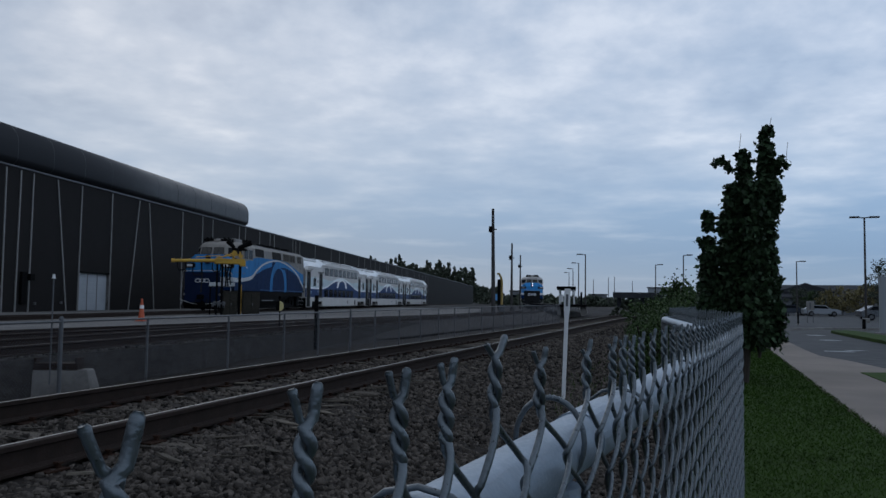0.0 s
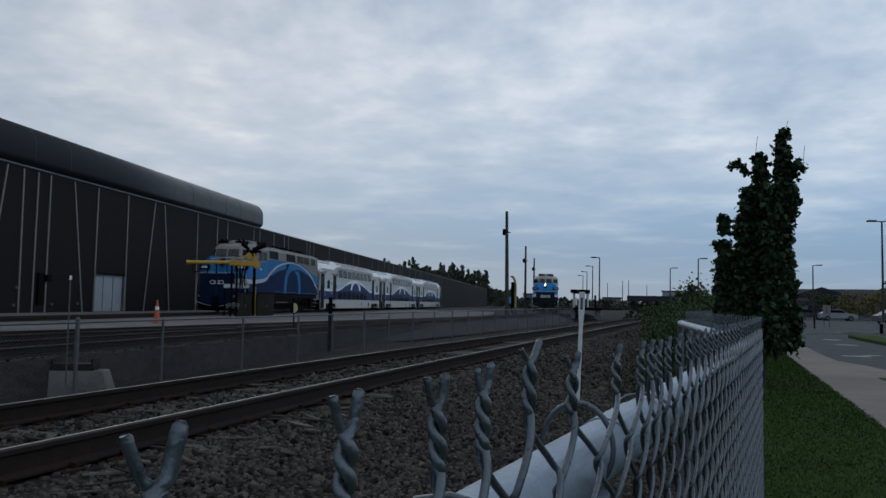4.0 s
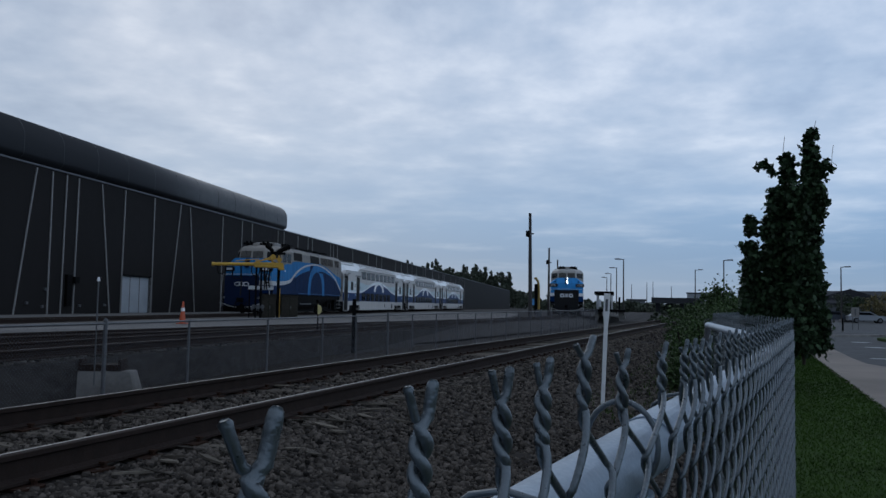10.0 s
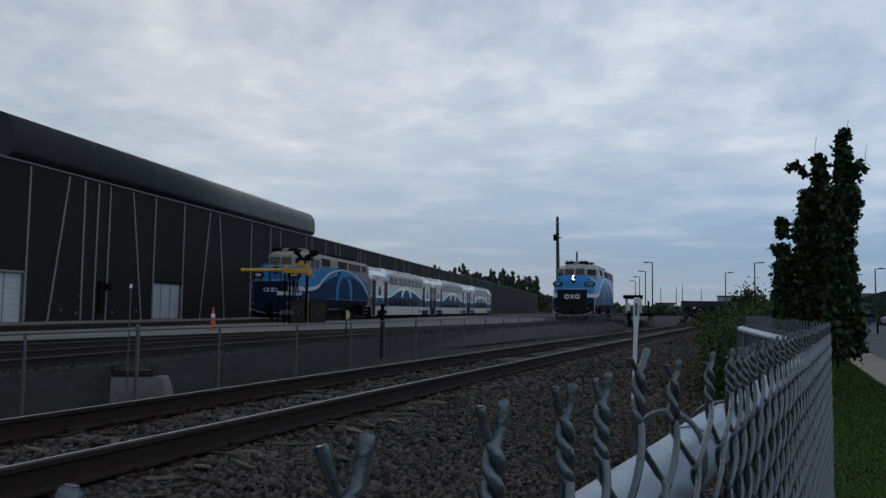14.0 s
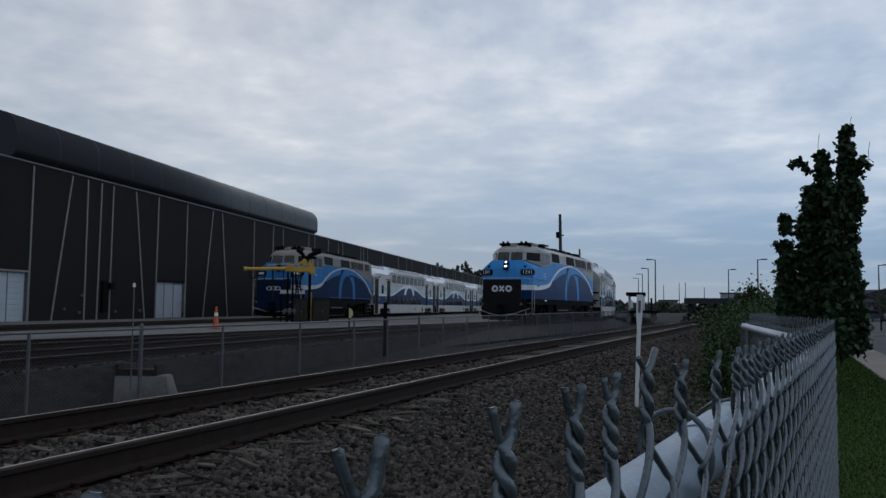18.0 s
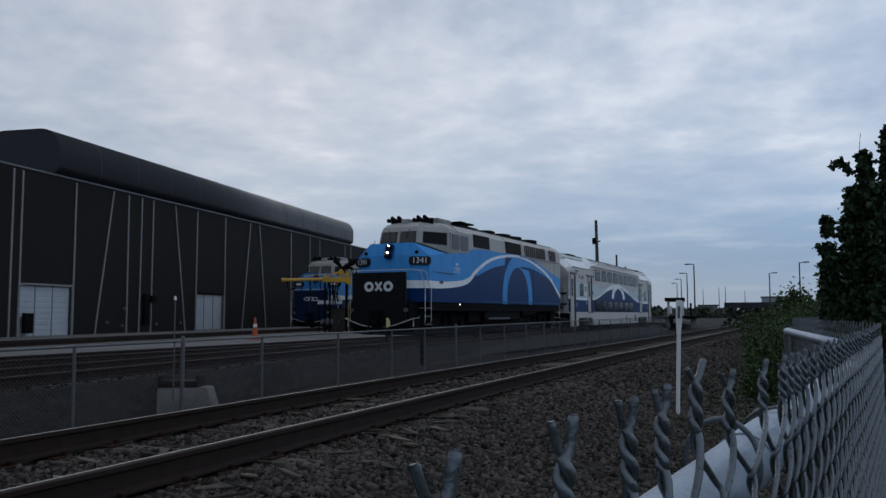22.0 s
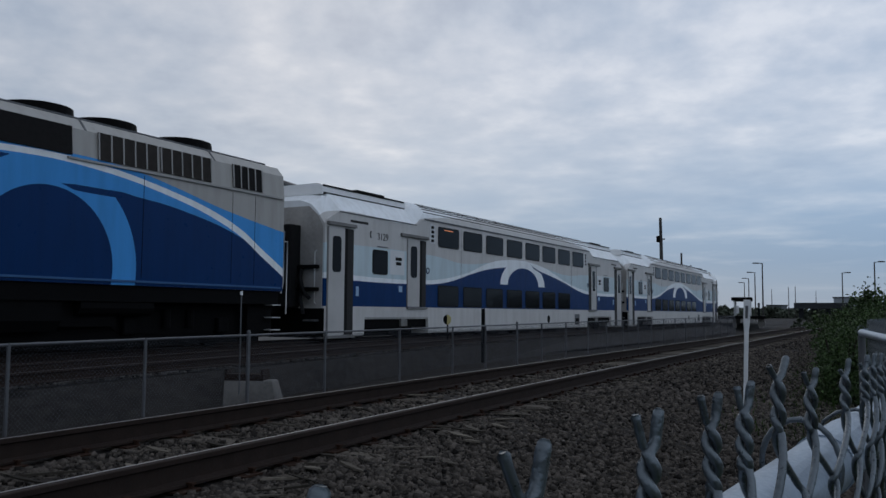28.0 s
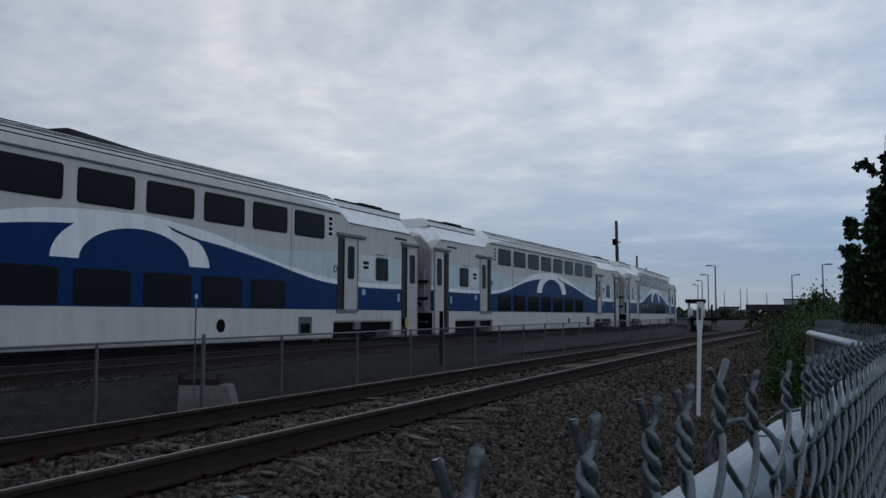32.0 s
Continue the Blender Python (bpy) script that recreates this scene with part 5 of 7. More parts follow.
                for k in range(20):
                    bm.faces.new((o[k], o[(k + 1) % 20], i[(k + 1) % 20], i[k]))
            r = bmesh.ops.extrude_face_region(bm, geom=bm.faces[:])
            bmesh.ops.translate(bm, verts=[v for v in r["geom"] if isinstance(v, bmesh.types.BMVert)], vec=(0, 0.02, 0))
            part("emblem_ring", bm, LETTER, plate)
        for s in (-1, 1):
            bm = box(B(), -0.20, 0.20, -0.255, -0.235, -0.045, 0.045)
            o = part("emblem_bar", bm, LETTER, plate)
            o.matrix_basis = pose(0, 0, 1.86, 0, s * 50, 0)
    else:
        bm = B()
        for k in range(3):
            ringp = [(-0.27 + 0.27 * k + 0.15 * math.cos(t) * 1.2, -0.252, 1.85 + 0.105 * math.sin(t)) for t in [2 * math.pi * j / 14 for j in range(15)]]
            v, f = tube(ringp, 0.022, 5)
            vs = [bm.verts.new(p) for p in v]
            for q_ in f:
                bm.faces.new([vs[i] for i in q_])
        part("emblem", bm, LETTER, plate)
    # headlight housing
    hl = part("headlight_housing", rounded(B(), -0.15, 0.15, -0.29, 0.29, -0.05, 0.06, 0.06), NAVY, e)
    hl.matrix_basis = Matrix.Translation((0, 0.57, 3.20)) @ pose(0, 0, 0, 0, 0, -90) @ pose(0, 0, 0, 0, -24, 0)
    for dz in (-0.14, 0.14):
        # the lamp sits deep in a level tube, so that it dazzles only from ahead
        level = Matrix.Translation((0.02, 0, dz)) @ pose(0, 0, 0, 0, 24, 0)
        bulb = part("headlight", cyl(B(), (0.0, 0, 0), (0.02, 0, 0), 0.085, n=16), LAMPGLOW if lit else GLASS, hl)
        bulb.matrix_basis = level
        rim = B()
        loft(rim, [[(x, r * math.cos(t), r * math.sin(t)) for t in [2 * math.pi * k / 18 for k in range(18)]] for x, r in ((-0.02, 0.118), (0.17, 0.118), (0.17, 0.102), (0.0, 0.096))], cap=False)
        o = part("headlight_rim", rim, BLACK, hl)
        o.matrix_basis = level
    for s in (-1, 1):
        part("ditch_lamp", cyl(B(), (s * 1.12, -0.30, 1.0), (s * 1.12, -0.18, 1.0), 0.07, n=14), GALV_DULL, e)
        tubes("uncoupling_lever", [[(s * 0.25, -0.32, 0.40), (s * 0.7, -0.30, 0.46), (s * 1.42, -0.22, 0.70), (s * 1.5, 0.08, 0.72)], [(s * 1.36, -0.12, 0.70), (s * 1.36, -0.12, 0.40)]], 0.017, HANDRAIL, e)
        tubes("air_hose", [[(s * 0.35, -0.22, 0.75), (s * 0.36, -0.38, 0.55), (s * 0.34, -0.40, 0.28)]], 0.03, RUBBER, e)
    part("snow_plough", loft(B(), [[(-1.30, 0.18, 0.14), (0, -0.30, 0.14), (1.30, 0.18, 0.14), (1.30, 0.7, 0.14), (-1.30, 0.7, 0.14)], [(-1.30, -0.02, 0.62), (0, -0.26, 0.62), (1.30, -0.02, 0.62), (1.30, 0.7, 0.62), (-1.30, 0.7, 0.62)]]), BLACK, e)
    part("coupler", box(B(), -0.14, 0.14, -0.75, -0.15, 0.72, 1.0, bevel=0.04), BLACK, e)
    part("coupler", box(B(), -0.14, 0.14, 17.2, 17.8, 0.72, 1.0, bevel=0.04), BLACK, e)
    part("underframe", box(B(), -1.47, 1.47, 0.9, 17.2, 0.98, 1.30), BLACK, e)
    # full-length black filler in place of shade; hides the pale ground behind
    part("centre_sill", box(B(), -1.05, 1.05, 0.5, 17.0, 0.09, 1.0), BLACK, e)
    # roof: horn clusters, domes, fans, hatches
    for x0, yy in ((-0.78, 2.25), (0.30, 2.35)):
        for k in range(5):
            p = (x0 + 0.14 * k, yy + 0.05 * (k % 2), 4.50 + 0.10 * (k % 2))
            part("horn", cyl(B(), p, (p[0], p[1] - 0.30, p[2] + 0.02), 0.03, 0.085, n=10), BLACK, e)
        part("horn_bracket", box(B(), x0 - 0.05, x0 + 0.65, yy + 0.02, yy + 0.10, 4.36, 4.60), BLACK, e)
    part("roof_box", box(B(), -0.16, 0.16, 1.85, 2.2, 4.33, 4.55, bevel=0.03), grey, e)
    part("cooler", box(B(), -0.55, 0.80, 3.2, 4.5, 4.40, 4.70, bevel=0.06), mat_roof_grey, e)
    part("exhaust_hatch", loft(B(), [[(-1.0, 5.0, 4.44), (1.0, 5.0, 4.44), (1.0, 7.4, 4.44), (-1.0, 7.4, 4.44)], [(-0.8, 5.1, 4.62), (0.8, 5.1, 4.62), (0.8, 7.2, 4.62), (-0.8, 7.2, 4.62)]]), BLACK, e)
    for yy in (5.2, 6.0):
        part("exhaust_flap", box(B(), -0.85, 0.92, yy, yy + 0.62, 4.68, 4.74), BLACK, e)
        for xx in (-0.6, 0.7):
            part("flap_post", box(B(), xx - 0.03, xx + 0.03, yy + 0.25, yy + 0.33, 4.6, 4.69), BLACK, e)
    part("roof_hatch", box(B(), -0.8, 0.9, 7.6, 8.5, 4.43, 4.52, bevel=0.03), mat_roof_grey, e)
    for y, r in ((9.3, 0.62), (11.2, 0.70), (12.8, 0.70), (15.0, 0.76)):
        f = part("roof_fan", cyl(B(), (0.2, y, 4.43), (0.2, y, 4.68), r, r * 0.97, n=24), BLACK, e)
        part("fan_guard", cyl(B(), (0.2, y, 4.68), (0.2, y, 4.71), r * 0.8, n=24), GRILLE, f)
    for s in (-1, 1):
        for y0, y1 in ((5.0, 8.9), (9.0, 17.1)):
            part("roof_seam", box(B(), min(s * 1.0, s * 1.06), max(s * 1.0, s * 1.06), y0, y1, 4.435, 4.465), GALV_DULL, e)
        for y in (8.95, 11.3, 14.8):
            part("roof_joint", loft(B(), [[(s * 1.475, y, 4.14), (s * 1.285, y, 4.365), (s * 0.95, y, 4.47), (s * 0.95, y + 0.05, 4.47), (s * 1.285, y + 0.05, 4.365), (s * 1.475, y + 0.05, 4.14)], [(s * 1.482, y, 4.14), (s * 1.292, y, 4.372), (s * 0.95, y, 4.478), (s * 0.95, y + 0.05, 4.478), (s * 1.292, y + 0.05, 4.372), (s * 1.482, y + 0.05, 4.14)]]), GALV_DULL, e)
    for s in (-1, 1):
        # black backing added behind the rear steps for the shade there
        part("step_well", box(B(), min(s * 0.8, s * 1.27), max(s * 0.8, s * 1.27), 16.3, 17.2, 0.2, 1.0), BLACK, e)
        tubes("rear_handrail", [[(s * 1.44, 17.3, 2.52), (s * 1.40, 17.62, 2.55), (s * 1.32, 17.72, 2.50), (s * 1.30, 17.74, 0.75)], [(s * 1.44, 17.34, 1.25), (s * 1.46, 17.40, 1.5), (s * 1.46, 17.40, 2.8)]], 0.016, HANDRAIL, e)
    part("rear_plate", box(B(), -0.5, 0.5, 17.25, 17.33, 1.3, 3.4), grey, e)
    bogie(e, 3.3, 2.75, 0.5)
    bogie(e, 14.2, 2.75, 0.5)
    return e


CL = 26.4


END_WALL = mat("grimy_end_wall", (0.42, 0.40, 0.375), 0.5, 0.1, 0.35, 1.3, 0.05, 20, stain=0.4, spec=0.3)


def coach(name, label, m, dark_doors=False):
    e = thing(name, label, "rail coach", m, "coaches")
    e.scale = (1, 1, 1.03)
    def ring(y, zb, zs, pts, inset=0.0):
        half = [(1.47 - inset, zb), (1.50 - inset, zb + 0.06), (1.50 - inset, zs)] + [(x - inset, z) for x, z in pts]
        return [(x, y, z) for x, z in half] + [(-x, y, z) for x, z in reversed(half)]
    TIP = [(1.38, 3.30), (1.26, 3.48), (1.0, 3.72), (0.6, 3.84)]
    END = [(1.47, 3.60), (1.05, 4.06), (0.98, 4.08), (0.62, 4.12)]
    MID = [(1.44, 3.98), (1.30, 4.16), (1.06, 4.31), (0.55, 4.43)]
    half = [(0.0, 0.15, 3.16, TIP, 0.05), (0.10, 0.15, 3.30, TIP, 0.0), (0.60, 0.15, 3.55, END, 0.0), (1.86, 0.15, 3.55, END, 0.0), (1.88, 0.60, 3.55, END, 0.0), (4.70, 0.60, 3.55, END, 0.0), (5.20, 0.60, 3.78, MID, 0.0), (5.52, 0.60, 3.78, MID, 0.0), (5.54, 0.15, 3.78, MID, 0.0)]
    rings = [ring(*r) for r in half] + [ring(CL - r[0], *r[1:]) for r in reversed(half)]
    part("body", loft(B(), rings), COACH_PAINT, e)
    for y0, y1 in ((0.45, 4.85), (CL - 4.85, CL - 0.45)):
        part("roof_unit", prism(B(), [(-0.99, 4.05), (-0.97, 4.30), (-0.80, 4.36), (0.80, 4.36), (0.97, 4.30), (0.99, 4.05)], y0, y1), WHITE, e)
        part("roof_vent", box(B(), -0.5, 0.75, (y0 + y1) / 2 - 0.2, (y0 + y1) / 2 + 1.3, 4.35, 4.43), BLACK, e)
    for s in (-1, 1):
        def X(x0, x1):
            return min(s * x0, s * x1), max(s * x0, s * x1)
        for y0, y1 in ((0.5, 4.75), (CL - 4.75, CL - 0.5)):
            part("roof_groove", box(B(), *X(0.985, 1.035), y0, y1, 4.05, 4.105), mat_dark_panel, e)
            part("roof_lip", box(B(), *X(0.95, 1.0), y0, y1, 4.275, 4.318), BLACK, e)
        for k in range(5):
            f = k / 4
            x = 1.41 - 0.34 * f
            z = float(np.interp(-x, [-1.44, -1.30, -1.06, -0.55], [3.98, 4.16, 4.31, 4.43]))
            part("roof_rib", box(B(), *X(x - 0.008, x + 0.008), 5.3, CL - 5.3, z - 0.02, z + 0.018), mat_dark_panel, e)
        # thin dark strips that draw the shadow line under the roof shoulder
        for y0, y1 in ((0.62, 4.72), (CL - 4.72, CL - 0.62)):
            part("drip_rail", box(B(), *X(1.49, 1.525), y0, y1, 3.535, 3.56), GALV_DULL, e)
        part("drip_rail", box(B(), *X(1.49, 1.535), 5.25, CL - 5.25, 3.765, 3.805), GALV_DULL, e)
        for k in range(8):
            y0 = 6.13 + 1.815 * k
            side_window(e, y0, y0 + 1.48, 2.95, 3.64, 1.50, s, "upper_window")
        for k in range(7):
            y0 = (6.13 if s > 0 else 7.945) + 1.815 * k
            side_window(e, y0, y0 + 1.46, 0.99, 1.70, 1.50, s, "lower_window")
        for y in (7.78, 18.7):
            part("panel_joint", box(B(), *X(1.498, 1.503), y, y + 0.015, 1.75, 3.7), GALV_DULL, e)
        for mirror in (0, 1):
            def Y(a, b):
                return (CL - b, CL - a) if mirror else (a, b)
            # vestibule doors, their pockets, thresholds and headers
            for a, b, c, z0, z1 in ((0.12, 0.86, 1.28, 0.18, 3.10), (4.22, 4.95, 5.34, 0.98, 3.08)):
                y0, y1 = Y(a, b)
                # parked coaches: closed panels coloured black for the dark of a doorway
                d = part("door", rounded(B(), y0, y1, z0, z1, s * 1.485, s * 1.506, 0.04), RUBBER if dark_doors else mat_door, e)
                part("door_window", rounded(B(), y0 + 0.17, y1 - 0.17, 1.88, 2.86, s * 1.50, s * 1.513, 0.1), GLASS, d)
                y2, y3 = Y(b, b + 0.13)
                part("door_seal", box(B(), *X(1.48, 1.503), y2, y3, z0, z1), RUBBER, e)
                y2, y3 = Y(b + 0.13, c)
                part("door_pocket", box(B(), *X(1.49, 1.508), y2, y3, z0, z1), mat_dark_panel, e)
                y2, y3 = Y(a - 0.06, a)
                part("door_post", box(B(), *X(1.49, 1.515), y2, y3, z0, z1), mat_end_panel, e)
                y4, y5 = Y(max(a - 0.45, 0.05), c + 0.08)
                part("door_header", box(B(), *X(1.46, 1.58), y4, y5, z1 + 0.04, z1 + 0.14, bevel=0.015), mat_end_panel, e)
                y4, y5 = Y(a - 0.05, c + 0.05)
                part("threshold", box(B(), *X(1.40, 1.55), y4, y5, z0 - 0.08, z0 - 0.01), mat_end_panel, e)
            y0, y1 = Y(2.24, 3.06)
            side_window(e, y0, y1, 1.90, 2.62, 1.50, s, "end_window")
            y0, y1 = Y(2.5, 3.05)
            part("window_drip", box(B(), *X(1.50, 1.512), y0, y1, 2.70, 2.73), GALV_DULL, e)
            y0, y1 = Y(3.92, 4.28)
            part("step_bracket", box(B(), *X(1.25, 1.47), y0, y1, 0.38, 0.62), mat_end_panel, e)
            y0, y1 = Y(3.50, 3.86)
            part("poster", box(B(), *X(1.5, 1.5035), *Y(3.20, 4.02), 1.93, 2.66), mat_poster, e)
            for k, hw in enumerate((0.16, 0.18)):
                part("notice", box(B(), *X(1.5, 1.506), (y0 + y1) / 2 - hw, (y0 + y1) / 2 + hw, 2.22 + 0.14 * k, 2.32 + 0.14 * k), RUBBER, e)
            y0, y1 = Y(1.02, 1.90)
            part("louvre", box(B(), *X(1.5, 1.506), y0 + 0.1, y1 + 0.1, 3.30, 3.37), mat_dark_panel, e)
            y0, y1 = Y(5.60, 5.93)
            vb = part("vent_plate", box(B(), *X(1.5, 1.508), y0, y1, 3.04, 3.66), SILVER, e)
            for k in range(4):
                part("vent_slot", box(B(), *X(1.506, 1.511), y0 + 0.07, y1 - 0.07, 3.08 + 0.145 * k, 3.18 + 0.145 * k), BLACK, vb)
            y0, y1 = Y(5.38, 5.55)
            v, f = tube([(s * 1.503, (y0 + y1) / 2 + 0.09 * math.cos(t), 2.14 + 0.09 * math.sin(t)) for t in [2 * math.pi * k / 14 for k in range(15)]], 0.018, 5)
            raw("fuel_mark", v, f, NAVY, e)
            y0, y1 = Y(3.7, 3.9)
            part("blue_notice", box(B(), *X(1.5, 1.504), y0, y1, 1.42, 1.60), PALE_TAG, e)
            y0, y1 = Y(1.42, 1.56)
            part("door_control", box(B(), *X(1.5, 1.508), y0, y1, 1.25, 1.52), PALE_TAG, e)
        part("equipment_plate", box(B(), *X(1.5, 1.506), 19.1, 19.75, 0.28, 0.76), GALV_DULL, e)
        part("equipment_door", box(B(), *X(1.506, 1.511), 19.2, 19.65, 0.32, 0.58), BLACK, e)
        part("valve_recess", cyl(B(), (s * 1.49, 15.9, 0.55), (s * 1.504, 15.9, 0.55), 0.16, n=16), BLACK, e)
        for y in (7.2, 9.6, 12.4, 14.3, 17.2):
            part("sill_reflector", box(B(), *X(1.5, 1.505), y, y + 0.34, 0.20, 0.24), SIGNWHITE, e)
        for k in range(4):
            part("air_tank", cyl(B(), (s * 0.9, 7.0 + 3.1 * k, 0.12), (s * 0.9, 8.8 + 3.1 * k, 0.12), 0.13, n=10), BLACK, e)
    for y0, y1 in ((-0.45, 0.02), (CL - 0.02, CL + 0.45)):
        part("gangway", box(B(), -0.62, 0.62, y0, y1, 0.9, 3.15, bevel=0.05), RUBBER, e)
    for y, k in ((-0.004, -1), (CL + 0.004, 1)):
        part("end_panel", loft(B(), [[(-1.40, yy, 0.9), (1.40, yy, 0.9), (1.40, yy, 3.10), (1.2, yy, 3.42), (0.9, yy, 3.66), (-0.9, yy, 3.66), (-1.2, yy, 3.42), (-1.40, yy, 3.10)] for yy in (y, y + 0.012 * k)]), END_WALL, e)
        part("end_skirt", box(B(), -1.475, 1.475, min(y, y + 0.014 * k), max(y, y + 0.014 * k), 0.14, 0.9), BLACK, e)
        for s in (-1, 1):
            tubes("end_rail", [[(s * 1.2, y, 1.0), (s * 1.2, y + 0.1 * k, 1.05), (s * 1.2, y + 0.1 * k, 2.4), (s * 1.2, y, 2.45)]], 0.018, HANDRAIL, e)
            tubes("jumper_hose", [[(s * 0.70, y + 0.06 * k, 2.05), (s * 0.80, y + 0.22 * k, 1.7), (s * 0.92, y + 0.24 * k, 1.35), (s * 1.05, y + 0.10 * k, 1.15)], [(s * 0.72, y + 0.05 * k, 1.55), (s * 0.85, y + 0.25 * k, 1.1), (s * 0.95, y + 0.25 * k, 0.75)]], 0.055, RUBBER, e)
            for z in (1.36, 1.96):
                part("end_bracket", box(B(), min(s * 0.62, s * 1.30), max(s * 0.62, s * 1.30), min(y, y + 0.16 * k), max(y, y + 0.16 * k), z, z + 0.10, bevel=0.02), BLACK, e)
            part("end_step", box(B(), min(s * 0.9, s * 1.3), max(s * 0.9, s * 1.3), min(y, y + 0.2 * k), max(y, y + 0.2 * k), 0.55, 0.6), GALV_DULL, e)
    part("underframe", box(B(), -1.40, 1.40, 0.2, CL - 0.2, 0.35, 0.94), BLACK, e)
    # added black fillers that stand in for shade below the coach floor
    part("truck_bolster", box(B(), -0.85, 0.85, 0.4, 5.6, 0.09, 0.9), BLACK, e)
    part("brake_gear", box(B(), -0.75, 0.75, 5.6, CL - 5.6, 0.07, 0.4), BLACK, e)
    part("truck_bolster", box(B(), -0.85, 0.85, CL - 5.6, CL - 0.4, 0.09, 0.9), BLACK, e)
    part("coupler", box(B(), -0.14, 0.14, -0.6, 0.3, 0.72, 1.0), BLACK, e)
    for y in (3.6, CL - 3.6):
        bogie(e, y, 2.5, 0.42)
    return e


def vehicle_pose(s0, base):
    """A vehicle's pose with its front at the length s0 of the track, carried on two points base apart."""
    a, b = train_at(s0 + base[0]), train_at(s0 + base[1])
    d = Vector((b[0] - a[0], b[1] - a[1]))
    d.normalize()
    h = math.degrees(math.atan2(d.x, d.y))
    return pose(a[0] - d.x * base[0], a[1] - d.y * base[0], 0, 0, 0, -h)


# front of the locomotive along the track, by time
RUN = [(0, 119.5), (3, 107.3), (6, 95.0), (9, 82.6), (11, 75.4), (13, 68.0), (15, 59.6), (17, 50.9), (19, 41.9), (21, 32.65), (23, 23.35), (24, 18.65), (25.5, 11.4), (27, 4.2), (28, -0.4), (29, -4.92), (30, -9.52), (31, -14.2), (32, -18.92)]


def front_at(t):
    ts, ss = [r[0] for r in RUN], [r[1] for r in RUN]
    return float(np.interp(t, ts, ss))


LOCO_BASE, COACH_BASE = (3.3, 14.2), (3.6, 22.8)
OFFSETS = [19.25, 46.65, 74.05]
loco = locomotive("locomotive", "rolling blue and grey diesel locomotive with lit headlight and white stripe", vehicle_pose(front_at(0), LOCO_BASE), True, True)
coaches = [coach("double_deck_coach", "silver and blue double-deck passenger coach with dark windows, rolling", vehicle_pose(front_at(0) + OFFSETS[0], COACH_BASE))]
for o in OFFSETS[1:]:
    coaches.append(copy_thing(coaches[0], vehicle_pose(front_at(0) + o, COACH_BASE)))
boxp("display", (1.512, 1.5205, 6.52, 7.16, 3.52, 3.56), REDLIT, coaches[0])
text_mesh("fleet_number", "3129", 0.30, RUBBER, coaches[0], Matrix(((0, 0, 1, 1.504), (1, 0, 0, 2.78), (0, 1, 0, 3.0), (0, 0, 0, 1))), 0.003)
tubes("crescent_mark", [[(1.506, 2.17 - 0.05 * math.sin(t), 3.04 + 0.10 * math.cos(t)) for t in [math.pi * k / 8 for k in range(9)]]], [0.006] + [0.02] * 7 + [0.006], RUBBER, coaches[0], 5)
px0, py0 = PARK_P
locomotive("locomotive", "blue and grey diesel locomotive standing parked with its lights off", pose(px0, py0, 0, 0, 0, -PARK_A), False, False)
parked = coach("double_deck_coach", "silver and blue double-deck passenger coach standing parked with blackened door panels", pose(*park_at(18.6), 0, 0, 0, -PARK_A), True)
tagged(parked, "silver and blue double-deck passenger coach standing parked with blackened door panels", "rail coach", "parked coaches")
for k in (1, 2):
    o = copy_thing(parked, pose(*park_at(18.6 + 27.4 * k), 0, 0, 0, -PARK_A))
    tagged(o, "silver and blue double-deck passenger coach standing parked with blackened door panels", "rail coach", "parked coaches")


# ---- yard things ----
def cone(x, y, z):
    e = thing("traffic_cone", "orange plastic traffic cone with a pale band on the yard", "traffic cone", pose(x, y, z))
    part("base", box(B(), -0.18, 0.18, -0.18, 0.18, 0, 0.04, bevel=0.01), ORANGE, e)
    part("body", cyl(B(), (0, 0, 0.04), (0, 0, 0.92), 0.14, 0.03, n=16), ORANGE, e)
    part("band", cyl(B(), (0, 0, 0.52), (0, 0, 0.66), 0.089, 0.073, n=16), SIGNWHITE, e)


cone(-20.6, 29.2, -0.16)


def block():
    e = thing("concrete_block", "tapered weathered concrete block with a dark crate on it", "concrete block", pose(-10.14, 12.14, -0.88, 0, 0, 22))
    part("body", loft(B(), [[(-0.63, -0.3, 0), (0.63, -0.3, 0), (0.63, 0.3, 0), (-0.63, 0.3, 0)], [(-0.52, -0.2, 0.44), (0.52, -0.2, 0.44), (0.52, 0.2, 0.44), (-0.52, 0.2, 0.44)], [(-0.50, -0.18, 0.46), (0.50, -0.18, 0.46), (0.50, 0.18, 0.46), (-0.50, 0.18, 0.46)]]), OLD_CONCRETE, e)
    c = thing("crate", "dark rusty metal crate on the concrete block", "crate", pose(-10.14, 12.14, -0.42, 0, 0, 22))
    part("tray", box(B(), -0.36, 0.36, -0.2, 0.2, 0, 0.11), RUST, c)
    for x in (-0.33, 0.33):
        part("handle", box(B(), x - 0.02, x + 0.02, -0.2, 0.2, 0.11, 0.20), RUST, c)


block()


def stake(x, y, z0, z1, r, material, name, label, knob=True):
    e = thing(name, label, name.replace("_", " "), pose(x, y, z0))
    part("rod", cyl(B(), (0, 0, 0), (0, 0, z1 - z0), r, n=8), material, e)
    if knob:
        part("knob", cyl(B(), (0, 0, z1 - z0), (0, 0, z1 - z0 + 0.07), r * 2.2, r * 1.4, n=10), SIGNWHITE, e)
    return e


stake(-9.7, 11.4, -0.6, 1.12, 0.012, GALV_DULL, "marker_rod", "thin rod with a pale knob beside the fence")
stake(-9.75, 22.0, -0.6, 0.95, 0.06, BLACK, "black_post", "dark steel post behind the fence", False)


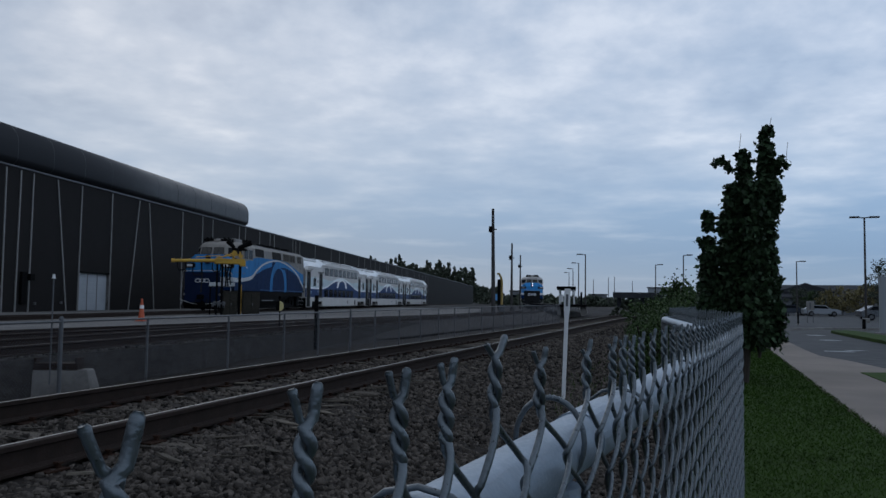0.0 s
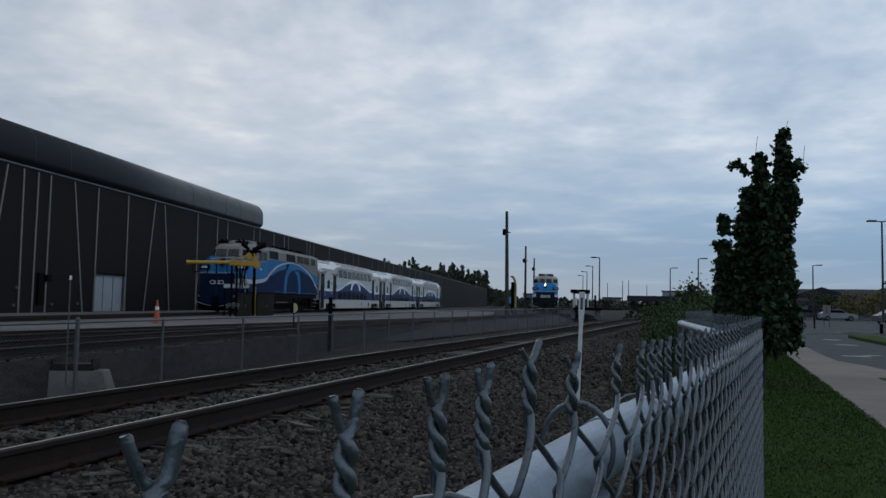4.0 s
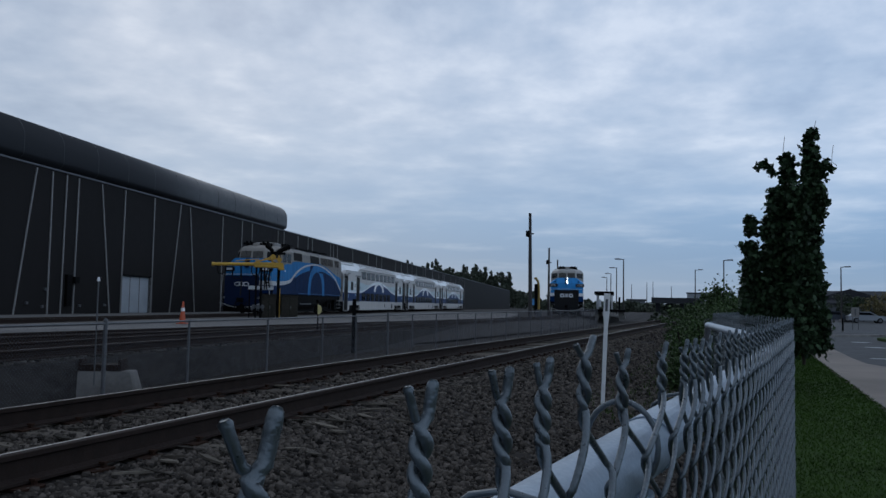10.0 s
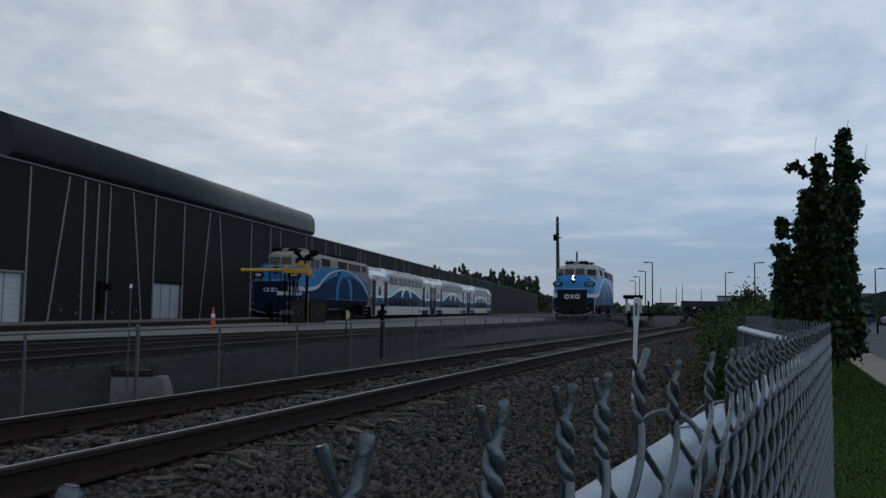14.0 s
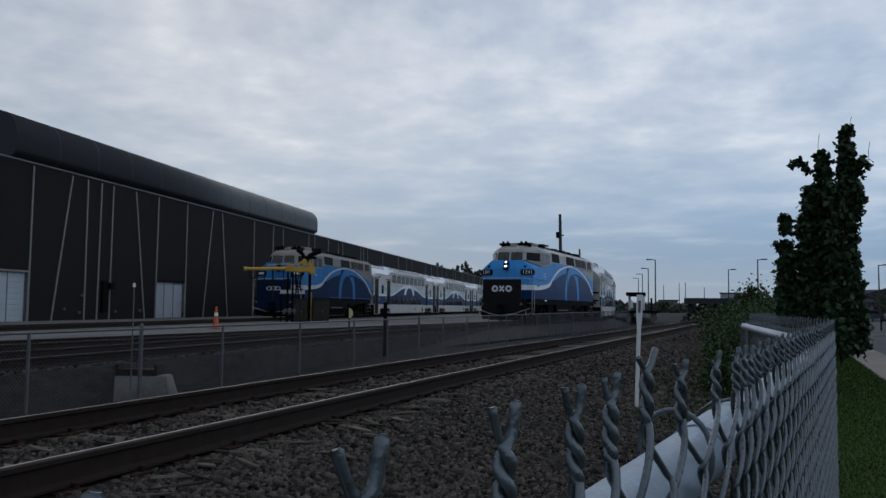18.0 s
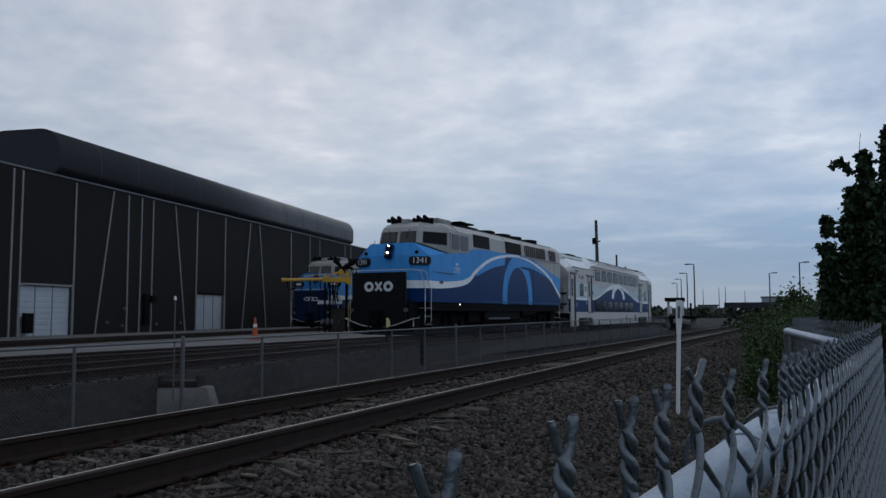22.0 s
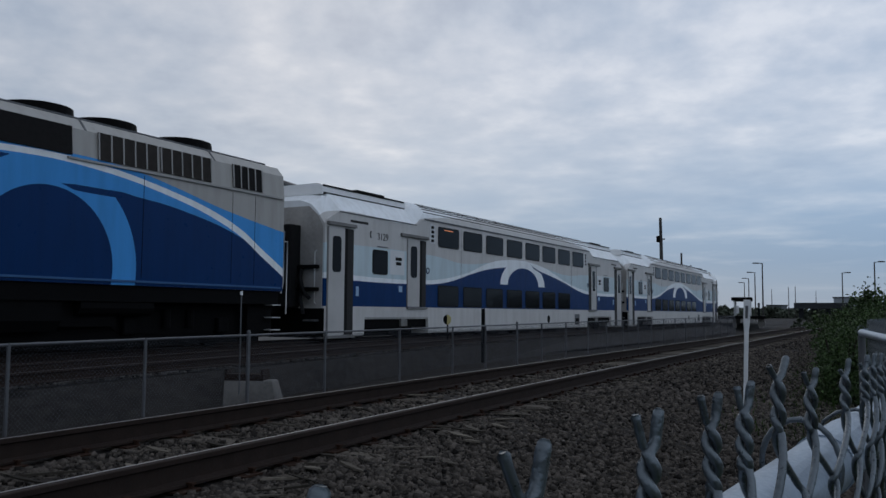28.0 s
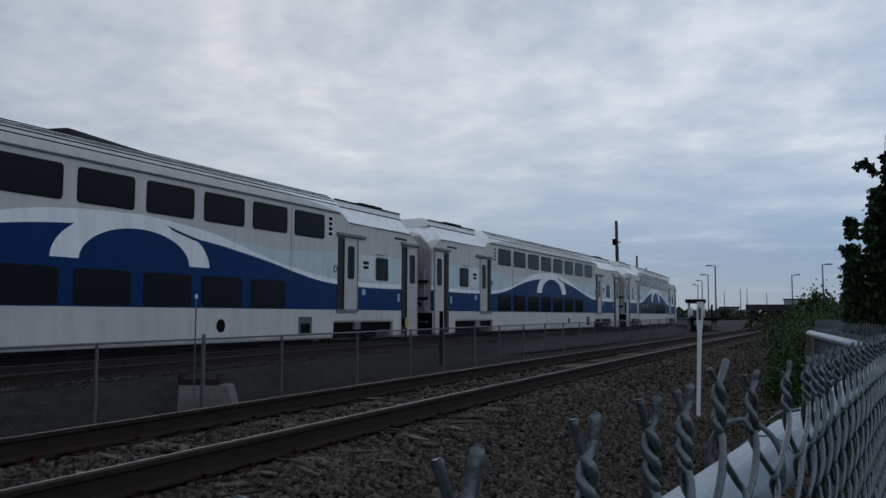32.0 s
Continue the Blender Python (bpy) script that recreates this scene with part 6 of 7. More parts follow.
def disc_sign(x, y):
    e = thing("derail_sign", "small round sign, half black and half yellow, on a short post", "sign", pose(x, y, -0.38))
    part("post", cyl(B(), (0, 0.02, 0), (0, 0.02, 1.0), 0.025, n=8), BLACK, e)
    tilt = pose(0, 0, 0.98, 0, 0, 20)
    for nm, a0, m_ in (("black_half", 90, BLACK), ("yellow_half", 270, mat("sign_cream", (0.55, 0.47, 0.20), 0.5, 0, 0.1, 6, 0, 30))):
        ringp = [(0.13 * math.cos(radians(a0 + 15 * k)), 0.16 * math.sin(radians(a0 + 15 * k))) for k in range(13)]
        o = part(nm, loft(B(), [[(px_, yy, pz) for px_, pz in ringp] for yy in (-0.03, 0.0)]), m_, e)
        o.matrix_basis = tilt


disc_sign(-12.0, 24.2)


def marker():
    """The white flexible marker beside the near track; it leans."""
    e = thing("marker_post", "slim white plastic trackside marker post, leaning slightly", "marker post", pose(-1.285, 10.5, -0.42, 2, 2.2, 0))
    part("post", prism(B(), [(-0.022, -0.1), (0.022, -0.1), (0.024, 1.04), (0.036, 1.18), (0.036, 1.44), (-0.036, 1.44), (-0.036, 1.18), (-0.024, 1.04)], -0.012, 0.012), SIGNWHITE, e)
    part("print", box(B(), -0.015, 0.015, -0.016, -0.012, 1.22, 1.37), GALV_DULL, e)


marker()


def stand():
    """Fuelling stand: a yellow boom and tray carried by dark posts, with hoses and swivel arms."""
    e = thing("loading_stand", "yellow steel loading arm on dark posts beside the parked locomotive", "loading stand", pose(-25.8, 44.4, -0.36, 0, 0, 33))
    part("boom", cyl(B(), (-2.95, 0, 3.36), (-0.35, 0, 3.42), 0.095, 0.11, n=12), YELLOW, e)
    part("boom_collar", cyl(B(), (-2.98, 0, 3.36), (-2.80, 0, 3.364), 0.125, n=12), YELLOW, e)
    tray = part("arm_tray", box(B(), -0.52, 1.27, -0.35, 0.35, 3.22, 3.44, bevel=0.05), YELLOW, e)
    part("tray_lip", box(B(), -0.50, 1.2, -0.37, -0.33, 3.42, 3.54, bevel=0.01), YELLOW, tray)
    part("tray_end", box(B(), 0.95, 1.28, -0.37, 0.37, 3.10, 3.24, bevel=0.02), YELLOW, tray)
    part("mast", box(B(), 0.90, 1.06, -0.1, 0.1, 0, 3.2, bevel=0.02), BLACK, e)
    part("yellow_leg", box(B(), 1.065, 1.11, -0.06, 0.06, 0, 2.0), YELLOW, e)
    for x, z1 in ((-0.36, 3.3), (-0.06, 3.3)):
        part("gantry_post", box(B(), x - 0.06, x + 0.06, -0.30, -0.18, 0.0, z1), BLACK, e)
    # braces and the jumble of yellow fittings over the mast
    for p, q_, r in (((-1.6, 0.05, 3.60), (-0.2, 0.05, 3.74), 0.025), ((-0.5, 0.1, 3.50), (0.7, 0.1, 3.95), 0.04), ((-0.45, -0.1, 3.62), (0.95, -0.1, 3.80), 0.03), ((0.55, 0, 3.4), (0.62, 0, 4.05), 0.06), ((1.05, 0.1, 3.4), (0.95, 0.1, 4.0), 0.05)):
        part("brace", cyl(B(), p, q_, r, n=8), YELLOW, e)
    part("swivel_joint", cyl(B(), (0.62, -0.22, 3.86), (0.62, 0.22, 3.86), 0.16, n=12), YELLOW, e)
    part("swivel_joint", cyl(B(), (1.0, -0.2, 3.72), (1.0, 0.2, 3.72), 0.13, n=12), YELLOW, e)
    for p, q_, r0, r1 in (((0.22, 0.05, 4.62), (0.62, 0.05, 4.22), 0.17, 0.09), ((1.58, 0.05, 4.58), (0.85, 0.05, 4.20), 0.19, 0.12), ((0.45, 0.1, 4.16), (1.35, 0.1, 4.12), 0.08, 0.08), ((0.78, 0, 4.22), (0.72, 0, 3.9), 0.10, 0.08)):
        part("swing_arm", cyl(B(), p, q_, r0, r1, n=10), BLACK, e)
    for x0, x1, z in ((-2.62, -2.15, 2.80), (-1.74, -1.26, 2.52), (-0.62, -0.16, 2.75), (0.12, 0.42, 2.3)):
        tubes("hose", [[(x0, 0.05, 3.32), (x0 - 0.02, 0.08, z + 0.2), (x0 + 0.08, 0.1, z), (x1 - 0.08, 0.1, z + 0.02), (x1, 0.08, z + 0.15), (x1 + 0.02, 0.05, 3.32)]], 0.038, RUBBER, e)
    for x, lean, z in ((-1.28, 0.06, 1.5), (0.12, 0.05, 1.9), (0.35, -0.12, 1.9), (0.55, -0.2, 2.0)):
        tubes("drop_hose", [[(x, -0.05, 3.3), (x + lean, -0.06, 2.6), (x + lean * 0.5, -0.1, z)]], 0.045, RUBBER, e)
    # low platform with a pale step edge, valves and the pump cabinets
    plat = part("platform", box(B(), -0.78, 0.72, 0.35, 0.9, 1.86, 1.98), GALV_DULL, e)
    part("step_edge", box(B(), -0.78, 0.72, 0.31, 0.35, 1.90, 2.12), LETTER, plat)
    for x in (-0.7, 0.64):
        part("platform_post", box(B(), x - 0.04, x + 0.04, 0.5, 0.58, 0, 1.86), BLACK, plat)
    part("valve_body", cyl(B(), (-0.62, -0.15, 0.72), (0.12, -0.15, 0.66), 0.09, n=10), GALV_DULL, e)
    for x in (-0.45, -0.2, 0.05):
        part("valve_wheel", cyl(B(), (x, -0.26, 0.86), (x, -0.30, 0.86), 0.13, n=14), GALV_DULL, e)
        part("valve_stem", cyl(B(), (x, -0.16, 0.40), (x, -0.28, 0.86), 0.03, n=8), BLACK, e)
    olive = mat("olive_cabinet", (0.030, 0.028, 0.022), 0.8, 0, 0.7, 1.4, 0.2, 20, stain=0.5, spec=0.15)
    for name, a in (("pump_cabinet", (1.18, 2.16, -0.40, 0.30, 0.12, 1.50)), ("tool_cabinet", (0.02, 0.86, -0.15, 0.45, 0.12, 1.55))):
        c = part(name, box(B(), *a, bevel=0.03), olive, e)
        part("cabinet_lid", box(B(), a[0] - 0.03, a[1] + 0.03, a[2] - 0.03, a[3] + 0.03, a[5], a[5] + 0.06, bevel=0.015), olive, c)
        part("cabinet_seam", box(B(), (a[0] + a[1]) / 2 - 0.008, (a[0] + a[1]) / 2 + 0.008, a[2] - 0.006, a[2] + 0.01, a[4] + 0.08, a[5] - 0.06), BLACK, c)
        part("cabinet_latch", box(B(), (a[0] + a[1]) / 2 + 0.05, (a[0] + a[1]) / 2 + 0.09, a[2] - 0.03, a[2], 0.75, 0.9), GALV_DULL, c)


stand()


def utility_pole(x, y, z1, r=0.16, lean=0.0, box_z=None):
    e = thing("utility_pole", "tall dark wooden utility pole with a small box", "utility pole", pose(x, y, -0.6, 0, lean, 0), "utility poles")
    part("pole", cyl(B(), (0, 0, 0), (0, 0, z1 + 0.6), r, r * 0.62, n=10), POLEWOOD, e)
    bz = box_z or z1 * 0.82
    part("box", box(B(), -0.36, -0.05, -0.2, 0.2, bz, bz + 0.55, bevel=0.04), BLACK, e)
    part("bracket", box(B(), -0.3, 0.34, -0.05, 0.05, bz + 0.2, bz + 0.3), BLACK, e)


utility_pole(-15.2, 73.2, 9.25, 0.20, -0.8, 7.7)
utility_pole(-20.05, 108.3, 8.6, 0.18, 0, 7.0)
utility_pole(-24.6, 141.0, 8.9, 0.18)


OCHRE = mat("faded_ochre_paint", (0.30, 0.20, 0.045), 0.7, 0, 0.3, 4, 0.1, 40, stain=0.3)


def yellow_post(x, y):
    e = thing("bollard_sign_post", "weathered yellow steel post with a bent top", "post", pose(x, y, -0.36))
    tubes("post", [[(0, 0, 0), (0, 0, 3.0), (-0.08, 0, 3.5), (-0.3, 0, 3.85), (-0.45, 0, 3.8)]], 0.11, OCHRE, e, 10)
    part("box", box(B(), -0.25, 0.25, -0.25, 0.25, 0.0, 0.9), GALV_DULL, e)
    part("cover", box(B(), -0.38, -0.12, -0.2, 0.2, 0.4, 3.3), BLACK, e)


yellow_post(-15.2, 77.0)


def polar(az, dist, z=0.0):
    return (-0.04 + dist * math.sin(radians(az)), 0.06 + dist * math.cos(radians(az)), z)


def street_lamp(az, dist, top, arm=-1, double=False, label="dark street lamp with a flat angled head"):
    x, y, _ = polar(az, dist)
    e = thing("street_lamp", label, "street lamp", pose(x, y, -0.62), "street lamps")
    h = top + 0.62
    part("pole", cyl(B(), (0, 0, 0), (0, 0, h), 0.11, 0.07, n=10), POLEWOOD, e)
    for s in ((-1, 1) if double else (arm,)):
        part("arm", cyl(B(), (0, 0, h - 0.06), (s * 0.5, 0, h), 0.05, n=6), POLEWOOD, e)
        part("lamp_head", box(B(), min(s * 0.4, s * 1.15), max(s * 0.4, s * 1.15), -0.2, 0.2, h - 0.06, h + 0.08, bevel=0.03), POLEWOOD, e)
    part("foot", box(B(), -0.25, 0.25, -0.25, 0.25, 0, 0.5, bevel=0.04), CONCRETE, e)


for az, dist, el, arm, dbl in ((-5.54, 112, 3.3, -1, False), (-6.0, 138, 2.71, -1, False), (-6.38, 162, 2.32, -1, False), (-6.65, 186, 2.05, -1, False), (-0.88, 135, 2.62, 1, False), (0.92, 112, 3.26, 1, False), (7.88, 120, 2.82, 1, False), (11.79, 78, 5.52, 1, True)):
    street_lamp(az + 0.1, dist, 0.84 + dist * math.tan(radians(el)), arm, dbl)


def platform_shelter():
    x, y, _ = polar(-6.2, 92)
    e = thing("platform_shelter", "small dark platform canopy on pale posts", "shelter", pose(x, y, -0.6, 0, 0, 6))
    part("platform", box(B(), -4.8, 1.4, -1, 26, 0.95, 1.25), BLACK, e)
    for yy in (0, 12, 24):
        for xx in (-4.4, -1.6, 1.0):
            part("footing", box(B(), xx - 0.2, xx + 0.2, yy - 0.3, yy + 0.3, 0, 0.95), CONCRETE, e)
    part("canopy", box(B(), -1.9, 0.2, 0, 8, 2.85, 3.2, bevel=0.05), BLACK, e)
    for yy in (0.3, 4, 7.7):
        for xx in (-1.6, 0.0):
            part("post", box(B(), xx - 0.06, xx + 0.06, yy - 0.06, yy + 0.06, 1.25, 2.9), SIGNWHITE, e)
    part("sign_board", box(B(), -1.45, -1.15, -0.1, 0.0, 1.5, 2.3), SIGNWHITE, e)
    part("dark_screen", box(B(), 0.7, 0.9, 0, 8, 1.25, 2.6), GLASS, e)


platform_shelter()


def far_sign():
    x, y, _ = polar(-11.6, 120)
    e = thing("road_sign", "small blue sign board beyond the yard", "sign", pose(x, y, -0.6))
    part("board", box(B(), -0.5, 0.5, -0.05, 0.05, 1.6, 2.5), SKYBLUE, e)
    part("post", cyl(B(), (0, 0, 0), (0, 0, 1.6), 0.06, n=6), POLEWOOD, e)


far_sign()


# ---- plants ----
def leaves(centres, radii, per, size, seed, squash=1.0, loose=False):
    """Bent four-cornered leaves strewn about clump centres. Returns vertices and faces."""
    rng = np.random.default_rng(seed)
    c = np.repeat(np.asarray(centres, float), per, 0)
    r = np.repeat(np.asarray(radii, float), per)
    n = len(c)
    d = rng.normal(size=(n, 3))
    d /= np.linalg.norm(d, axis=1)[:, None]
    p = c + d * (r * (1.15 * np.abs(rng.normal(0, 0.62, n)) if loose else rng.uniform(0.25, 1.0, n) ** 0.6))[:, None] * np.array([1, 1, squash])
    a = rng.normal(size=(n, 3))
    a[:, 2] -= 0.4
    a /= np.linalg.norm(a, axis=1)[:, None]
    b = np.cross(a, rng.normal(size=(n, 3)))
    b /= np.linalg.norm(b, axis=1)[:, None]
    s = (size * rng.uniform(0.6, 1.3, n))[:, None]
    nrm = np.cross(a, b)
    v = np.stack([p - a * s * 0.5, p + b * s * 0.42 + nrm * s * 0.12, p + a * s * 0.6, p - b * s * 0.42 + nrm * s * 0.12], 1)
    return v.reshape(-1, 3), np.arange(n * 4).reshape(n, 4)


def columnar_tree():
    e = thing("columnar_maple", "tall dark green columnar maple with upright leafy limbs", "tree", pose(1.45, 15.0, -0.5))
    rng = random.Random(21)
    part("trunk", cyl(B(), (-0.22, 0, 0), (0.0, 0, 3.2), 0.075, 0.035, n=10), BARK, e)
    # upright leaders: plan offset, foot, top and leafy width
    leaders = [(0.15, 0.0, 0.75, 4.14, 0.185), (0.17, 0.1, 3.2, 4.43, 0.116), (0.24, 0.0, 2.9, 3.78, 0.163), (-0.21, 0.05, 0.9, 4.00, 0.18), (-0.38, 0.0, 0.9, 3.45, 0.204), (-0.06, -0.2, 0.75, 3.42, 0.272), (-0.02, 0.2, 0.8, 3.4, 0.272), (0.10, 0.0, 1.2, 3.4, 0.190),
               (-0.79, 0.0, 1.25, 2.46, 0.184), (-0.79, 0.0, 2.62, 3.06, 0.082), (0.17, -0.1, 0.70, 1.86, 0.231), (-0.10, 0.1, 0.75, 1.8, 0.340), (-0.47, 0.0, 1.0, 2.9, 0.190), (-0.72, 0.1, 1.1, 1.8, 0.245), (0.12, 0.0, 0.66, 1.2, 0.272)]
    centres, radii = [], []
    for x, y, z0, z1, w in leaders:
        tubes("limb", [[(0.02, 0, max(0.3, z0 - 0.2)), (x * 0.6, y * 0.6, z0 + 0.2), (x, y, (z0 + z1) / 2), (x * 1.02, y, z1 - 0.08)]], [0.03, 0.024, 0.016, 0.006], BARK, e, 6)
        z = z0 + 0.06
        while z < z1 - 0.04:
            k = (z - z0) / (z1 - z0)
            ww = w * (1.0 - 0.40 * k ** 4)
            for _ in range(6 if w > 0.15 else 4):
                centres.append((x + rng.uniform(-0.7, 0.7) * ww, y + rng.uniform(-1.0, 1.0) * ww, z + rng.uniform(-0.05, 0.05)))
                radii.append(max(0.06, ww * rng.uniform(0.35, 0.6)))
            z += 0.085
    for x, z in ((-0.63, 3.83), (-0.56, 3.82), (-0.49, 3.76), (-0.44, 3.68), (0.47, 3.73), (0.42, 3.80), (-0.93, 2.44), (0.36, 1.78), (0.34, 3.3), (-0.93, 1.66), (0.24, 0.72)):
        centres.append((x, 0, z))
        radii.append(0.075)
    for x, z0, z1 in ((-0.27, 3.98, 4.3), (0.22, 4.4, 4.55), (0.48, 3.8, 4.12)):
        tubes("twig", [[(x, 0, z0), (x + 0.01, 0, (z0 + z1) / 2), (x + 0.03, 0, z1)]], 0.004, BARK, e, 4)
    v, f = leaves(centres, radii, 34, 0.092, 7, loose=True)
    o = fast("crown", v, f, LEAF, e)
    o["label"] = "dense crown of small lobed leaves"


columnar_tree()


def bush(x, y, z, w, h, seed, material=None, size=0.11, n=60, label="leafy green bush growing along the fence"):
    e = thing("bush", label, "bush", pose(x, y, z), "bushes")
    rng = random.Random(seed)
    cs, rs = [], []
    for _ in range(n):
        a, r = rng.uniform(0, 6.28), w * math.sqrt(rng.random())
        k = 1 - (r / w) ** 2
        cs.append((r * math.cos(a), r * math.sin(a) * 1.5, rng.uniform(0.05, max(0.12, h * k ** 0.6))))
        rs.append(rng.uniform(0.12, 0.32) * h * 0.6)
    v, f = leaves(cs, rs, 46, size * 1.1, seed, loose=True)
    fast("foliage", v, f, material or BUSHLEAF, e)
    lines = []
    for k in range(7):
        a = k * 0.9
        lines.append([(0, 0, 0), (w * 0.25 * math.cos(a), w * 0.3 * math.sin(a), h * 0.4), (w * 0.55 * math.cos(a), w * 0.6 * math.sin(a), h * 0.8)])
    tubes("stem", lines, 0.012, BARK, e, 5)


for k, (x, y, w, h) in enumerate(((-0.30, 13.9, 0.40, 1.28), (-0.15, 16.4, 0.5, 1.30), (0.15, 18.5, 0.7, 1.2), (-0.15, 22, 0.8, 1.2), (0.3, 26, 1.1, 1.5), (-0.3, 31, 1.2, 1.5), (0.9, 30, 1.4, 1.8), (0.42, 40, 0.36, 2.75), (0.15, 41, 0.26, 2.45), (0.85, 42, 0.5, 2.5), (0.1, 38, 1.6, 1.5), (1.4, 37, 1.8, 1.9), (-0.1, 47, 2.2, 1.8), (1.6, 47, 2.2, 2.2), (2.9, 43, 2.0, 2.1), (-0.6, 61, 2.6, 1.8), (-2.2, 64, 2.0, 1.3), (1.8, 62, 2.8, 2.4), (4.0, 60, 3.0, 2.7))):
    bush(x, y, -0.55, w, h, 30 + k, None, 0.036 if y < 18 else 0.045 if y < 20 else 0.062 if y < 35 else 0.11, 190 if y < 18 else 180 if y < 35 else 90)
for k, (az, d, w, h) in enumerate(((-1.0, 100, 5, 1.5), (0.2, 85, 5, 2.0), (1.6, 78, 4, 3.3), (2.4, 80, 3, 2.6), (3.2, 75, 4, 2.4))):
    x, y, _ = polar(az, d)
    bush(x, y, -0.6, w, h, 80 + k, FARLEAF if k < 1 else None, 0.3, 40, "rough scrub beyond the curve of the track")


def small_tree(az, d, h, w, seed, material, label):
    x, y, _ = polar(az, d)
    e = thing("tree", label, "tree", pose(x, y, -0.6), "trees by the car park")
    rng = random.Random(seed)
    part("trunk", cyl(B(), (0, 0, 0), (0.05, 0, h * 0.75), 0.06, 0.025, n=8), BARK, e)
    cs, rs = [], []
    for _ in range(46):
        k = rng.random()
        a, r = rng.uniform(0, 6.28), w * math.sqrt(rng.random()) * (1 - abs(k - 0.4) * 0.9)
        cs.append((r * math.cos(a), r * math.sin(a), h * (0.20 + 0.76 * k)))
        rs.append(rng.uniform(0.12, 0.24) * w + 0.1)
    lines = [[(0, 0, h * 0.3), (c[0] * 0.5, c[1] * 0.5, (c[2] + h * 0.3) / 2), c] for c in cs[:9]]
    tubes("limb", lines, 0.025, BARK, e, 5)
    v, f = leaves(cs, rs, 30, 0.22, seed)
    fast("crown", v, f, material, e)


for k, (az, d, h, w, m) in enumerate(((8.0, 88, 3.2, 1.5, FARLEAF), (9.9, 88, 3.2, 1.3, FALLLEAF), (10.6, 90, 3.3, 1.2, FALLLEAF), (11.3, 86, 3.1, 1.4, FALLLEAF), (12.0, 88, 3.4, 1.5, FALLLEAF), (12.6, 84, 5.8, 1.3, FARLEAF), (13.4, 86, 3.4, 1.6, FALLLEAF), (9.2, 92, 2.9, 1.3, FARLEAF), (14.3, 80, 3.4, 1.6, FALLLEAF), (15.3, 82, 3.6, 1.6, FARLEAF), (8.8, 92, 2.9, 1.2, BUSHLEAF))):
    small_tree(az, d * 1.5, 1.45 + (h - 1.45) * 1.5, w * 1.5, 200 + k, m, "small tree with turning leaves by the car park" if m is FALLLEAF else "small dark leafy tree by the car park")


def far_wood():
    def WOODTOP(a):
        return float(np.interp(a, (-21, -18.3, -16.7, -14.7, -13.8, -13.1, -12.5, -11.8), (2.8, 2.85, 2.6, 2.55, 2.4, 1.8, 1.25, 0.95))) + 0.22 * math.sin(a * 5.1) * math.sin(a * 2.3)
    rng = np.random.default_rng(12)
    V, F, o = [], [], 0
    for az, top in [(a, WOODTOP(a)) for a in np.arange(-21.0, -11.3, 0.11)]:
        d = 470 + rng.uniform(-20, 30)
        x, y, _ = polar(az + rng.uniform(-0.1, 0.1), d)
        spire = rng.random() < 0.5
        h = d * math.tan(radians(max(0.9, top + (rng.uniform(-0.35, 0.22) if spire else rng.uniform(-0.55, -0.2))))) + 1.4
        cs, rs = [], []
        for k in range(44):
            t = rng.random() ** 0.8
            r = 3.4 * (1 - t) + 0.15 if spire else 3.2 * (1 - 0.75 * t ** 2)
            cs.append((x + rng.normal() * r * 0.5, y + rng.normal() * r * 0.5, -0.6 + h * (0.1 + 0.9 * t)))
            rs.append(0.35 + r * 0.35)
        v, f = leaves(cs, rs, 12, 1.15, int(az * 50) + 2000, loose=True)
        V.append(v)
        F.append(f + o)
        o += len(v)
    tagged(fast("far_wood", np.concatenate(V), np.concatenate(F), FARLEAF), "dark uneven treeline behind the hall", "trees", kind="stuff")
    V, F, o = [], [], 0
    for az in np.arange(-11.0, 17, 0.22):
        d = 260 + rng.uniform(-30, 60)
        x, y, _ = polar(az, d)
        h = rng.uniform(1.8, 3.6)
        cs = [(x + rng.normal() * 1.6, y + rng.normal() * 1.5, -0.6 + h * rng.random()) for _ in range(16)]
        v, f = leaves(cs, [0.9] * 16, 9, 1.2, int(az * 50) + 4000)
        V.append(v)
        F.append(f + o)
        o += len(v)
    tagged(fast("far_scrub", np.concatenate(V), np.concatenate(F), FARLEAF), "low dark scrub along the horizon", "trees", kind="stuff")


far_wood()


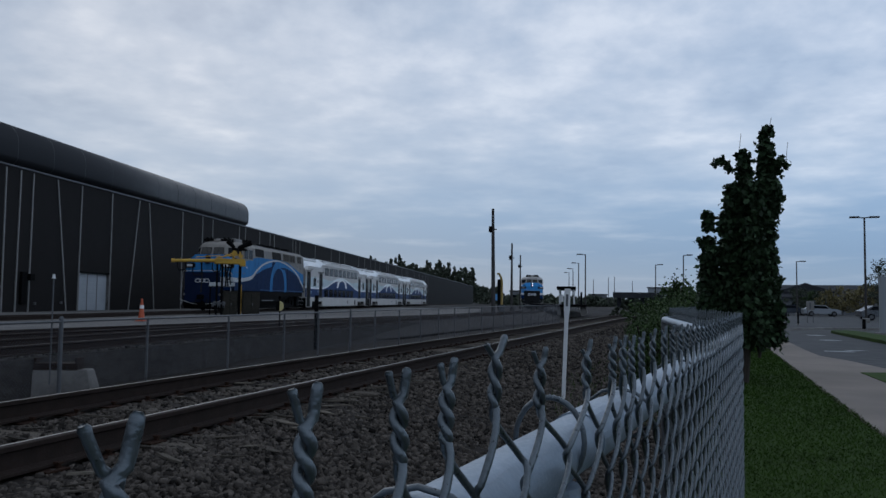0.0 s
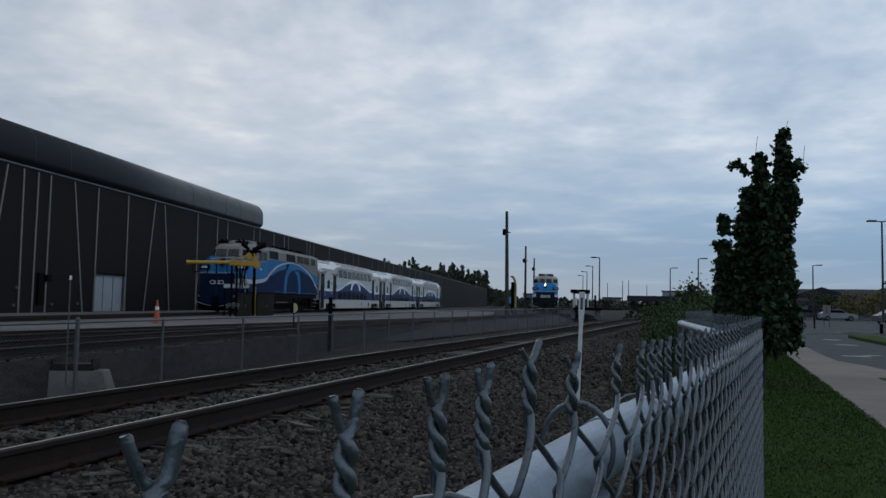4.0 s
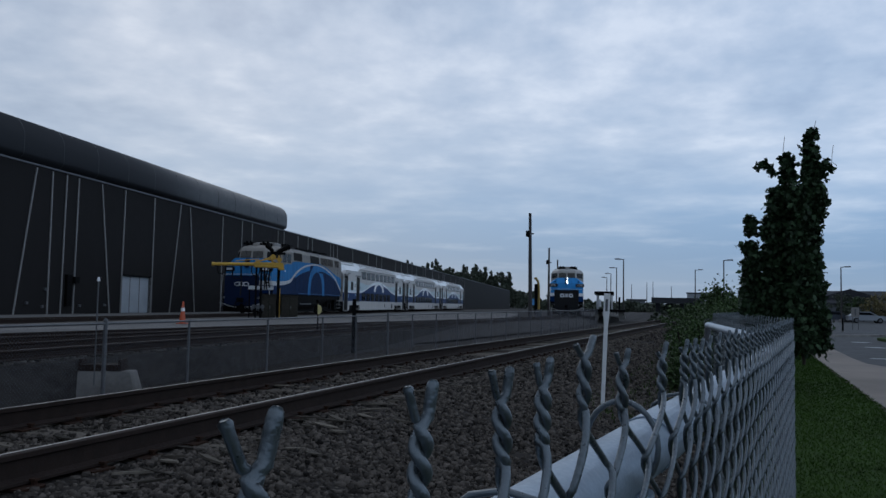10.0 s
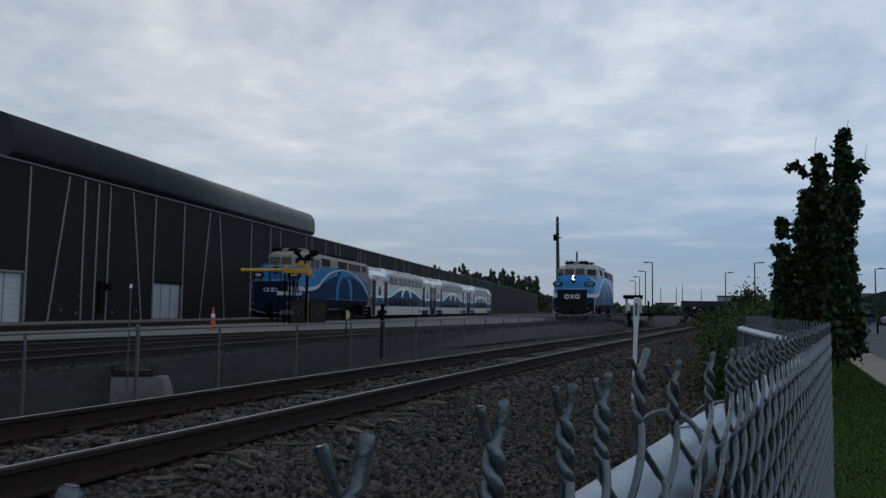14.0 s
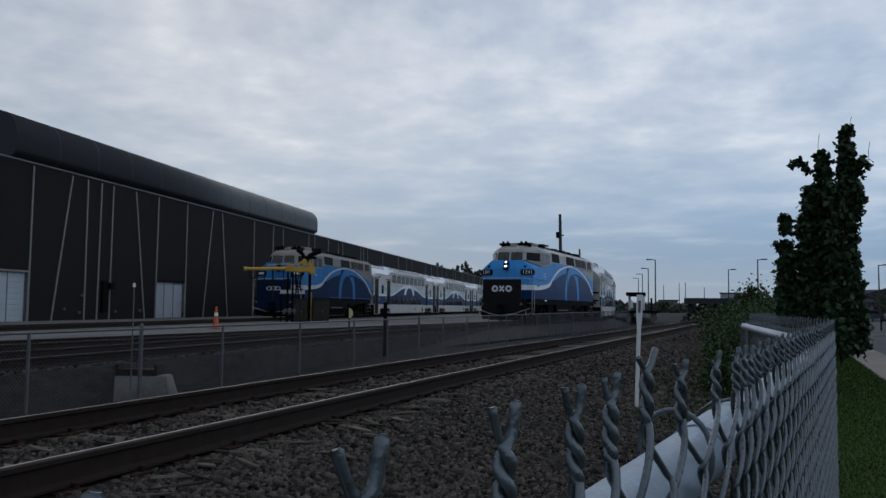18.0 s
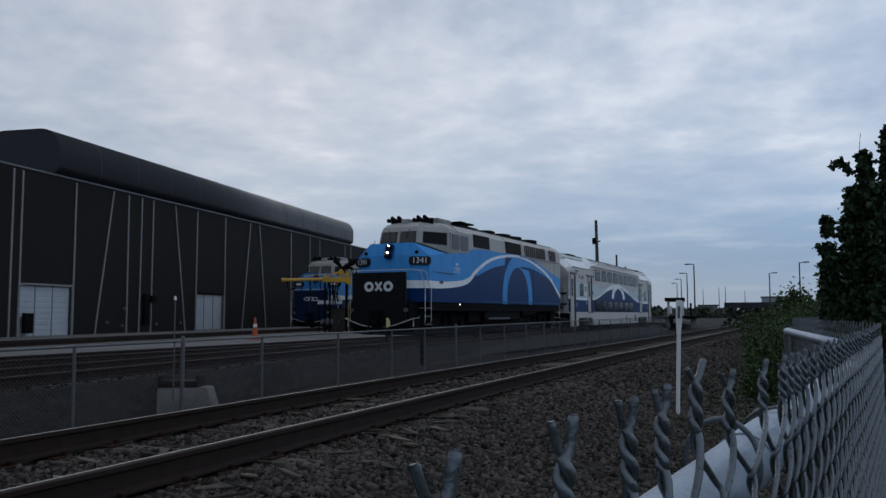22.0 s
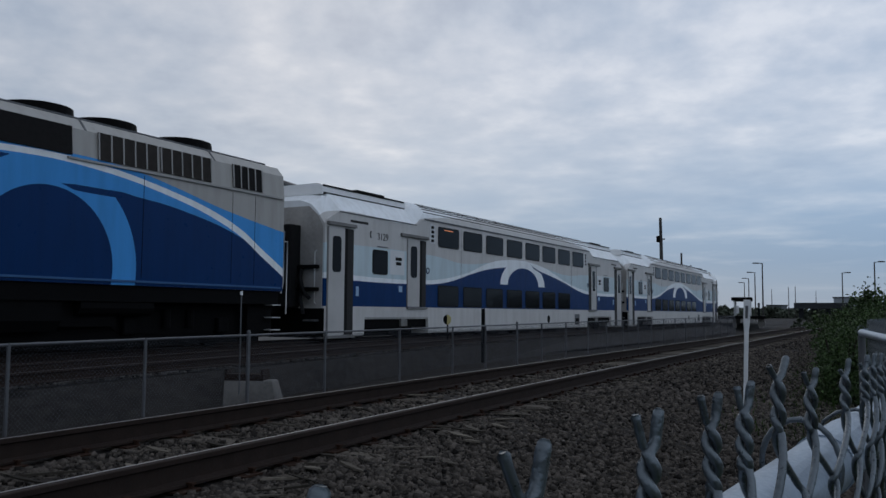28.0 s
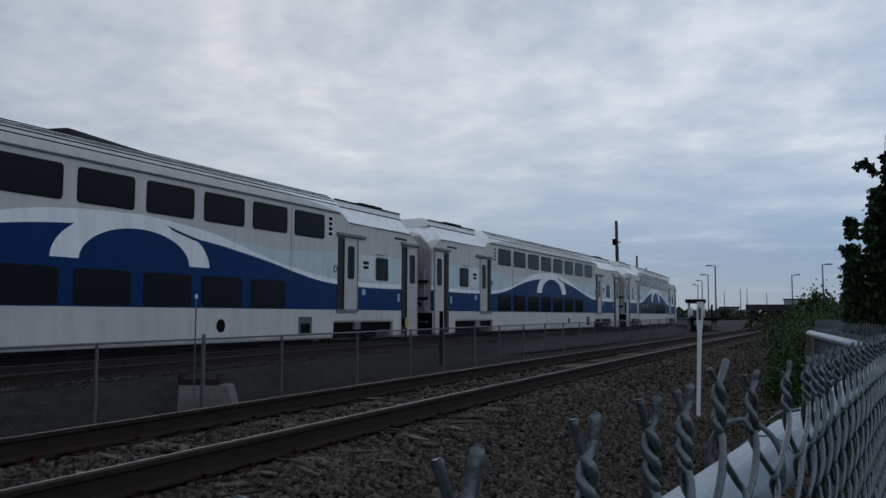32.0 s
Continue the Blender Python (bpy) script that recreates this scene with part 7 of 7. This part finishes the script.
def lawn_blades():
    rng = np.random.default_rng(9)
    n = 110000
    y = 27.2 * rng.random(n) ** 1.5
    y[::12] = -5 + 6 * rng.random(len(y[::12]))
    x = 0.08 + (0.015 * y + 1.62 + 0.03 * y) * rng.random(n)
    z = -0.465 + 0 * x
    h = rng.uniform(0.010, 0.026, n) * (1 + 0.5 * rng.random(n))
    a = rng.uniform(0, 6.28, n)
    w = 0.0026 * (1 + y * 0.12)
    lean = rng.normal(0, 0.022, (n, 2))
    v = np.stack([np.stack([x - w * np.cos(a), y - w * np.sin(a), z], 1), np.stack([x + w * np.cos(a), y + w * np.sin(a), z], 1), np.stack([x + lean[:, 0], y + lean[:, 1], z + h], 1)], 1)
    tagged(fast("grass", v.reshape(-1, 3), np.arange(n * 3).reshape(n, 3), BLADE), "short mown grass blades", "grass", kind="stuff")
    # weeds and dry litter on the stones by the fence
    n = 2600
    y = 9 + 22 * rng.random(n)
    x = -1.5 + 1.5 * rng.random(n) ** 0.6
    z = np.interp(-x, [-p for p, _ in BED], [q_ for _, q_ in BED])
    h = rng.uniform(0.05, 0.16, n)
    a = rng.uniform(0, 6.28, n)
    v = np.stack([np.stack([x - 0.006, y, z], 1), np.stack([x + 0.006, y, z], 1), np.stack([x + rng.normal(0, 0.05, n), y, z + h], 1)], 1)
    tagged(fast("weeds", v.reshape(-1, 3), np.arange(n * 3).reshape(n, 3), BLADE), "thin green weeds at the foot of the fence", "weeds", kind="stuff")


lawn_blades()


# ---- beyond the car park ----
def store():
    e = thing("low_building", "long low shop building with a dark sloping roof", "building", pose(0, 0, 0), kind="structure")
    a, b = polar(5.4, 150), polar(19.5, 150)
    d = Vector((b[0] - a[0], b[1] - a[1], 0))
    L = d.length
    e.matrix_basis = pose(a[0], a[1], -0.6, 0, 0, math.degrees(math.atan2(d.y, d.x)))
    part("wall", box(B(), 0, L, 0, 20, 0, 2.6), HILITE, e)
    part("roof", prism(B(), [(-0.8, 2.6), (-0.8, 2.9), (6, 5.0), (14, 5.0), (20.8, 2.9), (20.8, 2.6)], -0.5, L + 0.5, "x"), ROOFDARK, e)
    for x, w, h in ((3, 10, 0.25), (15, 12, 0.4), (30, 10, 0.2)):
        part("gable", loft(B(), [[(x, 1, 3.6), (x + w, 1, 3.6), (x + w / 2, 1, 5.0 + h)], [(x, 12, 3.6), (x + w, 12, 3.6), (x + w / 2, 12, 5.0 + h)]]), ROOFDARK, e)
    for x in (6.0, 11.5, 19, 26):
        part("shop_window", box(B(), x, x + 2.6, -0.05, 0.02, 0.7, 2.1), GLASS, e)


store()


def far_block(az0, az1, d, h, material, label):
    a, b = polar(az0, d), polar(az1, d)
    v = Vector((b[0] - a[0], b[1] - a[1], 0))
    e = thing("far_building", label, "building", pose(a[0], a[1], -0.6, 0, 0, math.degrees(math.atan2(v.y, v.x))), "far buildings", "structure")
    part("wall", box(B(), 0, v.length, 0, 25, 0, h), material, e)
    part("roof", box(B(), -0.3, v.length + 0.3, -0.3, 25.3, h, h + 0.4), ROOFDARK, e)
    n = max(2, int(v.length / 7))
    for k in range(n):
        x = v.length * (k + 0.5) / n
        part("window", box(B(), x - 1.5, x + 1.5, -0.06, 0.02, h * 0.45, h * 0.75), GLASS, e)


def low_bridge(az0, az1, d):
    a, b = polar(az0, d), polar(az1, d)
    v = Vector((b[0] - a[0], b[1] - a[1], 0))
    e = thing("low_bridge", "low dark road bridge on the horizon", "bridge", pose(a[0], a[1], -0.6, 0, 0, math.degrees(math.atan2(v.y, v.x))), kind="structure")
    part("deck", box(B(), 0, v.length, 0, 8, 2.9, 3.8), ROOFDARK, e)
    part("parapet", box(B(), 0, v.length, -0.1, 0.1, 3.8, 4.4), ROOFDARK, e)
    for k in range(4):
        x = v.length * (k + 0.5) / 4
        part("pier", box(B(), x - 0.6, x + 0.6, 2, 6, 0, 2.9), ROOFDARK, e)


low_bridge(-3.6, -0.4, 230)
far_block(-1.3, 1.4, 330, 7.4, HILITE2, "pale low flat-roofed building on the horizon")
far_block(-5.2, -4.0, 300, 4.2, HILITE, "grey low building on the horizon")
far_block(2.2, 5.0, 340, 7.0, HILITE, "grey low building behind the trees")
far_block(-10.6, -8.8, 330, 5.5, HILITE, "grey low building past the yard")


def mast(az, d, el):
    x, y, _ = polar(az, d)
    e = thing("thin_mast", "thin distant mast on the horizon", "mast", pose(x, y, -0.6), "masts")
    part("pole", cyl(B(), (0, 0, 0), (0, 0, 1.4 + d * math.tan(radians(el))), 0.16, 0.08, n=6), POLEWOOD, e)


for az, d, el in ((-3.9, 260, 1.75), (-3.5, 260, 1.8), (-4.9, 280, 1.6), (-2.3, 280, 1.5), (5.0, 250, 1.9)):
    mast(az, d, el)


def parked_car(az, d, turn, colour, label):
    x, y, _ = polar(az, d)
    e = thing("parked_car", label, "car", pose(x, y, -0.5, 0, 0, turn), "parked cars")
    body = [(-2.2, 0.35), (2.2, 0.35), (2.25, 0.75), (1.9, 0.92), (1.05, 0.98), (0.4, 1.42), (-1.1, 1.45), (-1.9, 1.0), (-2.25, 0.9)]
    part("body", loft(B(), [[(px_, yy, pz) for px_, pz in body] for yy in (-0.85, 0.85)]), colour, e)
    for yy in (-0.86, 0.86):
        part("side_window", loft(B(), [[(px_, yy + k * 0.012, pz) for px_, pz in ((-1.6, 1.02), (0.85, 1.0), (0.35, 1.34), (-1.05, 1.36))] for k in (-1, 1)]), GLASS, e)
        for xx in (-1.35, 1.4):
            w = part("wheel", cyl(B(), (xx, yy - 0.1, 0.33), (xx, yy + 0.1, 0.33), 0.33, n=16), RUBBER, e)
            part("rim", cyl(B(), (xx, yy - 0.115, 0.33), (xx, yy + 0.115, 0.33), 0.2, n=12), GALV_DULL, w)
    for yy in (-0.6, 0.6):
        part("headlight", box(B(), 2.18, 2.26, yy - 0.18, yy + 0.18, 0.62, 0.76), SIGNWHITE, e)


CARSILVER = mat("silver_car_paint", (0.27, 0.28, 0.295), 0.3, 0.4, 0.05, 2, 0, 10)
CARGREY = mat("grey_car_paint", (0.11, 0.115, 0.125), 0.28, 0.4, 0.05, 2, 0, 10)
CARDARK = mat("dark_car_paint", (0.06, 0.07, 0.09), 0.25, 0.3, 0.05, 2, 0, 10)
parked_car(9.35, 118, 4, CARSILVER, "silver saloon car parked across the car park")
parked_car(12.75, 92, 10, CARGREY, "grey hatchback parked in the car park")
parked_car(15.4, 92, 12, CARSILVER, "silver car parked in the car park")
parked_car(7.6, 122, 5, CARDARK, "dark car parked in the car park")


def notice_board():
    x, y, _ = polar(8.75, 72)
    e = thing("notice_board", "pale notice board on two posts in the car park", "sign", pose(x, y, -0.5, 0, 0, -8))
    part("board", box(B(), -0.28, 0.28, -0.04, 0.04, 0.98, 1.72), CONCRETE, e)
    part("print", box(B(), -0.05, 0.05, -0.05, -0.042, 1.1, 1.6), GALV_DULL, e)
    for xx in (-0.2, 0.2):
        part("post", box(B(), xx - 0.03, xx + 0.03, -0.03, 0.03, 0, 0.95), GALV_DULL, e)


notice_board()


def bollard(az, d, h, w, material, label):
    x, y, _ = polar(az, d)
    e = thing("bollard", label, "bollard", pose(x, y, -0.55), "bollards")
    part("shaft", cyl(B(), (0, 0, 0), (0, 0, h), w, n=10), material, e)
    part("foot", cyl(B(), (0, 0, 0), (0, 0, 0.12), w * 1.8, n=10), CONCRETE, e)


bollard(11.78, 53, 0.68, 0.10, BLACK, "dark bollard on the kerb island")
bollard(12.98, 46, 2.9, 0.30, HILITE2, "pale round pillar by the car park")
bollard(7.34, 63, 0.95, 0.06, BLACK, "thin dark post by the car park")
bollard(8.04, 63, 0.95, 0.06, BLACK, "thin dark post by the car park")


# ---- movement ----
def motions():
    times = [round(0.5 * k, 2) for k in range(65)]
    walk(loco, [(t, vehicle_pose(front_at(t), LOCO_BASE)) for t in times])
    for c, o in zip(coaches, OFFSETS):
        walk(c, [(t, vehicle_pose(front_at(t) + o, COACH_BASE)) for t in times])
    # the wheels roll with the way gone
    fine = [round(0.1 * k, 2) for k in range(321)]
    for vehicle in (loco, *coaches):
        for w in [c for c in vehicle.children if c.name.startswith("wheelset")]:
            x, y, r = w.matrix_basis.translation
            walk(w, [(t, pose(x, y, r, math.degrees((front_at(0) - front_at(t)) / r))) for t in fine])


motions()
